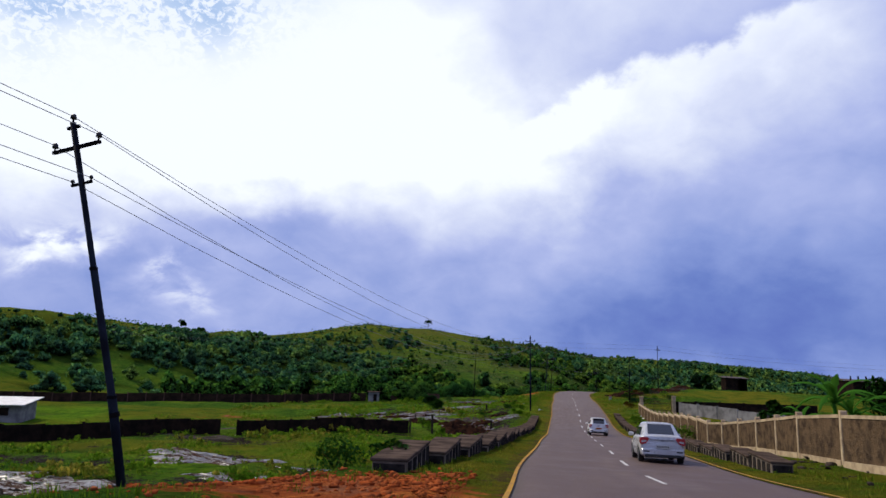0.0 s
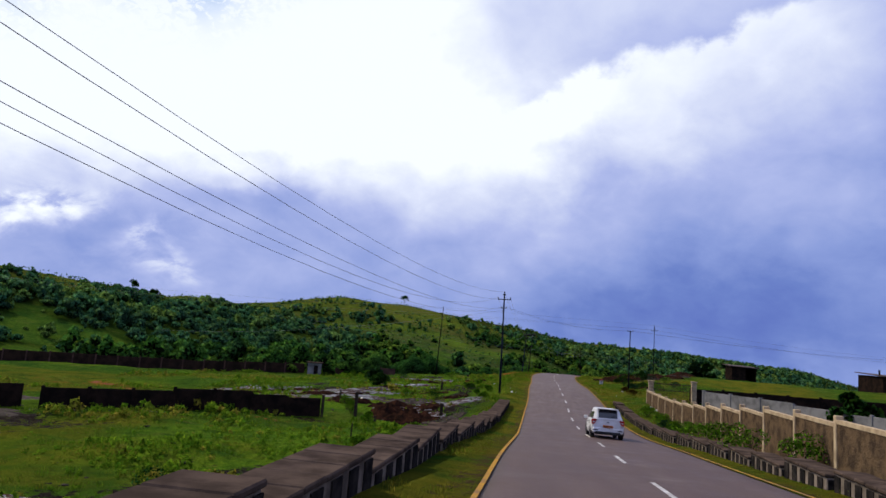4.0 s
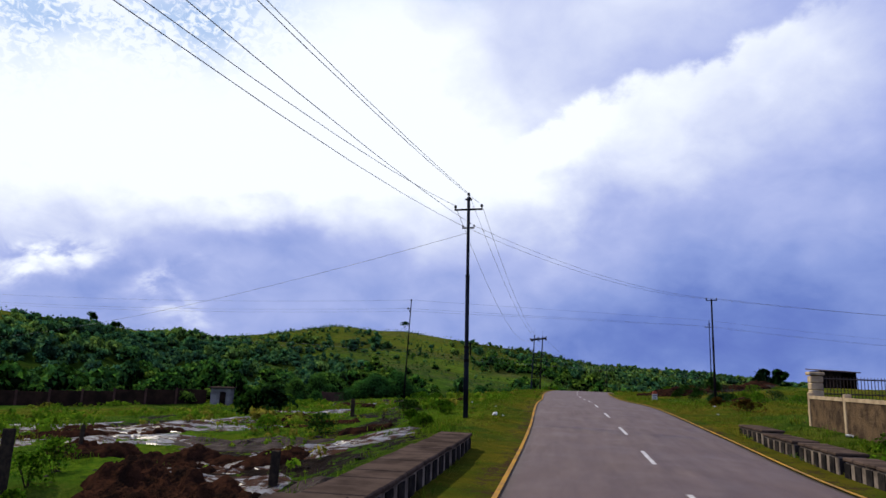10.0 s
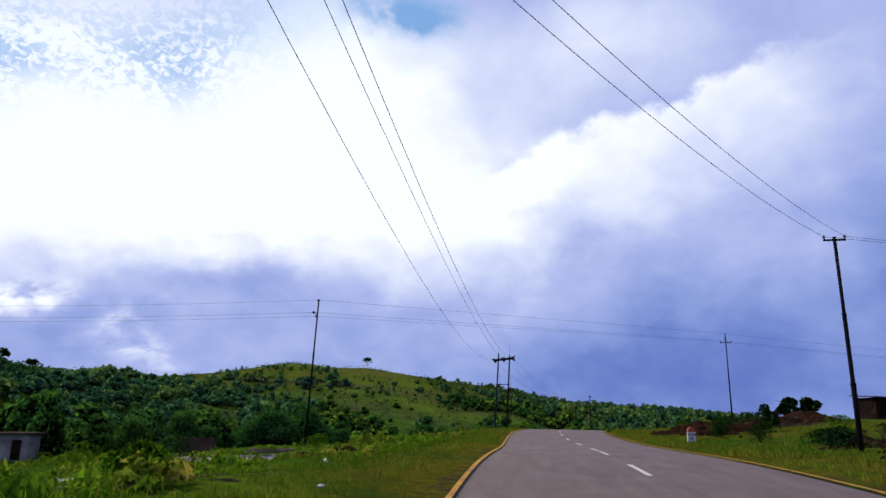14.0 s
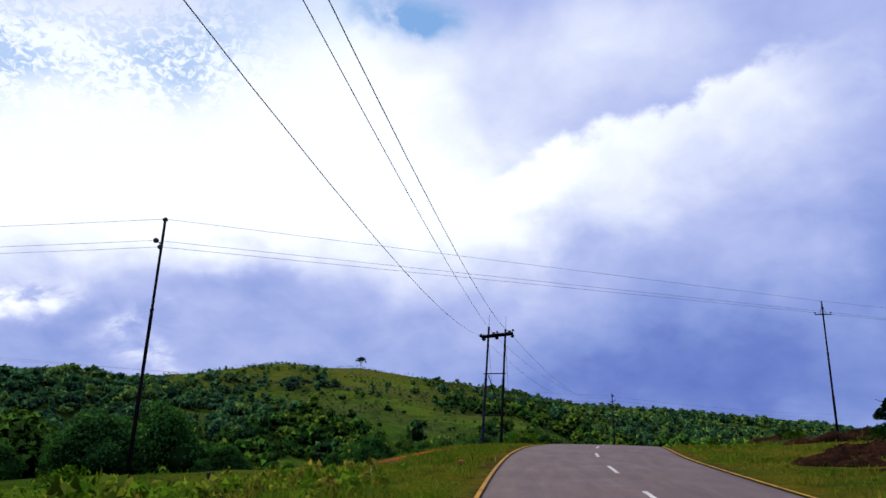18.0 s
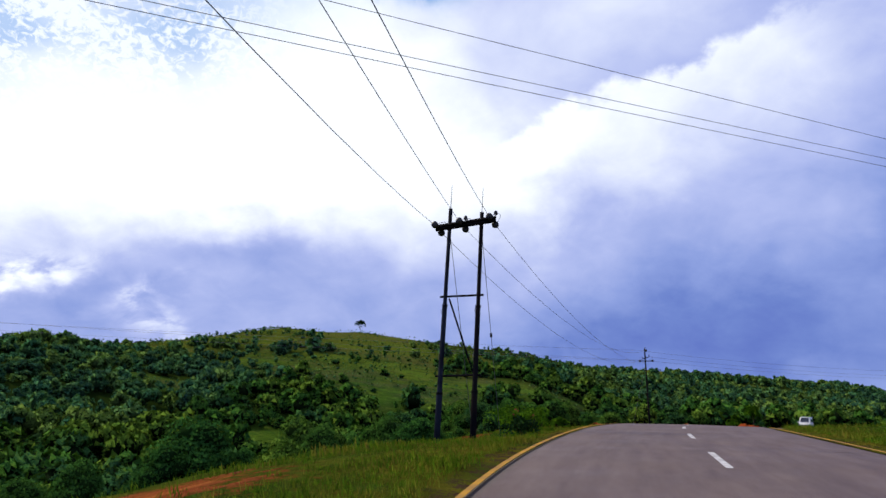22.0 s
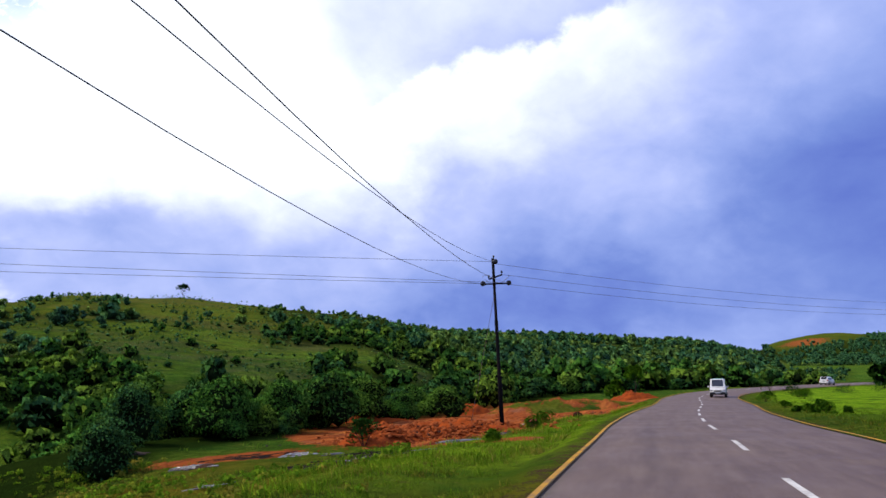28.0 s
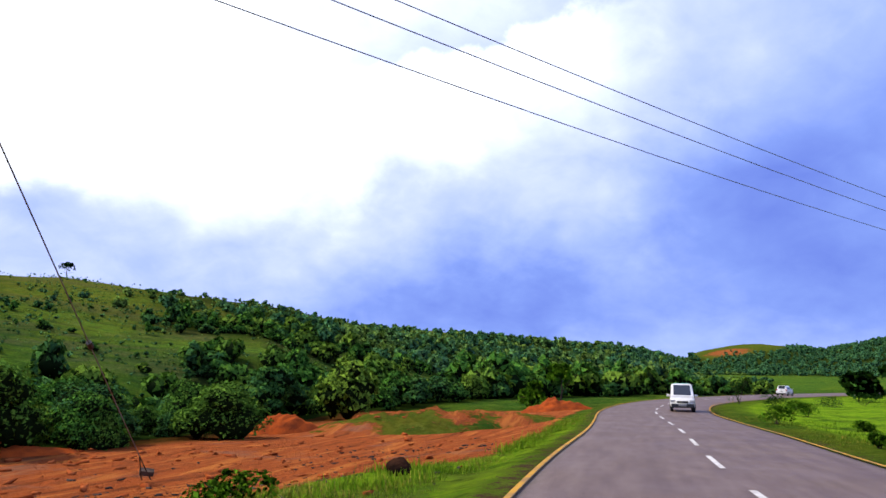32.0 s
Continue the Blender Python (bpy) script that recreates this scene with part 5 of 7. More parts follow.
run_wall("boundary_wall", "long low brown boundary wall at the foot of the hill", (-118, 100), (-45.5, 137), 1.6, EARTHWALL, 24, post=BROWNWALL)
run_wall("boundary_wall", "brown boundary wall on rising ground", (-40.5, 139.5), (-31, 144.8), 1.0, BROWNWALL, 4)


def hut():
    x, y = -44.0, 138.0
    z = land_at(x, y)
    h = thing("small_hut", "small pale block hut with a flat slab roof", "hut")
    rot = Matrix.Rotation(0.3, 3, "Z")
    part("wall", Shape().block((x, y, z + 0.85), (2.3, 2.0, 2.1), 0.03, rot), PALEWALL, h)
    part("roof", Shape().block((x, y, z + 1.98), (2.8, 2.5, 0.16), 0.03, rot), CONCRETE, h)
    # no opening here: a dark plate gives the doorway's inner shade
    part("doorway", Shape().box(Vector((x, y, z + 0.75)) + rot @ Vector((0.3, -1.0, 0)), (0.7, 0.04, 1.5), rot), DARKWALL, h)


hut()


def shed():
    x, y = -77, 72.0
    z = land_at(x, y)
    s = thing("long_shed", "long low shed with a pale sheet roof", "shed")
    rot = Matrix.Rotation(0.45, 3, "Z")
    o = Vector((x, y, z))
    part("wall", Shape().block(o + Vector((0, 0, 1.0)), (13, 5.5, 2.6), 0.03, rot), PALEWALL, s)
    part("roof", Shape().box(o + Vector((0, 0, 2.5)), (14.2, 7.0, 0.12), rot @ Euler((0.09, 0, 0)).to_matrix()), ROOF, s)
    for i in range(4):
        # dark plates on the solid wall imitate shade inside window openings
        part("window", Shape().box(o + rot @ Vector((-4.5 + 3 * i, -2.76, 1.3)), (1.1, 0.06, 1.0), rot), DARKWALL, s, "dark plate standing for the shaded inside of a window")


shed()


def stake(x, y, h, w, label):
    z = land_at(x, y)
    ob = thing("fence_post", label, "fence post", "old posts in the field")
    r = random.Random(int(x * 100))
    part("post", Shape().block((x, y, z + h / 2 - 0.2), (w, w, h + 0.4), 0.025, Euler((r.uniform(-0.05, 0.05), r.uniform(-0.05, 0.05), r.random())).to_matrix()), WOODPOST, ob)


for x, y, h, w in ((-16.05, 79.9, 2.2, 0.26), (-9.2, 82.9, 1.1, 0.26), (-17.0, 142.3, 0.7, 0.25), (-13.2, 76.5, 0.8, 0.14), (-18.4, 78.2, 1.8, 0.2), (-11.5, 66.0, 0.9, 0.1), (-12.4, 98.0, 0.9, 0.2), (-20.5, 88, 1.0, 0.16)):
    stake(x, y, h, w, "dark weathered post standing in the grass")


def cabin(x, y, w, l, h, yaw, label, roof=DARKROOF, wall=DARKWALL):
    z = land_at(x, y)
    c = thing("cabin", label, "cabin", "small buildings right of the road")
    rot = Matrix.Rotation(yaw, 3, "Z")
    o = Vector((x, y, z))
    t = 0.15
    for s in (-1, 1):
        part("side_wall", Shape().box(o + rot @ Vector((s * (w / 2 - t / 2), 0, h / 2 - 0.2)), (t, l, h + 0.4), rot), wall, c)
    part("back_wall", Shape().box(o + rot @ Vector((0, l / 2 - t / 2, h / 2 - 0.2)), (w - 2 * t, t, h + 0.4), rot), wall, c)
    part("front_wall", Shape().box(o + rot @ Vector((-w * 0.2, -l / 2 + t / 2, h / 2 - 0.2)), (w * 0.6 - 2 * t, t, h + 0.4), rot), wall, c)
    part("roof", Shape().box(o + Vector((0, 0, h + 0.1)), (w + 0.9, l + 1.0, 0.16), rot @ Euler((0.05, 0.03, 0)).to_matrix()), roof, c)
    return c


cabin(36.2, 181.5, 5.0, 4.5, 3.7, 0.1, "dark open-sided cabin with a flat roof")
cabin(78, 186, 11, 8, 4.2, 0.3, "dark low building with a rusty roof beyond the compound")
cabin(64, 176, 10, 8, 4.6, 0.2, "dark low building with unfinished columns on its roof")
for i in range(6):
    z = land_at(64, 176) + 4.7
    part("column", Shape().box((60 + 1.7 * i, 173 + 0.3 * i, z + 0.5), (0.25, 0.25, 1.2)), DARKWALL, bpy.data.objects["cabin.002"])


def milestone():
    x, y = 5.65, 132.9
    z = land_at(x, y)
    m = thing("milestone", "round-topped white milestone with a red head standing in grass", "milestone", at=Matrix.Translation((x, y, z)) @ Matrix.Rotation(radians(6), 4, "Z"))
    w, h, d = 0.46, 0.56, 0.20
    for nm, lo, hi, mat in (("white_face", -0.2, h, "w"), ("red_head", h, None, "r")):
        sh = Shape()
        ring = [(-w / 2, lo), (w / 2, lo), (w / 2, h)] if hi else [(-w / 2, h), (w / 2, h)]
        if hi:
            ring += [(-w / 2, h)]
        else:
            ring += [(w / 2 * math.cos(a), h + 0.30 * math.sin(a)) for a in np.linspace(0.1, math.pi - 0.1, 11)]
        n = len(ring)
        sh.add([Vector((px, -d / 2, pz)) for px, pz in ring] + [Vector((px, d / 2, pz)) for px, pz in ring], [tuple(range(n))[::-1], tuple(range(n, 2 * n))] + [(i, (i + 1) % n, n + (i + 1) % n, n + i) for i in range(n)])
        part(nm, sh, MILE_W if mat == "w" else MILE_R, m)
    for text, size, zz in (("JOWAI", 0.145, 0.38), ("23", 0.19, 0.17)):
        cu = bpy.data.curves.new("lettering", "FONT")
        cu.body, cu.size, cu.align_x, cu.extrude = text, size, "CENTER", 0.003
        cu.offset = 0.006
        cu.materials.append(BLACKMARK)
        ob = new("lettering", cu)
        ob.parent = m
        ob.matrix_local = Matrix.Translation((0, -d / 2 - 0.004, zz)) @ Matrix.Rotation(radians(90), 4, "X")


MILE_W = material("whitewash", (0.60, 0.60, 0.58), 0.8, other=(0.36, 0.34, 0.30), scale=5, grain=30, bump=0.3)
MILE_R = material("red_lead_paint", (0.42, 0.07, 0.02), 0.7, other=(0.25, 0.06, 0.03), scale=5, grain=30, bump=0.3)
milestone()

# ---- rocks, earth heaps ----


def lump(rng, size, flat=0.6, rough=0.35, cuts=2):
    """A broken stone: a noisy icosphere, as a Shape."""
    bm = bmesh.new()
    bmesh.ops.create_icosphere(bm, subdivisions=cuts, radius=1.0)
    o = Vector((rng.random() * 50, rng.random() * 50, rng.random() * 50))
    for v in bm.verts:
        k = 1 + rough * noise.noise(v.co * 1.3 + o) + 0.5 * rough * noise.noise(v.co * 3.1 + o)
        v.co = Vector((v.co.x * size[0] * k, v.co.y * size[1] * k, v.co.z * size[2] * flat * k))
    sh = Shape().add([v.co.copy() for v in bm.verts], [tuple(x.index for x in f.verts) for f in bm.faces])
    bm.free()
    return sh


def slab(x, y, rx, ry, h, turn, seed, n=44, m=13, layers=3.0, crumble=0.0):
    """A low outcrop draped on the land: ragged outline, broken ledges, edges running under the turf."""
    v, f = [], []
    xs, ys, ss = [], [], []
    for j in range(m):
        s = (j + 0.02) / (m - 1)
        for i in range(n):
            a = 2 * math.pi * i / n
            e = Vector((math.cos(a), math.sin(a), 0))
            k = 1 + 0.45 * noise.noise(e * 1.4 + Vector((0, 0, seed))) + 0.28 * noise.noise(e * 4.5 + Vector((0, 0, seed)))
            px, py = rx * s * k * math.cos(a), ry * s * k * math.sin(a)
            xs.append(x + px * math.cos(turn) - py * math.sin(turn))
            ys.append(y + px * math.sin(turn) + py * math.cos(turn))
            ss.append(s)
    z = land(np.array(xs), np.array(ys))
    for px, py, pz, s in zip(xs, ys, z, ss):
        q = noise.noise(Vector((px * 0.55, py * 0.9, seed))) + 0.5 * noise.noise(Vector((px * 1.7, py * 2.6, seed))) + 0.2 * noise.noise(Vector((px * 5, py * 7, seed)))
        ledge = math.floor((q + 1) * layers) / layers - 1
        v.append((px, py, pz + h * (0.55 + 0.9 * ledge) * (1 - s**5) + 0.02 * q - 0.16 * max(0, s - 0.86) / 0.14 + crumble * (noise.noise(Vector((px * 3.3, py * 3.3, seed))) + 0.6 * noise.noise(Vector((px * 8, py * 8, seed)))) * (1 - s**4)))
    for j in range(m - 1):
        for i in range(n):
            f.append((j * n + i, j * n + (i + 1) % n, (j + 1) * n + (i + 1) % n, (j + 1) * n + i))
    f.append(tuple(range(n)))
    return Shape().add(v, f)


rng = random.Random(11)
SLABS = ((-12.5, 84, 3.0, 2.2, 0.22, 1), (-9.5, 88.5, 2.6, 1.6, 0.16, 1), (-14, 90.5, 3.2, 1.8, 0.18, 0), (-8.2, 80, 1.6, 1.6, 0.3, 0), (-25, 95, 5.5, 2.2, 0.12, 1), (-30, 90, 5.0, 2.0, 0.12, 1), (-20.5, 91, 2.6, 1.6, 0.14, 1),
         (-23, 100, 4.2, 1.6, 0.14, 1), (-34, 99, 5, 1.8, 0.12, 1), (-24, 44, 4.0, 1.8, 0.15, 1), (-17.5, 37, 4.4, 1.3, 0.14, 1), (-27, 47, 3.4, 1.4, 0.15, 1), (-14, 34, 2.6, 1.1, 0.12, 1), (-29, 33, 4.6, 2.4, 0.15, 1), (-22.5, 30, 3.4, 1.8, 0.12, 1), (-13.5, 42, 3.2, 0.6, 0.1, 1),
         (-37, 62, 5.0, 1.6, 0.12, 0), (-45, 74, 6, 1.8, 0.12, 0), (-31, 68, 4, 1.2, 0.14, 1), (-14.5, 106, 3.6, 1.1, 0.16, 0), (-10.5, 103.5, 2.6, 0.9, 0.14, 0), (-19, 110, 4, 1.2, 0.16, 1), (-20.5, 128, 4.2, 1.4, 0.16, 1), (-17, 132, 3.4, 1.0, 0.14, 1), (-24, 134, 4, 1.2, 0.2, 0), (-10.2, 142.2, 0.7, 0.3, 0.08, 0),
         (-3.4, 204.5, 1.0, 0.4, 0.08, 1), (-1.2, 206.5, 1.1, 0.5, 0.07, 1), (-5.8, 207.4, 1.1, 0.45, 0.08, 1), (0.2, 209.4, 1.2, 0.6, 0.07, 1), (1.2, 211.9, 1.1, 0.6, 0.07, 1), (-7.4, 201.5, 0.8, 0.35, 0.06, 1), (-9.5, 206, 1.1, 0.4, 0.08, 1), (-14, 211, 1.2, 0.45, 0.1, 0),
         (13, 150, 2.6, 1.0, 0.35, 0), (16, 154, 3.0, 1.2, 0.4, 0), (12, 165, 2.8, 1.1, 0.4, 0), (20, 160, 3.0, 1.3, 0.4, 0), (11.5, 144, 1.6, 0.7, 0.25, 0))
for x, y, rx, ry, h, wet in SLABS:
    ob = part("rock_slab", slab(x, y, rx * (1.4 if wet and y < 150 else 1.15), ry * (1.5 if wet and y < 150 else 1.1), h, rng.uniform(-0.4, 0.4), rng.uniform(0, 90)), WETROCK if wet else ROCK)
    tagged(ob, "flat rain-wet grey rock slab in the grass" if wet else "flat dark brown rock ledge in the grass", "rock", "rock outcrops")
for x, y, rx, ry, rz in ((-12.8, 82.3, 3.0, 1.9, 0.75), (-10.6, 81.0, 1.9, 1.3, 0.6), (-14.6, 86.0, 2.2, 1.4, 0.5), (-21, 93.5, 1.8, 1.1, 0.45), (-11.4, 86.6, 2.2, 1.0, 0.4), (-16.8, 99.5, 2.4, 0.9, 0.35), (-19.5, 87.5, 2.6, 0.9, 0.4), (-24.5, 91.5, 3.0, 0.8, 0.35), (-9.8, 92.6, 1.6, 0.6, 0.3), (-13.6, 96.2, 2.4, 0.7, 0.35), (-28.5, 96.8, 3.4, 0.8, 0.35), (-20.4, 103.6, 3.0, 0.8, 0.35), (-33, 92.8, 3.6, 0.7, 0.3), (-17.8, 116, 3.4, 0.8, 0.4), (-12.6, 120.5, 2.4, 0.6, 0.35), (12.0, 149, 3.0, 1.2, 0.7), (10.2, 157, 2.4, 0.9, 0.5), (14.5, 161, 3.2, 1.1, 0.7), (11.5, 170, 2.6, 0.9, 0.5), (17.5, 152, 3.0, 1.0, 0.6), (10.5, 121, 2.2, 0.8, 0.4), (13.5, 126.5, 2.6, 0.9, 0.5), (5.9, 143.6, 1.6, 0.7, 0.5), (8.2, 141.2, 2.0, 0.8, 0.55), (7.6, 146.2, 2.2, 0.8, 0.5), (10.2, 144.2, 2.2, 0.9, 0.6)):
    ob = part("earth_bank", slab(x, y, rx, ry, rz, rng.uniform(-0.4, 0.4), rng.uniform(0, 90), 100 if 78 < y < 100 else 64, 40 if 78 < y < 100 else 24, 6.0, 0.045), BROWNROCK, smooth=True)
    tagged(ob, "dark brown eroded earth and rock bank", "earth bank", "eroded banks")


HEAPS = []


def heap_top(x, y):
    """Extra height of loose heaps over the land."""
    best = 0.0
    for hx, hy, rx, ry, h, turn in HEAPS:
        c, s = math.cos(turn), math.sin(turn)
        u, v = ((x - hx) * c + (y - hy) * s) / rx, (-(x - hx) * s + (y - hy) * c) / ry
        best = max(best, h * (1 - min(1.0, math.hypot(u, v)) ** 1.7))
    return best


def heap(name, x, y, rx, ry, h, mat, label, seed, cat="earth heap", turn=0.0):
    """A loose heap: a noisy mound that runs out into the ground."""
    n, m = 56, 22
    v, f = [], []
    HEAPS.append((x, y, rx, ry, h, turn))
    for j in range(m):
        s = j / (m - 1)
        for i in range(n):
            a = 2 * math.pi * i / n
            k = 1 + 0.22 * noise.noise(Vector((math.cos(a) * 1.7, math.sin(a) * 1.7, seed)))
            px, py = rx * s * k * math.cos(a), ry * s * k * math.sin(a)
            wx, wy = px * math.cos(turn) - py * math.sin(turn), px * math.sin(turn) + py * math.cos(turn)
            z = h * (1 - s**1.7) * (1 + 0.35 * noise.noise(Vector((wx * 0.9, wy * 0.9, seed)))) + (1 - s) * 0.3 * noise.noise(Vector((wx * 2.8, wy * 2.8, seed))) - 0.12 * s
            v.append((x + wx, y + wy, z))
    v = np.array(v)
    v[:, 2] += land(v[:, 0], v[:, 1])
    for j in range(m - 1):
        for i in range(n):
            f.append((j * n + i, j * n + (i + 1) % n, (j + 1) * n + (i + 1) % n, (j + 1) * n + i))
    ob = part(name, Shape().add(v, f), mat, smooth=True)
    if mat == GROUND:
        for key, lo, k, size in (("soil", 0.42, 0.5, 2.6), ("dry", 0.6, 0.6, 1.5)):
            a = ob.data.attributes.new(key, "FLOAT", "POINT")
            for p, q in zip(ob.data.vertices, a.data):
                q.value = lo + k * noise.noise(Vector((p.co.x / size, p.co.y / size, seed)))
    return tagged(ob, label, cat, "earth heaps")


heap("earth_mound", -0.8, 214.6, 4.6, 2.6, 0.85, SOIL, "long heap of loose red earth", 1.3, turn=0.2)
heap("earth_mound", -3.4, 211.6, 2.0, 2.0, 0.75, SOIL, "heap of loose red earth and clods", 2.9, turn=-0.5)
heap("earth_mound", -10.6, 191.0, 0.9, 0.8, 0.5, SOIL, "small pointed heap of orange earth", 4.1)
heap("earth_mound", 1.6, 247, 2.2, 1.6, 1.0, SOIL, "pointed heap of red earth by the wood's edge", 5.2)
heap("earth_mound", -9.0, 231, 7, 1.3, 0.6, SOIL, "low ridge of red earth by the wood", 6.2, turn=0.4)
heap("earth_mound", 22, 166, 3.5, 2.0, 0.9, BROWNROCK, "heap of brown rubble on the rise", 7.7)
heap("grass_mound", 10.5, 249, 9.5, 4.2, 1.1, GROUND, "grassy mound with bare red earth", 8.3, "mound", turn=0.5)
heap("earth_mound", 21.5, 263, 3.2, 1.6, 0.8, SOIL, "bank of bare red earth by the bend", 9.4)


def scatter_stones(name, label, mat, spots, n, lo, hi, seed):
    """Loose clods and stones, uncountable, as one piece."""
    r = np.random.RandomState(seed)
    base = lump(random.Random(seed), (1, 1, 1), 0.75, 0.95, 1)
    bv, bf = np.array(base.v), np.array(base.f)
    jag = [bv * (1 + 0.42 * r.normal(size=(len(bv), 1))) * np.array([1, 0.8, 0.7]) for _ in range(12)]
    vs, fs = [], []
    k = 0
    px, py = [], []
    while len(px) < n:
        cx, cy, rx, ry = spots[r.randint(len(spots))]
        x, y = cx + r.normal() * rx * 0.5, cy + r.normal() * ry * 0.5
        if abs(road_frame(np.array([x]), np.array([y]))[1][0]) > HALF + 0.9:
            px.append(x)
            py.append(y)
    pz = land(np.array(px), np.array(py)) + np.array([heap_top(a, b) for a, b in zip(px, py)])
    for x, y, z in zip(px, py, pz):
        s = lo + (hi - lo) * r.rand() ** 3
        a = r.rand() * 6.28
        c, sn = math.cos(a), math.sin(a)
        v = jag[r.randint(12)] * (s * np.array([1, 0.6 + 0.6 * r.rand(), 0.5 + 0.5 * r.rand()]))
        v = np.stack([v[:, 0] * c - v[:, 1] * sn + x, v[:, 0] * sn + v[:, 1] * c + y, v[:, 2] + z + s * 0.15], 1)
        vs.append(v)
        fs.append(bf + k)
        k += len(bv)
    me = fast_mesh(name, np.concatenate(vs), np.concatenate(fs), np.full(len(bf) * n, 3), mat)
    return tagged(new(name, me), label, "stones", kind="stuff")


scatter_stones("red_clods", "loose red clods strewn over bare earth", SOILROCK, ((-0.8, 214.2, 4.2, 2.4), (-3.2, 211.6, 2.0, 2.2), (-1, 212.6, 4, 1.8), (0, 218, 5, 3)), 4200, 0.02, 0.17, 3)
scatter_stones("earth_lumps", "broken lumps of red earth over the levelled strip", SOILROCK, ((2, 226, 9, 6), (-4, 222, 7, 5), (6, 236, 9, 7), (12, 246, 9, 6), (-8, 228, 6, 4), (-1, 232, 9, 3)), 520, 0.03, 0.22, 6)
scatter_stones("grey_gravel", "grey gravel and small stones by the road", ROCK, ((4, 226, 6, 4), (0, 222, 5, 3), (-3, 213, 4, 2), (8, 232, 5, 4)), 700, 0.02, 0.12, 4)
scatter_stones("brick_rubble", "brown broken rubble beside the road", SOILROCK, ((-0.5, 10, 4, 4), (-3, 12, 5, 3), (1, 12, 2, 3)), 1300, 0.02, 0.13, 5)
scatter_stones("field_stones", "dark stones lying in the grass", ROCK, ((-12, 88, 9, 9), (-20, 100, 16, 10), (14, 156, 9, 12), (10, 140, 5, 8), (-22, 40, 14, 10), (-24, 42, 18, 14), (-30, 60, 20, 10), (13, 100, 5, 8), (13, 27, 2, 6)), 420, 0.04, 0.24, 6)
ob = part("boulder", lump(random.Random(3), (0.30, 0.27, 0.26), 0.9, 0.3, 3), BROWNROCK, smooth=True)
ob.matrix_world = Matrix.Translation((7.4, 223.6, land_at(7.4, 223.6) + 0.12))
tagged(ob, "dark rounded boulder at the road's edge", "boulder")

# ---- trees ----


def ball():
    """Vertices and triangles of an octahedron: a cheap core."""
    v = np.array([(1, 0, 0), (0, 1, 0), (-1, 0, 0), (0, -1, 0), (0, 0, 1), (0, 0, -1)], float)
    f = np.array([(i, (i + 1) % 4, 4) for i in range(4)] + [((i + 1) % 4, i, 5) for i in range(4)])
    return v, np.concatenate([f, f[:, 2:]], 1)


BALL_V, BALL_F = ball()


def crown(seed, clumps, leaves, size, rx, rz, base, core=0.0, tri=False):
    """Arrays of a crown: many small leaf sprays set round rounded clumps. Returns vertices, faces, soft normals and which points lie inside."""
    r = np.random.RandomState(seed)
    v, f, nn, inner = [], [], [], []
    n = 0
    cs = []
    for c in range(clumps):
        a, u = r.rand() * 6.28, r.rand()
        rad = rx * (0.30 + 0.42 * r.rand()) * (0 if c == 0 else 1)
        zc = base + rz * (0.35 + 1.25 * u)
        rad *= 1.15 - 0.6 * u
        cs.append((rad * math.cos(a), rad * math.sin(a), zc, rx * (0.42 + 0.25 * r.rand()) * (1.1 - 0.35 * u)))
    mid = np.array([0, 0, base + rz * 0.6])
    for cx, cy, cz, cr in cs:
        k = leaves // clumps
        d = r.normal(size=(k, 3))
        d /= np.linalg.norm(d, axis=1)[:, None]
        d[:, 2] = np.where(d[:, 2] < -0.45, -d[:, 2], d[:, 2])
        p = np.array([cx, cy, cz]) + d * cr * (0.80 + 0.26 * r.rand(k, 1)) * np.array([1, 1, 0.8])
        nrm = d * 1.3 + 0.8 * r.normal(size=(k, 3)) + np.array([0, 0, 0.35])
        nrm /= np.linalg.norm(nrm, axis=1)[:, None]
        t = np.cross(nrm, r.normal(size=(k, 3)))
        t /= np.linalg.norm(t, axis=1)[:, None]
        b = np.cross(nrm, t)
        s = size * (0.6 + 0.8 * r.rand(k, 1))
        soft = d * 0.9 + (p - mid) / (rx + rz) * 0.6 + np.array([0, 0, 0.2]) + 0.55 * r.normal(size=(k, 3))
        soft /= np.linalg.norm(soft, axis=1)[:, None]
        if tri:
            leaf = np.stack([p - t * s * 0.55 - b * s * 0.3, p + t * s * 0.6, p - t * s * 0.3 + b * s * 0.6], 1)
            idx = np.arange(k * 3).reshape(-1, 3)
            idx = np.concatenate([idx, idx[:, 2:]], 1)
        else:
            leaf = np.stack([p - t * s * 0.5, p + b * s * 0.34 - nrm * s * 0.1, p + t * s * 0.55, p - b * s * 0.34 - nrm * s * 0.1], 1)
            idx = np.arange(k * 4).reshape(-1, 4)
        m = leaf.shape[1]
        v.append(leaf.reshape(-1, 3))
        nn.append(np.repeat(soft, m, axis=0))
        inner.append(np.zeros(k * m))
        f.append(idx + n)
        n += k * m
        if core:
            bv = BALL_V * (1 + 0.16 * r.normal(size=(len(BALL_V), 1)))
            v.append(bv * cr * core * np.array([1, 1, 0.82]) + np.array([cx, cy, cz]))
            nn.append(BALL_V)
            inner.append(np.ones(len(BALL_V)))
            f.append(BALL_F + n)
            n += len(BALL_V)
    return np.concatenate(v), np.concatenate(f), np.concatenate(nn), np.concatenate(inner)


def faces_flat(quads):
    """Corner list and counts, with repeated last corners taken as triangles."""
    tri = quads[:, 2] == quads[:, 3]
    counts = np.where(tri, 3, 4)
    mask = np.ones(quads.shape, bool)
    mask[tri, 3] = False
    return quads[mask], counts


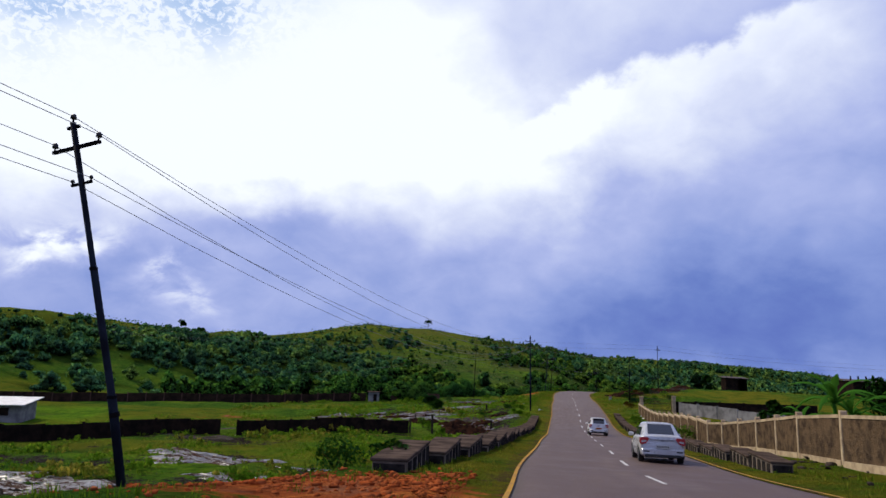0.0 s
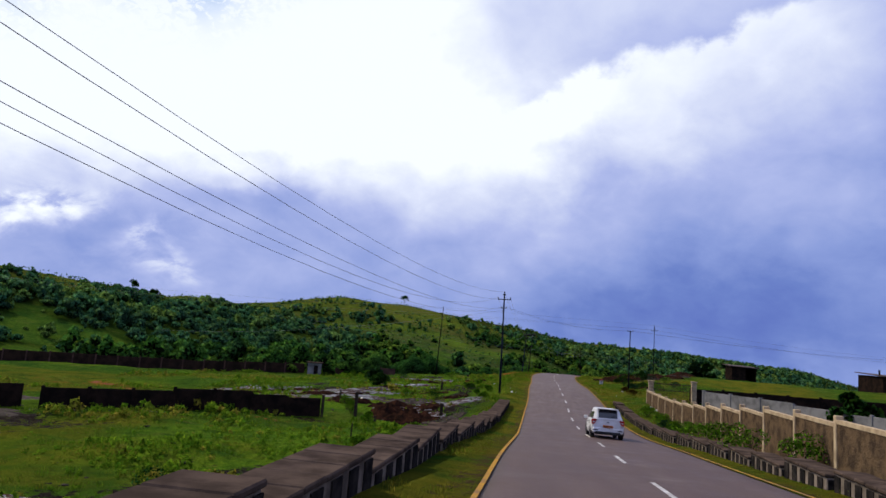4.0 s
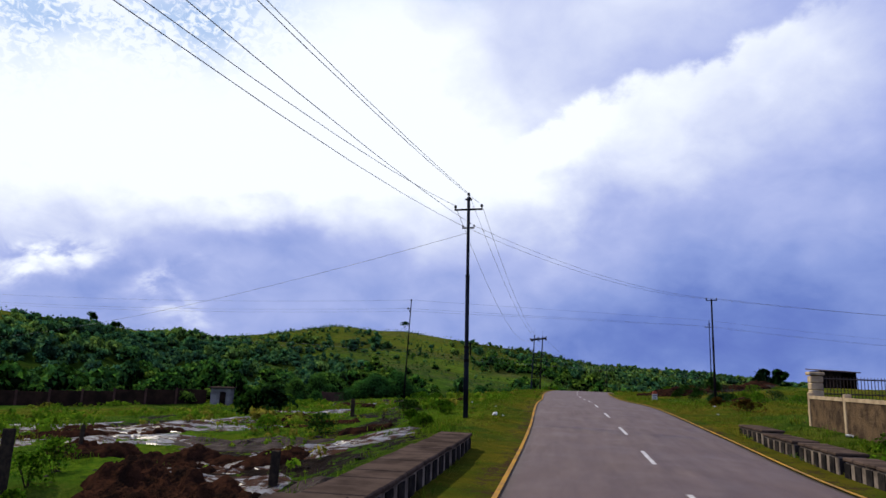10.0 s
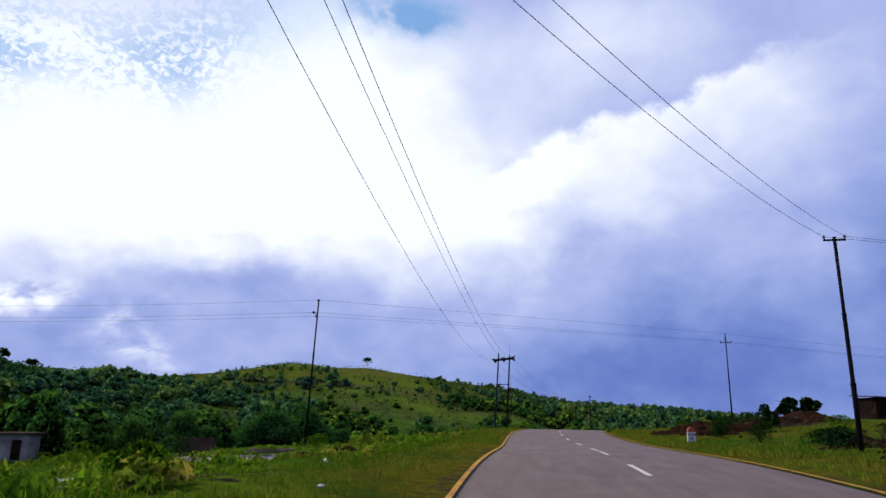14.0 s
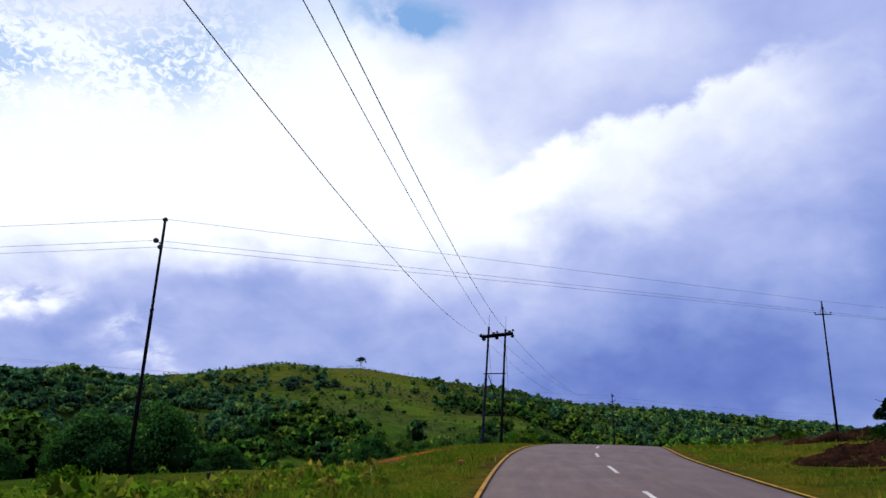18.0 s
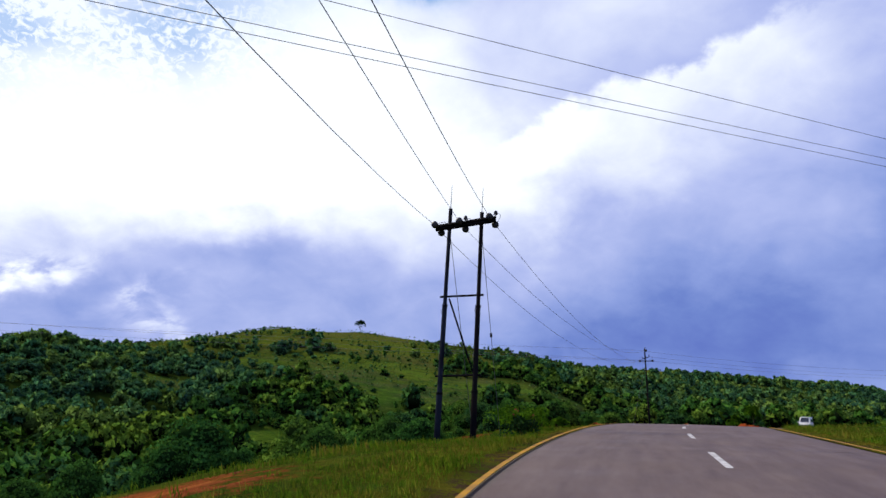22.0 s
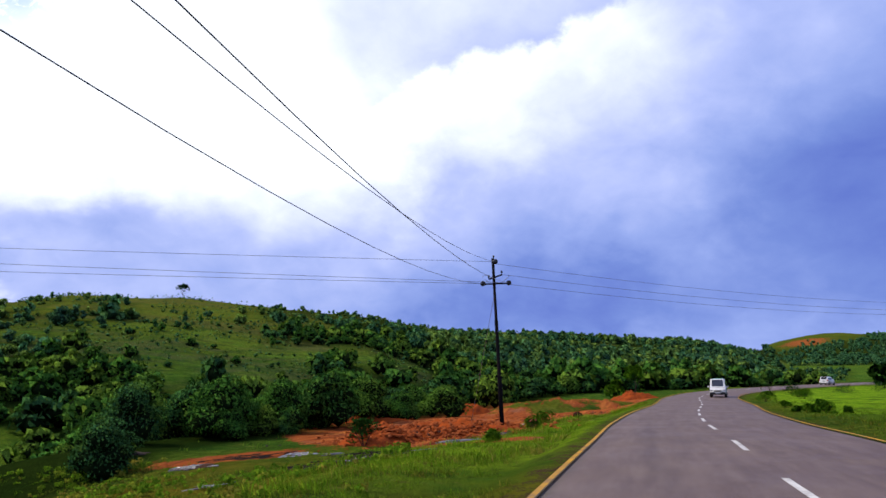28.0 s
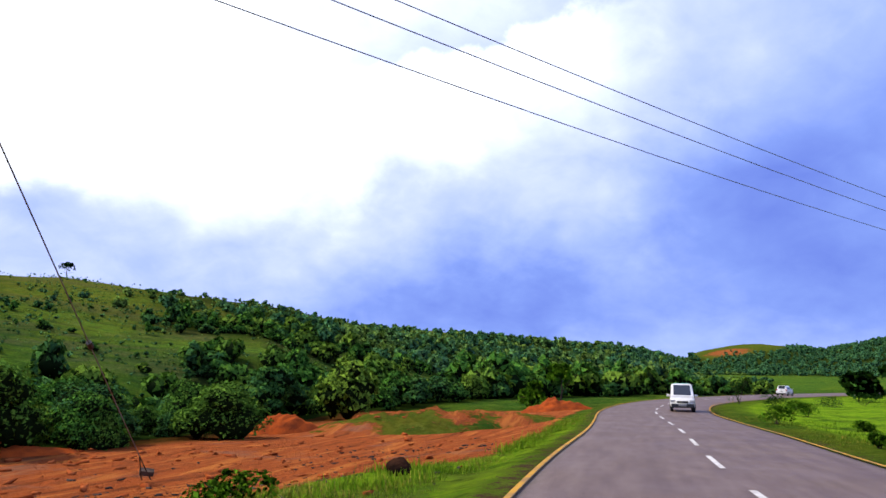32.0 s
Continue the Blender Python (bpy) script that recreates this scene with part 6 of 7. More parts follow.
def plant_many(name, label, category, mat, protos, places, scales, tints, seed):
    r = np.random.RandomState(seed)
    vs, fs, ts, ns, ins, n = [], [], [], [], [], 0
    for (x, y, z), s, ti in zip(places, scales, tints):
        pv, pf, pn, pi = protos[r.randint(len(protos))]
        a = r.rand() * 6.28
        c, sn = math.cos(a), math.sin(a)
        k = np.array([s * (0.85 + 0.3 * r.rand()), s * (0.85 + 0.3 * r.rand()), s * (0.8 + 0.45 * r.rand())])
        q = pv * k
        vs.append(np.stack([q[:, 0] * c - q[:, 1] * sn + x, q[:, 0] * sn + q[:, 1] * c + y, q[:, 2] + z], 1))
        ns.append(np.stack([pn[:, 0] * c - pn[:, 1] * sn, pn[:, 0] * sn + pn[:, 1] * c, pn[:, 2]], 1))
        fs.append(pf + n)
        ts.append(np.full(len(q), ti))
        ins.append(pi)
        n += len(q)
    loops, counts = faces_flat(np.concatenate(fs))
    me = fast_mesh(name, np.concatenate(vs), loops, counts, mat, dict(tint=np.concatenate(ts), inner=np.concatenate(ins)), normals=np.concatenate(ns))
    return tagged(new(name, me), label, category, kind="stuff")


def pick_places(n, box, seed, keep, floor=0.0):
    r = np.random.RandomState(seed)
    x, y = r.uniform(box[0], box[1], n), r.uniform(box[2], box[3], n)
    k = keep(x, y) > r.rand(n) * (1 - floor)
    return x[k], y[k]


PATH_Y = np.array([(0, 0), (0, 40), (0, 80), (-1, 110), (-4, 140), (-4, 155), (-3, 170), (-1, 180), (4, 195), (7, 208), (12, 225)])


def path_distance(x, y):
    return np.min(np.hypot(x[:, None] - PATH_Y[None, :, 0], y[:, None] - PATH_Y[None, :, 1]), axis=1)


def woods():
    # candidates over the whole wooded country, thinned by distance
    x, y = pick_places(130000, (-420, 420, 60, 1010), 21, wood_density)
    dist = path_distance(x, y)
    r = np.random.RandomState(4)
    az = np.degrees(np.arctan2(x, y - 100))
    seen = (az > -78) & (az < 42)
    keep = seen & (r.rand(len(x)) < np.interp(dist, [0, 120, 300, 600, 1000], [0.84, 0.52, 0.33, 0.20, 0.14]))
    x, y, dist = x[keep], y[keep], dist[keep]
    z = land(x, y)
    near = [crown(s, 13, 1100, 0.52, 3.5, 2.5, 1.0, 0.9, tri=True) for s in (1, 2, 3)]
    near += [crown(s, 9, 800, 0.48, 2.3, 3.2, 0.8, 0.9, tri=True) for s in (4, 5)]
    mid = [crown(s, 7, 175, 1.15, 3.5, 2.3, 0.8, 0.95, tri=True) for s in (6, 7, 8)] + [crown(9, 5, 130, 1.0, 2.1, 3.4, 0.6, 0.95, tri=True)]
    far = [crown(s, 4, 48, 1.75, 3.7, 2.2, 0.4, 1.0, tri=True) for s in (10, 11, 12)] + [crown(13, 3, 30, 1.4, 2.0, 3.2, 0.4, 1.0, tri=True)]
    tint = np.clip(0.42 + 1.0 * fractal(x, y, 34, 3, 77) + 0.34 * r.normal(size=len(x)), 0, 1)
    scale = (0.40 + 0.75 * r.rand(len(x)) ** 2.4) * np.interp(dist, [0, 7, 14, 25, 45, 90, 200, 500], [0.22, 0.28, 0.50, 0.72, 0.82, 0.96, 1.05, 1.12])
    hx, hy = x - HUB[0], y - HUB[1]
    crest = np.hypot(hx, hy) / np.interp(np.degrees(np.arctan2(hx, hy)), RIDGE[:, 0], RIDGE[:, 1])
    scale = scale * (1 - 0.55 * step(crest, 0.78, 0.93))
    scale = scale * np.interp(np.degrees(np.arctan2(x - 7, y - 208)), [17, 24, 28, 31], [1.0, 0.85, 0.72, 0.62])
    dens = wood_density(x, y)
    scale = np.where(dens < 0.3, scale * 0.62, scale)
    P = np.stack([x, y, z - 0.4], 1)
    close = [crown(s, 16, 4600, 0.22, 3.3, 2.4, 0.9, 0.84, tri=True) for s in (31, 32)]
    e = dist < 33
    a, b = (dist >= 33) & (dist < 64), (dist >= 62) & (dist < 230)
    c = dist >= 230
    e1, e2 = e & (y < 178), e & (y >= 178)
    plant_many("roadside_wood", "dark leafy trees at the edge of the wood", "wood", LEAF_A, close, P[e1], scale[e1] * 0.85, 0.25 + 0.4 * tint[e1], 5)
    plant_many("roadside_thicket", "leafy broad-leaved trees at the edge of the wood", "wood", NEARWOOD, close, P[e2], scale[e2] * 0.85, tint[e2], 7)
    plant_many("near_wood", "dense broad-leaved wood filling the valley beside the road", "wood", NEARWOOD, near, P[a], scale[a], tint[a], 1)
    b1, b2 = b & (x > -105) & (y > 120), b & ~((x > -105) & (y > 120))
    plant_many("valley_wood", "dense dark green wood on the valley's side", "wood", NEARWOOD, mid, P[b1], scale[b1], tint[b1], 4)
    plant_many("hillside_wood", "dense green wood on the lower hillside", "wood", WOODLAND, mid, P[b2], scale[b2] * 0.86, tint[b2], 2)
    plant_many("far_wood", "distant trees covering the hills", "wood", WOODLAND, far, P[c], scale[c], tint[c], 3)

    x, y = pick_places(6500, (380, 1000, 700, 1500), 33, wood_density)
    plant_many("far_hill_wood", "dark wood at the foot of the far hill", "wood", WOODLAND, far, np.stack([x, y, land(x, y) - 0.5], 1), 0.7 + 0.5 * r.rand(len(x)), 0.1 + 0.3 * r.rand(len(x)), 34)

    # low scrub over the open slopes
    x, y = r.uniform(-300, 60, 120000), r.uniform(200, 600, 120000)
    hx, hy = x - HUB[0], y - HUB[1]
    rr, az = np.hypot(hx, hy), np.degrees(np.arctan2(hx, hy))
    rel = rr / np.interp(az, RIDGE[:, 0], RIDGE[:, 1])
    patch = fractal(x, y, 22, 4, 19)
    k = (rel > 0.5) & (rel < 1.0) & (az > -60) & (az < 12) & (wood_density(x, y) < 0.6) & (patch + 0.3 * r.rand(len(x)) > 0.02 + 0.12 * rel)
    x, y = x[k][:5800], y[k][:5800]
    scrub = [crown(s, 1, 13, 0.55, 1.3, 0.7, 0.0, 0.9, tri=True) for s in (21, 22, 23)] + [crown(s, 1, 15, 0.5, 0.8, 1.7, 0.0, 0.9, tri=True) for s in (24, 25)]
    size = 0.15 + 0.75 * r.rand(len(x)) ** 2.6
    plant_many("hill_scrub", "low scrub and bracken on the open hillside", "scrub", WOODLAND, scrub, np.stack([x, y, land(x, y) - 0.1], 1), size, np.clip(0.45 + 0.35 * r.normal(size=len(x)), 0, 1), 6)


woods()


def tree(x, y, h, spread, seed, label, name="tree", mat=LEAF_A, leaves=1500, size=0.34, bare=0.35, clumps=9, sink=0.15):
    """A single tree: tapered trunk, limbs and a leafy crown."""
    r = random.Random(seed)
    z = land_at(x, y) - sink
    t = thing(name, label, "tree", at=Matrix.Translation((x, y, z)))
    top = Vector((r.uniform(-0.1, 0.1) * h, r.uniform(-0.1, 0.1) * h, h * 0.72))
    mid = top * 0.5 + Vector((r.uniform(-0.05, 0.05) * h, 0, 0))
    part("trunk", Shape().tube([(0, 0, -0.2), mid * 0.5, mid, top], [h * 0.026, h * 0.021, h * 0.016, h * 0.006], 8), BARK, t, smooth=True)
    for i in range(6):
        a = i * 1.05 + r.random()
        s = mid.lerp(top, r.uniform(-0.2, 0.8))
        e = s + Vector((math.cos(a) * spread * 0.75, math.sin(a) * spread * 0.75, h * r.uniform(0.1, 0.25)))
        part("limb", Shape().tube([s, s.lerp(e, 0.5) + Vector((0, 0, 0.05 * h)), e], [h * 0.011, h * 0.008, h * 0.003], 6), BARK, t, smooth=True)
    v, f, nn, _ = crown(seed, clumps, leaves, size, spread, h * (1 - bare) * 0.5, h * bare, core=0.0)
    loops, counts = faces_flat(f)
    ob = new("crown", fast_mesh("crown", v, loops, counts, mat, dict(tint=np.full(len(v), r.random() * 0.6)), normals=nn))
    ob.parent = t
    return t


tree(-133.1, 520.0, 6.6, 3.9, 8, "lone umbrella-shaped tree on the hilltop", leaves=500, size=0.8, bare=0.66, clumps=6, sink=0.5)
tree(-213, 311, 5.0, 2.4, 9, "small tree standing on the ridge line", leaves=300, size=1.0)
tree(-206, 318, 3.6, 2.0, 10, "small tree standing on the ridge line", leaves=300, size=1.0)
tree(28.7, 195, 5.8, 2.0, 11, "bushy dark green tree on the rise", leaves=2400, size=0.40, bare=0.03)
tree(31.6, 194, 5.0, 1.9, 12, "bushy dark green tree on the rise", leaves=2400, size=0.40, bare=0.02)
tree(24, 84, 3.4, 1.8, 14, "round dark tree inside the compound", leaves=1400, size=0.45, bare=0.1)
tree(38, 92, 6.0, 3.6, 15, "round dark tree behind the compound", leaves=1400, size=0.5, bare=0.1)
tree(46, 98, 6.5, 4.2, 16, "round dark tree behind the compound", leaves=1400, size=0.55, bare=0.1)
tree(41, 73, 6.0, 3.8, 17, "dark tree beside a low building", leaves=1400, size=0.55, bare=0.1)
tree(55, 112, 7.5, 4.6, 18, "dark tree behind the compound", leaves=1200, size=0.6, bare=0.1)
tree(62, 130, 7.5, 4.6, 19, "dark tree behind the compound", leaves=1200, size=0.6, bare=0.1)
tree(-21.5, 104, 1.9, 1.3, 20, "low dark tree growing among the rocks", leaves=1100, size=0.3, bare=0.2)
tree(-25, 113, 2.2, 1.7, 22, "low dark tree growing among the rocks", leaves=1200, size=0.34, bare=0.15)
tree(12.5, 143.5, 2.2, 0.9, 23, "small bushy tree on the rocky verge", leaves=600, size=0.22, bare=0.15)
tree(77, 291, 6.4, 4.2, 24, "broad green tree beyond the meadow", leaves=1500, size=0.8, bare=0.05)
tree(85, 289, 6.8, 4.6, 25, "broad green tree beyond the meadow", leaves=1500, size=0.8, bare=0.05)
tree(71.5, 294.5, 4.2, 3.0, 26, "broad green tree beyond the meadow", leaves=1500, size=0.8, bare=0.05)
tree(26.0, 278.6, 4.6, 1.7, 27, "slender yellow-green tree by the bend", mat=LEAF_B, leaves=900, size=0.4, bare=0.3)
tree(20.9, 269.6, 2.6, 1.5, 28, "bright green young tree by the bend", mat=LEAF_B, leaves=900, size=0.36, bare=0.1)


def banana_plant(x, y, h, n, seed, label):
    r = random.Random(seed)
    z = land_at(x, y)
    t = thing("banana_plant", label, "banana plant", "banana plants", at=Matrix.Translation((x, y, z)))
    part("stem", Shape().tube([(0, 0, -0.2), (0.05, 0, h * 0.3), (0, 0.03, h * 0.55)], [0.14, 0.12, 0.07], 9), BANANA, t, smooth=True)
    for i in range(n):
        a = 2.4 * i + r.random()
        lean = r.uniform(0.05, 0.85)
        L = h * r.uniform(0.50, 0.68)
        m = 13
        p, d = Vector((0, 0, h * 0.5)), Vector((math.cos(a) * math.sin(lean), math.sin(a) * math.sin(lean), math.cos(lean)))
        out = Vector((math.cos(a), math.sin(a), 0))
        wide = Vector((-math.sin(a), math.cos(a), 0))
        sh = Shape()
        v = []
        for k in range(m):
            u = k / (m - 1)
            w = 0.19 * h / 4.0 * math.sin(math.pi * min(1, u * 0.92 + 0.06)) ** 0.6
            jag = r.uniform(0.45, 1.0)
            v += [p - wide * w * jag + Vector((0, 0, -0.5 * w)), p, p + wide * w * r.uniform(0.45, 1.0) + Vector((0, 0, -0.5 * w))]
            d = (d + Vector((0, 0, -0.16)) + out * 0.05).normalized()
            p = p + d * L / (m - 1)
        f = [(3 * k + j, 3 * k + j + 1, 3 * k + 4 + j, 3 * k + 3 + j) for k in range(m - 1) for j in (0, 1)]
        part("leaf", sh.add(v, f), BANANA, t, smooth=True)
    return t


banana_plant(16.2, 36.5, 4.6, 13, 1, "banana plant with broad torn green leaves behind the wall")
banana_plant(17.6, 38.6, 3.6, 11, 2, "banana plant with broad green leaves behind the wall")
banana_plant(15.6, 40.2, 3.0, 7, 3, "small banana plant behind the wall")
banana_plant(18.8, 34.8, 4.2, 11, 4, "banana plant with broad green leaves behind the wall")


def bush(x, y, r0, h, seed, label, mat=LEAF_B, leaves=500, size=0.16):
    v, f, nn, _ = crown(seed, 6, leaves, size, r0, h * 0.5, 0.0, core=0.0)
    loops, counts = faces_flat(f)
    rr = random.Random(seed)
    ob = thing("shrub", label, "shrub", "shrubs", at=Matrix.Translation((x, y, land_at(x, y))))
    for i in range(5):
        a = i * 1.26 + rr.random()
        part("stem", Shape().tube([(0, 0, -0.1), (math.cos(a) * r0 * 0.3, math.sin(a) * r0 * 0.3, h * 0.45), (math.cos(a) * r0 * 0.6, math.sin(a) * r0 * 0.6, h * 0.8)], [0.02, 0.014, 0.006], 5), BARK, ob)
    c = new("leaves", fast_mesh("leaves", v, loops, counts, mat, dict(tint=np.full(len(v), rr.random() * 0.5)), normals=nn))
    c.parent = ob


SHRUBS = ((-9.6, 43, 1.3, 1.4, 1), (-8.3, 67, 0.9, 1.0, 0), (-8.8, 72.5, 0.7, 0.9, 0), (9.2, 62, 1.3, 1.3, 0), (9.4, 58.5, 1.2, 1.2, 0), (9.6, 54.5, 1.2, 1.4, 0), (8.9, 66, 0.9, 1.0, 0), (8.7, 70, 0.9, 0.9, 0), (8.6, 74, 0.8, 0.8, 1), (10.2, 50, 1.1, 1.2, 0), (8.3, 84, 1.0, 0.8, 0), (8.9, 79, 0.8, 0.7, 0),
          (-3.9, 209.6, 1.0, 1.1, 1), (-6.6, 167.6, 0.7, 0.7, 1), (4.6, 219.2, 0.7, 0.6, 0), (3.6, 215.5, 0.5, 0.45, 0), (21.6, 226.8, 0.4, 0.35, 0), (24, 224, 0.4, 0.4, 0), (26.5, 240, 0.8, 0.8, 0), (31.5, 240.5, 0.6, 0.5, 0), (40, 262, 1.6, 0.8, 1), (36, 252, 0.8, 0.9, 0),
          (11.5, 128, 0.9, 1.0, 1), (14, 133, 1.1, 0.9, 0), (10.4, 137, 0.8, 0.8, 1), (16, 140, 1.3, 1.1, 0), (9.6, 122, 0.7, 0.7, 1), (12, 118, 1.0, 0.7, 0), (17, 126, 1.2, 1.0, 0), (-9.4, 97.5, 0.8, 0.8, 1), (-7.0, 96.0, 0.6, 0.6, 0), (-12, 93, 0.9, 0.9, 1), (-15.5, 94.5, 1.0, 0.8, 0), (-18.5, 84.5, 0.9, 1.3, 0), (-17.2, 82, 0.8, 1.1, 0), (-14.6, 78.6, 0.8, 1.0, 0), (1.2, 207.5, 0.5, 0.4, 0), (-19, 137, 1.2, 1.0, 0), (-26, 131, 1.4, 1.2, 1), (-31, 128, 1.5, 1.4, 0))
for i, (x, y, r0, h, dark) in enumerate(SHRUBS):
    bush(x, y, r0, h, 100 + i, "dark leafy shrub among grass" if dark else "bright green leafy shrub among grass", LEAF_A if dark else LEAF_B, 800, 0.10)

# ---- grass ----


def tuft(seed, n, h, spread, w):
    r = np.random.RandomState(seed)
    v, f = [], []
    for i in range(n):
        a, b = r.rand() * 6.28, r.rand() * 6.28
        p = np.array([math.cos(a), math.sin(a), 0]) * spread * r.rand()
        d = np.array([math.cos(b), math.sin(b), 0])
        s = np.array([-math.sin(b), math.cos(b), 0]) * w
        hh = h * (0.5 + 0.7 * r.rand())
        m = p + d * hh * 0.18 + np.array([0, 0, hh * 0.6])
        t = p + d * hh * (0.3 + 0.5 * r.rand()) + np.array([0, 0, hh])
        k = len(v)
        v += [p - s, p + s, m + s * 0.7, m - s * 0.7, t]
        f += [(k, k + 1, k + 2, k + 3), (k + 3, k + 2, k + 4, k + 4)]
    v = np.array(v)
    up = np.tile([0.0, 0.0, 1.0], (len(v), 1)) + 0.25 * r.normal(size=(len(v), 3))
    return v, np.array(f), up / np.linalg.norm(up, axis=1)[:, None], np.zeros(len(v))


def grass():
    r = np.random.RandomState(9)
    n = 17000
    i = r.uniform(along(-2), along(250), n)
    side = np.where(r.rand(n) < 0.62, -1, 1)
    off = HALF + 0.42 + r.exponential(4.2, n)
    a = np.arange(len(CENTRE))
    c = [np.interp(i, a, CENTRE[:, k]) for k in range(2)]
    rr = [np.interp(i, a, RIGHT[:, k]) for k in range(2)]
    x, y = c[0] + side * off * rr[0], c[1] + side * off * rr[1]
    keep = (soil_mask(x, y) + 0.25 * r.normal(size=n) < 0.35) & (rock_mask(x, y) + 0.2 * r.normal(size=n) < 0.45) & (off < 42)
    patch = fractal(x, y, 5, 3, 55)
    keep &= ~((y > 194) & (y < 240) & (side < 0) & (off < 12))
    keep &= patch + 0.5 * r.rand(n) > 0.05
    x, y, off = x[keep], y[keep], off[keep]
    z = land(x, y)
    zr, d, _ = road_frame(x, y)
    bed = 1 - step(np.abs(d), HALF + 0.5, HALF + 1.7)
    z = z * (1 - bed) + (zr - 0.10) * bed
    scale = (0.55 + 0.8 * r.rand(len(x))) * np.interp(off, [4, 6, 20], [0.55, 1.0, 1.15])
    tint = np.clip((1 - step(off, 4.5, 8.0)) * 0.7 + 0.3 * r.normal(size=len(x)) + 0.25 * fractal(x, y, 9, 2, 3), 0, 1)
    protos = [tuft(s, 9, 0.17, 0.20, 0.008) for s in (1, 2, 3)] + [tuft(4, 11, 0.10, 0.24, 0.010)]
    P = np.stack([x, y, z - 0.02], 1)
    plant_many("verge_grass", "lush green grass on the verges and field", "grass", GRASS, protos, P, scale, tint, 8)

    # the thick strip between the bare earth and the road, and the low field
    for name, label, lo, hi, d0, d1, n, h, seed in (("rise_grass", "dry tussock grass and weeds on the rise", 84, 190, -4.4, -26, 8000, 0.20, 74), ("strip_grass", "thick bright green grass beside the red earth", 192, 246, 4.2, 12, 8200, 0.20, 71), ("tall_verge_grass", "tall green grass along the road's edge", 118, 196, 4.2, 9, 6500, 0.13, 73), ("field_grass", "tussocky grass over the low field", 24, 148, 6.5, 40, 9000, 0.22, 72)):
        i = r.uniform(along(lo), along(hi), n)
        off = d0 + (d1 - d0) * r.rand(n) ** 1.6
        c = [np.interp(i, a, CENTRE[:, k]) for k in range(2)]
        rr = [np.interp(i, a, RIGHT[:, k]) for k in range(2)]
        x, y = c[0] - off * rr[0], c[1] - off * rr[1]
        keep = (soil_mask(x, y) < 0.45) & (rock_mask(x, y) + 0.15 * r.normal(size=n) < 0.4) & (fractal(x, y, 2.2, 3, 8) + 0.4 * r.rand(n) > -0.02)
        x, y = x[keep], y[keep]
        tufts = [tuft(s, 13, h, 0.30, 0.009) for s in (seed, seed + 5, seed + 9)]
        tint = np.clip((0.5 if seed in (73, 74) else 0.3) + 0.9 * fractal(x, y, 2.6, 3, seed) + 0.3 * r.normal(size=len(x)), 0, 1)
        plant_many(name, label, "grass", MEADOW if name == "strip_grass" else GRASS, tufts, np.stack([x, y, land(x, y) - 0.03], 1), (0.45 + 0.6 * r.rand(len(x))) * np.clip(1.0 + 1.1 * fractal(x, y, 1.8, 2, seed + 1), 0.5, 1.8), tint, seed)

    # weeds and tussocks scattered over the rocky field and the slope before the red earth
    weeds = [crown(s, 2, 26, 0.15, 0.34, 0.22, 0.0, 0.0, tri=True) for s in (81, 82, 83)] + [tuft(s, 16, 0.34, 0.22, 0.011) for s in (84, 85)]
    for name, label, n, x0, wide, y0, y1, big, seed in (("field_weeds", "uneven weeds and grass tussocks in the rocky field", 26000, -7.5, 52, 20, 142, 1.0, 81), ("slope_weeds", "dry weeds and tussocks on the slope below the road", 5200, -2.0, 17, 188, 209, 0.55, 91)):
        x, y = x0 - wide * r.rand(n) ** 1.3, r.uniform(y0, y1, n)
        thick = fractal(x, y, 4.5, 4, seed)
        _, d, _ = road_frame(x, y)
        keep = (thick + 0.22 * r.normal(size=n) > 0.10) & (soil_mask(x, y) < 0.5) & (rock_mask(x, y) + 0.25 * r.normal(size=n) < 0.62) & (d < -HALF - 1.2)
        x, y, thick = x[keep], y[keep], thick[keep]
        size = (0.35 + 0.8 * r.rand(len(x)) ** 2) * np.clip(0.7 + 1.6 * thick, 0.5, 1.7) * big
        plant_many(name, label, "weeds", GRASS, weeds, np.stack([x, y, land(x, y) - 0.03], 1), size, np.clip(0.35 + 0.9 * fractal(x, y, 6, 3, 86) + 0.3 * r.normal(size=len(x)), 0, 1), seed + 6)


grass()

# ---- vehicles ----
CARPAINT_S = material("silver_car_paint", (0.55, 0.56, 0.58), 0.30, 0.25, other=(0.42, 0.41, 0.40), scale=1.2, grain=9, bump=0.0, object_space=True)
CARPAINT_W = material("white_car_paint", (0.74, 0.74, 0.73), 0.30, 0.0, other=(0.58, 0.56, 0.52), scale=1.2, grain=9, bump=0.0, object_space=True)
CARGLASS = material("dark_car_glass", (0.012, 0.016, 0.022), 0.12, 0.0, bump=0.0, spec=0.8)
TYRE = material("tyre_rubber", (0.016, 0.016, 0.016), 0.85, bump=0.1)
RIM = material("alloy_rim", (0.30, 0.30, 0.31), 0.35, 0.7, bump=0.0)
REDLAMP = material("red_lamp_plastic", (0.45, 0.012, 0.010), 0.25, bump=0.0)
CLEARLAMP = material("clear_lamp_plastic", (0.55, 0.55, 0.52), 0.15, 0.2, bump=0.0)
BLACKTRIM = material("black_plastic_trim", (0.018, 0.018, 0.018), 0.6, bump=0.1)
PLATE_W = material("pale_plate", (0.55, 0.54, 0.50), 0.5, bump=0.0)
PLATE_O = material("orange_plate", (0.60, 0.16, 0.02), 0.5, bump=0.0)
GREENROOF = material("teal_roof_paint", (0.05, 0.32, 0.24), 0.4, bump=0.0)


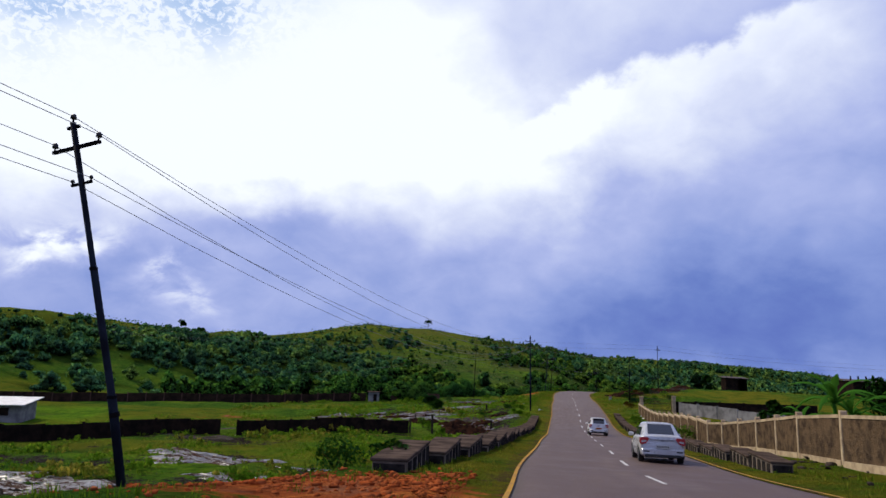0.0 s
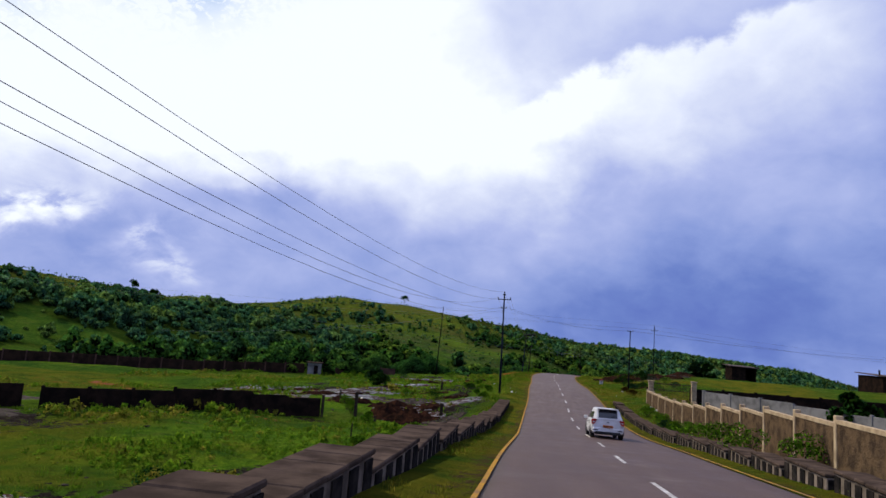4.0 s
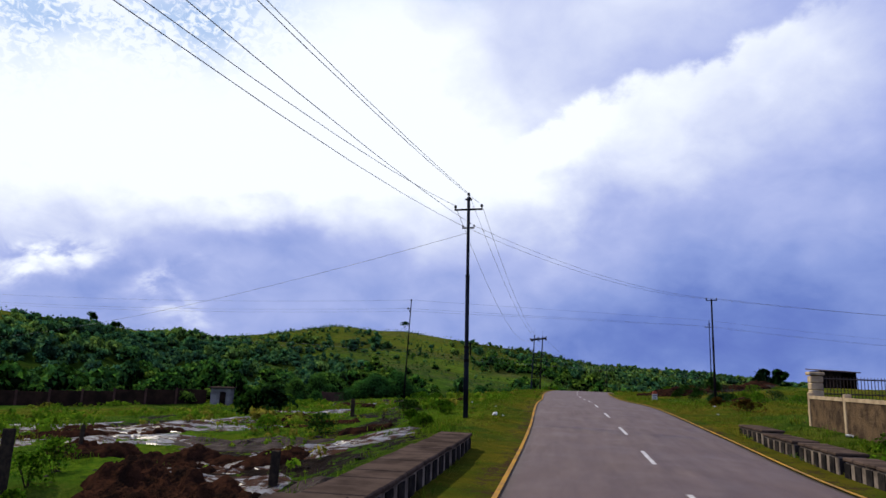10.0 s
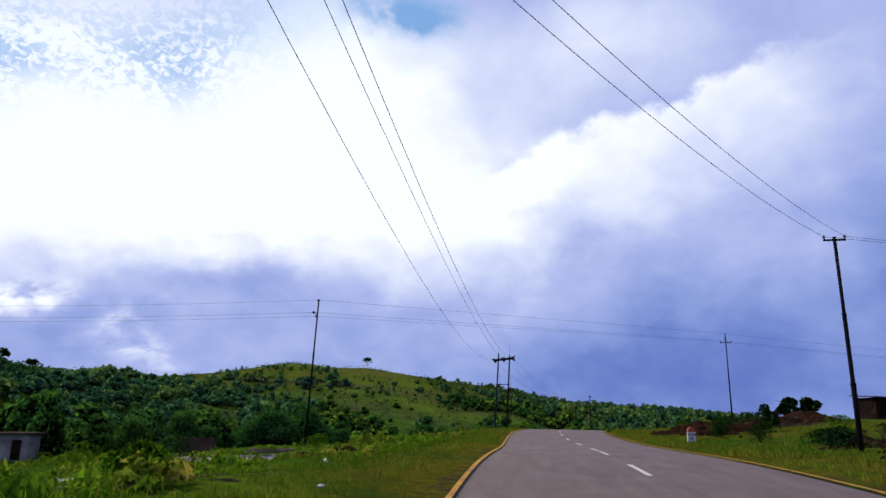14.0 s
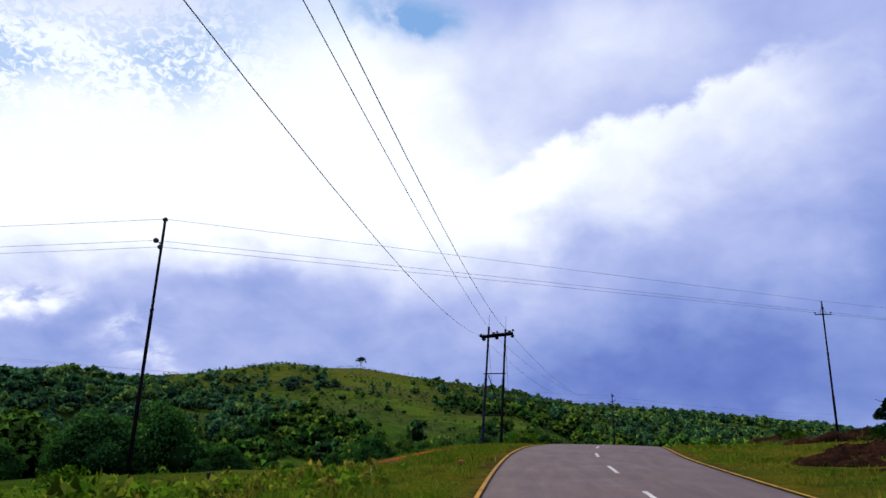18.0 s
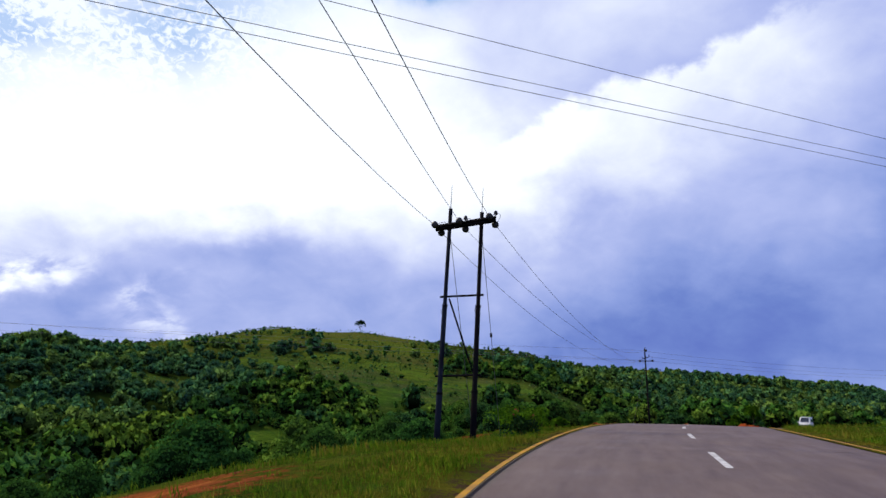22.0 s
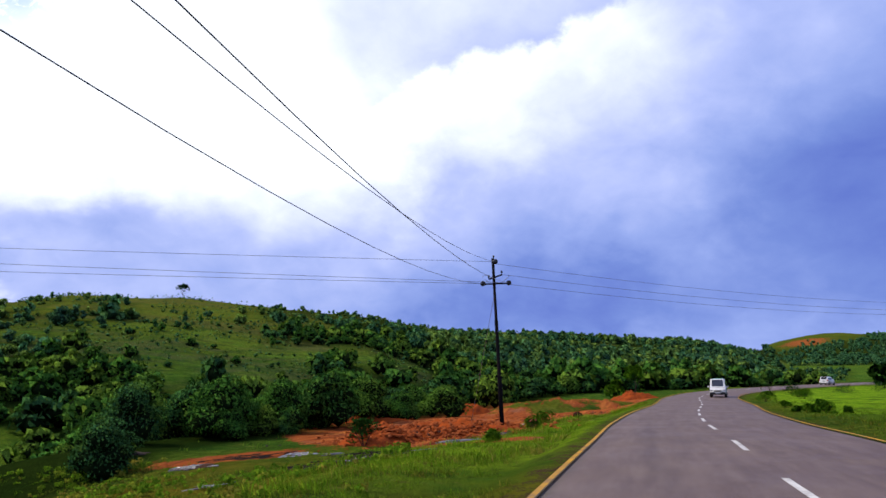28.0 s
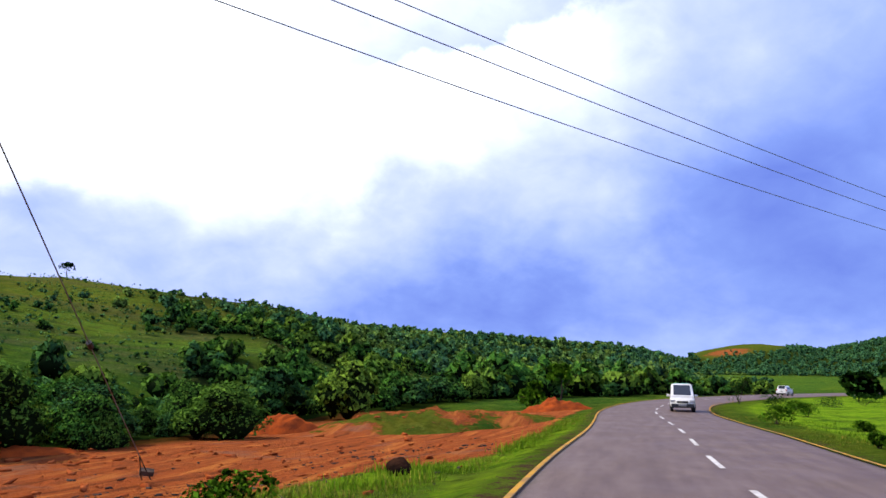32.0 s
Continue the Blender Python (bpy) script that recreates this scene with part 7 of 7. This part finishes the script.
def loft(rings):
    n = len(rings[0])
    f = [(i * n + j, i * n + (j + 1) % n, (i + 1) * n + (j + 1) % n, (i + 1) * n + j) for i in range(len(rings) - 1) for j in range(n)]
    f += [tuple(range(n))[::-1], tuple((len(rings) - 1) * n + j for j in range(n))]
    return Shape().add([Vector(p) for r in rings for p in r], f)


def eased(rows, k=5):
    """More rows between the given ones, along a smooth curve that never overshoots much."""
    out = []
    for i in range(len(rows) - 1):
        a, b = np.array(rows[i]), np.array(rows[i + 1])
        p = np.array(rows[max(i - 1, 0)])
        q = np.array(rows[min(i + 2, len(rows) - 1)])
        for j in range(k):
            t = j / k
            m1, m2 = (b - p) * 0.35, (q - a) * 0.35
            r = (2 * t**3 - 3 * t**2 + 1) * a + (t**3 - 2 * t**2 + t) * m1 + (3 * t**2 - 2 * t**3) * b + (t**3 - t**2) * m2
            r[0] = a[0] + (b[0] - a[0]) * t
            out.append(tuple(r))
    return out + [tuple(rows[-1])]


def body_ring(y, w, z0, z1):
    h = z1 - z0
    half = [(0.80, 0.0), (0.93, 0.04), (0.975, 0.14), (0.99, 0.28), (1.0, 0.45), (0.995, 0.60), (0.98, 0.66), (0.985, 0.72), (0.965, 0.86), (0.92, 0.95), (0.80, 1.0), (0.4, 1.01)]
    return [(w * a, y, z0 + h * b) for a, b in half] + [(-w * a, y, z0 + h * b) for a, b in half[::-1]]


def roof_ring(y, w0, w1, z0, z1):
    h = z1 - z0
    half = [(w0, z0), (w0 * 0.4 + w1 * 0.6, z0 + h * 0.6), (w1 * 1.01, z1 - min(0.085, h * 0.4)), (w1 * 0.955, z1 - min(0.04, h * 0.2)), (w1 * 0.86, z1 - 0.012), (w1 * 0.6, z1 - 0.002), (w1 * 0.25, z1)]
    return [(a, y, b) for a, b in half] + [(-a, y, b) for a, b in half[::-1]]


def prism(points, y0, y1):
    """An outline in the x-z plane, drawn out from y0 to y1."""
    n = len(points)
    return Shape().add([(a, y0, b) for a, b in points] + [(a, y1, b) for a, b in points], [tuple(range(n)), tuple(range(2 * n - 1, n - 1, -1))] + [(i, (i + 1) % n, n + (i + 1) % n, n + i) for i in range(n)])


def wheel(c, x, y, r, w=0.2):
    s = 1 if x > 0 else -1
    wh = part("wheel", Shape().tube([(x - w / 2, y, r), (x - w / 2 + 0.03, y, r), (x + w / 2 - 0.03, y, r), (x + w / 2, y, r)], [r * 0.92, r, r, r * 0.92], 20), TYRE, c, "black tyre", True)
    part("rim", Shape().tube([(x + s * (w / 2 - 0.02), y, r), (x + s * (w / 2 + 0.012), y, r)], r * 0.62, 16), RIM, wh, "grey alloy rim")
    for k in range(5):
        a = k * 2 * math.pi / 5
        # dark tiles on the solid rim imitate shaded gaps between spokes
        part("spoke_gap", Shape().box((x + s * (w / 2 + 0.014), y + math.cos(a) * r * 0.38, r + math.sin(a) * r * 0.38), (0.006, r * 0.2, r * 0.2)), BLACKTRIM, wh)


def car(name, label, at, paint, body, cabin_rings, L, W, wheel_y, wheel_r, plate, sedan=False, front=False, roof=None):
    """body: (y, half width, bottom, top) stations; cabin_rings: (y, base half width, roof half width, base, top)."""
    c = thing(name, label, "car" if name != "minivan" else "van", "vehicles on the road", at=at)
    part("body", loft([body_ring(*b) for b in eased(body)]), paint, c, smooth=True)
    part("cabin", loft([roof_ring(*r) for r in cabin_rings]), paint, c, smooth=False)
    if roof:
        r0, r1 = cabin_rings[1], cabin_rings[-2]
        part("roof_panel", Shape().block((0, (r0[0] + r1[0]) / 2, r0[4] + 0.02), (r0[2] * 1.6, abs(r1[0] - r0[0]) * 0.9, 0.05), 0.02), roof, c, "teal painted roof")
    # glass: rear screen, windscreen, side windows, each a thin pane a little proud of the shell
    def pane(nm, q, push):
        q = [Vector(p) for p in q]
        nrm = (q[1] - q[0]).cross(q[3] - q[0]).normalized()
        if nrm.dot(Vector(push)) < 0:
            nrm = -nrm
        part(nm, Shape().add([p + nrm * 0.018 for p in q] + [p - nrm * 0.01 for p in q], [(0, 1, 2, 3), (7, 6, 5, 4), (0, 1, 5, 4), (1, 2, 6, 5), (2, 3, 7, 6), (3, 0, 4, 7)]), CARGLASS, c, "dark tinted glass")

    def between(a, b, u):
        return [a[i] + (b[i] - a[i]) * u for i in range(5)]

    back, rear, fore, nose = cabin_rings[0], cabin_rings[1], cabin_rings[-2], cabin_rings[-1]
    for nm, lo, hi, push in (("rear_screen", back, rear, (0, -1, 0.3)), ("windscreen", nose, fore, (0, 1, 0.3))):
        a, b = between(lo, hi, 0.12), between(lo, hi, 0.88)
        za, zb = lo[4] + (hi[4] - lo[4]) * 0.12, lo[4] + (hi[4] - lo[4]) * 0.88
        pane(nm, [(-a[2] * 0.80, a[0], za), (a[2] * 0.80, a[0], za), (b[2] * 0.78, b[0], zb - 0.005), (-b[2] * 0.78, b[0], zb - 0.005)], push)
    span = [rear[0] + (fore[0] - rear[0]) * u for u in (0.0, 0.46, 0.5, 1.0)]
    for s in (-1, 1):
        for a, b in ((span[0], span[1]), (span[2], span[3])):
            z0 = rear[3] + 0.07
            wa = rear[1] * 0.985
            wb = (rear[1] * 0.4 + rear[2] * 0.6) * 0.99
            pane("side_window", [(s * wa, a - 0.12, z0), (s * wa, b + (0.16 if b == span[3] else 0), z0), (s * wb, b, z0 + (rear[4] - rear[3]) * 0.55), (s * wb, a + 0.05, z0 + (rear[4] - rear[3]) * 0.55)], (s, 0, 0.2))
        part("door_handle", Shape().box((s * W * 0.497, 0.15, rear[3] - 0.12), (0.03, 0.18, 0.03)), BLACKTRIM, c)
        m = part("wing_mirror", Shape().block((s * (W / 2 + 0.09), fore[0] + 0.28, rear[3] + 0.08), (0.2, 0.12, 0.15), 0.03), paint, c)
        yb, yf = body[0][0], body[-1][0]
        zt = body[1][3] - (0.05 if sedan else 0.02)
        wide = 0.30 if sedan else 0.20
        edge = [(W * 0.485, zt), (W * 0.49, zt - 0.20), (W * 0.47, zt - 0.27), (W * 0.46 - wide * 0.55, zt - 0.22), (W * 0.46 - wide, zt - 0.05), (W * 0.46 - wide * 0.8, zt + 0.01)]
        lamp = part("tail_lamp", prism([(s * a, z) for a, z in edge], yb - 0.035, yb + 0.22), REDLAMP, c, "red tail lamp")
        part("reflector", prism([(s * a, z) for a, z in ((W * 0.46, zt - 0.12), (W * 0.455, zt - 0.19), (W * 0.46 - wide * 0.55, zt - 0.16), (W * 0.46 - wide * 0.6, zt - 0.11))], yb - 0.045, yb), CLEARLAMP, lamp, "clear reversing lamp")
        part("bumper_insert", Shape().block((s * W * 0.36, yb - 0.075, 0.44), (0.24, 0.04, 0.05), 0.012), BLACKTRIM, c, "black bumper insert")
        bw = max(q[1] for q in body) * 0.997
        for y in (wheel_y[0] + 0.42, 0.02, fore[0] + 0.42):
            part("door_seam", Shape().box((s * bw, y, 0.62), (0.010, 0.012, 0.56)), BLACKTRIM, c)
        part("side_moulding", Shape().block((s * (bw + 0.004), 0.15, 0.52), (0.03, 1.55, 0.075), 0.01), RIM if sedan else paint, c, "grey side moulding")
        for y in wheel_y:
            arc = [(s * (bw - 0.015), y + math.cos(q) * wheel_r * 1.17, wheel_r + math.sin(q) * wheel_r * 1.17) for q in np.linspace(-0.25, math.pi + 0.25, 15)]
            part("wheel_arch", Shape().tube(arc, 0.030, 6), BLACKTRIM, c, "dark wheel arch", True)
        part("head_lamp", Shape().block((s * W * 0.38, yf - 0.08, body[-1][3] - 0.10), (0.32, 0.2, 0.17), 0.03), CLEARLAMP, c, "clear headlamp")
        for y in wheel_y:
            wheel(c, s * (W / 2 - 0.11), y, wheel_r)
    yb, yf = body[0][0], body[-1][0]
    part("rear_bumper", Shape().block((0, yb - 0.01, 0.42), (W * 0.92, 0.14, 0.26), 0.04), paint, c)
    part("bumper_strip", Shape().block((0, yb - 0.06, 0.28), (W * 0.8, 0.1, 0.12), 0.03), BLACKTRIM, c)
    part("front_bumper", Shape().block((0, yf + 0.01, 0.42), (W * 0.9, 0.16, 0.26), 0.04), paint if not front else BLACKTRIM, c)
    part("grille", Shape().block((0, yf + 0.02, 0.66), (W * 0.45, 0.06, 0.14), 0.02), BLACKTRIM, c)
    for yy in ((yb - 0.075,) if not front else (yf + 0.1,)):
        p = part("number_plate", Shape().block((0, yy + (0.02 if front else -0.0), 0.62 if not front else 0.46), (0.5, 0.03, 0.13), 0.008), plate, c)
        for k in range(8):
            part("dark_bar", Shape().box((-0.19 + 0.055 * k, yy + (0.04 if front else -0.018), 0.62 if not front else 0.46), (0.03, 0.006, 0.06)), BLACKTRIM, p)
    if sedan:
        part("boot_strip", Shape().block((0, yb - 0.03, body[1][3] - 0.12), (W * 0.56, 0.05, 0.03), 0.008), RIM, c, "bright boot strip")
        part("boot_seam", Shape().box((0, yb - 0.012, 0.50), (W * 0.62, 0.03, 0.012)), BLACKTRIM, c)
        part("aerial", Shape().tube([(0, rear[0] + 0.12, rear[4]), (0, rear[0] - 0.02, rear[4] + 0.14)], 0.008, 5), BLACKTRIM, c)
    elif not front:
        part("roof_spoiler", Shape().block((0, rear[0] - 0.10, rear[4] - 0.015), (rear[2] * 1.75, 0.26, 0.05), 0.02), paint, c)
        part("wiper", Shape().tube([(0.0, back[0] - 0.02, back[4] + 0.06), (0.34, back[0] + 0.05, back[4] + 0.20)], 0.012, 5), BLACKTRIM, c)
        part("bumper_lip", Shape().block((0, yb - 0.07, 0.34), (W * 0.74, 0.10, 0.05), 0.015), BLACKTRIM, c)
    if not front:
        part("badge", Shape().block((0, yb - 0.01, body[1][3] - 0.14), (0.14, 0.05, 0.07), 0.02), RIM, c)
    return c


def on_road(y, d, back=False):
    i = float(along(y))
    p = station(i, d)
    t = TANG[int(i)] * (-1 if back else 1)
    z1 = station(float(along(y + 1)), d)[2] - station(float(along(y - 1)), d)[2]
    pitch = math.atan2(z1, 2.0) * (-1 if back else 1)
    return Matrix.Translation((p[0], p[1], p[2] - 0.02)) @ Matrix.Rotation(math.atan2(-t[0], t[1]), 4, "Z") @ Matrix.Rotation(pitch, 4, "X")


car("hatchback", "white compact hatchback with dark windows and orange plate", on_road(61.6, 0.85), CARPAINT_W,
    [(-1.78, 0.74, 0.34, 0.78), (-1.74, 0.80, 0.28, 0.98), (-1.2, 0.83, 0.22, 1.0), (0.9, 0.83, 0.22, 0.98), (1.5, 0.80, 0.24, 0.88), (1.8, 0.66, 0.32, 0.70)],
    [(-1.76, 0.74, 0.60, 0.92, 0.98), (-1.42, 0.76, 0.58, 0.92, 1.50), (0.25, 0.76, 0.58, 0.92, 1.54), (1.15, 0.74, 0.66, 0.90, 0.98)],
    3.6, 1.66, (-1.15, 1.2), 0.29, PLATE_O)
car("sedan", "silver saloon car with red tail lamps and dark windows", on_road(27.2, 1.55), CARPAINT_S,
    [(-1.98, 0.72, 0.36, 0.80), (-1.93, 0.80, 0.28, 1.0), (-1.3, 0.84, 0.22, 1.04), (0.9, 0.84, 0.22, 0.98), (1.6, 0.81, 0.24, 0.88), (2.0, 0.66, 0.32, 0.70)],
    [(-1.62, 0.74, 0.62, 0.94, 1.03), (-1.0, 0.76, 0.56, 0.94, 1.50), (0.25, 0.76, 0.57, 0.92, 1.53), (1.25, 0.74, 0.66, 0.90, 0.97)],
    4.0, 1.70, (-1.25, 1.22), 0.30, PLATE_W, sedan=True)
car("minivan", "white minivan with a teal roof coming along the road", on_road(254.5, 1.75, back=True), CARPAINT_W,
    [(-1.85, 0.76, 0.34, 0.95), (-1.8, 0.80, 0.30, 1.05), (0.9, 0.81, 0.28, 1.05), (1.55, 0.79, 0.30, 0.98), (1.85, 0.72, 0.34, 0.82)],
    [(-1.84, 0.78, 0.70, 1.0, 1.06), (-1.72, 0.78, 0.66, 1.0, 1.86), (0.85, 0.78, 0.66, 1.0, 1.88), (1.6, 0.76, 0.70, 0.98, 1.02)],
    3.7, 1.62, (-1.1, 1.2), 0.29, PLATE_W, front=True, roof=GREENROOF)
car("parked_hatchback", "white compact car on the far bend of the road", on_road(311.0, 0.3), CARPAINT_W,
    [(-1.78, 0.74, 0.34, 0.78), (-1.74, 0.80, 0.28, 0.98), (-1.2, 0.83, 0.22, 1.0), (0.9, 0.83, 0.22, 0.98), (1.5, 0.80, 0.24, 0.88), (1.8, 0.66, 0.32, 0.70)],
    [(-1.76, 0.74, 0.60, 0.92, 0.98), (-1.42, 0.76, 0.58, 0.92, 1.50), (0.25, 0.76, 0.58, 0.92, 1.54), (1.15, 0.74, 0.66, 0.90, 0.98)],
    3.6, 1.66, (-1.15, 1.2), 0.29, PLATE_W)

# ---- small things by the road ----
DRYLEAF = leaf_material("rusty_leaves", (0.10, 0.035, 0.012), (0.16, 0.075, 0.02), (0.12, 0.10, 0.02), trans=0.2)
LITTER_W = material("white_plastic", (0.70, 0.70, 0.68), 0.5, other=(0.50, 0.48, 0.44), scale=8, grain=30, bump=0.2)
TAR = material("dark_tar", (0.020, 0.017, 0.016), 0.6, other=(0.035, 0.028, 0.025), scale=5, grain=40, bump=0.3, depth=0.004)
RED = material("red_petals", (0.55, 0.02, 0.015), 0.6, bump=0.0)

for i, (x, y, r0, h, kind) in enumerate(((-6.9, 170.2, 1.1, 1.2, 1), (-6.4, 172.6, 0.9, 1.1, 1), (-7.8, 174.0, 1.1, 1.2, 1), (-5.9, 182.6, 0.6, 0.6, 1), (-7.6, 186.6, 0.6, 0.5, 0), (41, 269.8, 1.3, 2.6, 0), (37.5, 256.0, 1.0, 0.6, 1), (40.5, 260.5, 1.0, 0.6, 1),
                                         (8.9, 141.0, 0.9, 0.8, 0), (11.2, 153.5, 0.9, 0.7, 0), (9.4, 160.5, 0.8, 0.6, 1), (13.0, 157.5, 1.1, 0.8, 0), (10.4, 166, 0.9, 0.7, 0), (14.2, 146.5, 1.2, 0.9, 0), (16.5, 134, 1.2, 0.9, 0), (12.2, 132, 0.9, 0.7, 1), (9.8, 144.5, 1.1, 1.0, 0), (8.2, 138.2, 0.7, 0.6, 0), (10.8, 149.5, 1.0, 0.8, 2), (13.5, 152, 1.2, 0.9, 0), (9.6, 120.5, 0.9, 0.8, 0), (10.4, 125.5, 1.0, 0.9, 0), (7.9, 112.0, 0.7, 0.6, 2), (9.0, 131.2, 0.8, 1.3, 0), (8.6, 105.0, 0.8, 0.6, 2),
                                         (-9.5, 61.5, 0.7, 0.8, 1), (-9.2, 63.2, 0.6, 0.7, 1), (-7.6, 92.5, 0.5, 0.7, 1), (-6.6, 90.8, 0.5, 0.5, 1), (-8.8, 101.5, 0.7, 0.7, 1), (-3.2, 17.6, 1.2, 1.0, 0), (-1.2, 16.2, 0.8, 0.7, 0), (-9.5, 22.5, 1.2, 0.9, 1), (18.6, 219.4, 0.35, 0.3, 1), (19.0, 218.6, 0.5, 0.5, 1), (20.2, 219.4, 0.7, 0.6, 1), (60.5, 279, 2.2, 0.9, 0), (52, 272, 1.8, 0.6, 0), (-6.0, 226.5, 0.6, 0.5, 1))):
    label = ("dark green leafy shrub on the verge", "bright green bush with small leaves", "rust-brown dry shrub on the verge")[kind]
    bush(x, y, r0, h, 300 + i, label, (LEAF_A, LEAF_B, DRYLEAF)[kind], 800, 0.10)


def litter(x, y, s, seed, label):
    ob = part("litter", lump(random.Random(seed), (s, s * 0.7, s * 0.6), 0.8, 0.7, 2), LITTER_W)
    ob.matrix_world = Matrix.Translation((x, y, land_at(x, y) + s * 0.25)) @ Matrix.Rotation(seed, 4, "Z")
    tagged(ob, label, "litter", "litter on the verge")


for i, (x, y, s) in enumerate(((-4.4, 95.7, 0.16), (-4.5, 96.8, 0.07), (-4.0, 95.6, 0.06), (-5.2, 101.3, 0.06), (-8.0, 109.0, 0.14), (-9.0, 137.5, 0.10), (7.6, 110.3, 0.10), (9.4, 88.0, 0.2), (9.2, 91.0, 0.14), (-9.8, 140.1, 0.05), (6.6, 102.6, 0.07), (4.2, 225.0, 0.10))):
    litter(x, y, s, i + 1, "crumpled white plastic litter lying in the grass")


def cluster(x, y, r0, z0, n, seed):
    """A few red blossoms on one stalk cluster."""
    r = random.Random(seed)
    t = thing("red_flower", "small bright red flower in the grass", "flower", "wild flowers", at=Matrix.Translation((x, y, land_at(x, y))))
    for i in range(n):
        a, q = r.random() * 6.28, r0 * r.random()
        p = Vector((math.cos(a) * q, math.sin(a) * q, z0 * r.uniform(0.7, 1.0)))
        part("stalk", Shape().tube([(0, 0, -0.05), p], 0.004, 4), BARK, t)
        part("blossom", Shape().tube([p, p + Vector((0, 0, 0.03)), p + Vector((0, 0, 0.05))], [0.012, 0.045, 0.02], 7), RED, t)


cluster(-6.5, 138.2, 0.08, 0.22, 4, 1)
cluster(-6.9, 170.0, 0.6, 1.1, 5, 2)
cluster(3.4, 213.6, 0.2, 0.5, 3, 3)


def seam(y0, y1, d0, d1, w, label, wob=0.12, seed=0):
    """A ragged tar seam across or along the road."""
    n = 26
    v, f = [], []
    for i in range(n):
        u = i / (n - 1)
        y, d = y0 + (y1 - y0) * u, d0 + (d1 - d0) * u
        y += wob * noise.noise(Vector((d * 1.3, y * 0.5, seed)))
        for e in (-1, 1):
            p = station(float(along(y + e * w * (0.6 + 0.6 * noise.noise(Vector((d * 3, e, seed)))))), d, 0.004 - 0.035 * abs(d) / HALF)
            v.append(p)
    f = [(2 * i, 2 * i + 1, 2 * i + 3, 2 * i + 2) for i in range(n - 1)]
    ob = part("tar_seam", Shape().add([Vector(p) for p in v], f), TAR)
    tagged(ob, label, "road patch", kind="structure")


seam(92.2, 88.7, -3.3, 2.6, 0.035, "thin dark crack across the asphalt", 0.3, 1.0)
seam(214.1, 213.9, -1.4, -0.6, 0.06, "short dark tar patch on the asphalt", 0.05, 2.0)
seam(61.2, 60.2, -3.2, 3.2, 0.03, "thin dark crack across the asphalt", 0.3, 3.0)
seam(158.6, 157.4, -3.0, 3.0, 0.03, "thin dark crack across the asphalt", 0.3, 4.0)
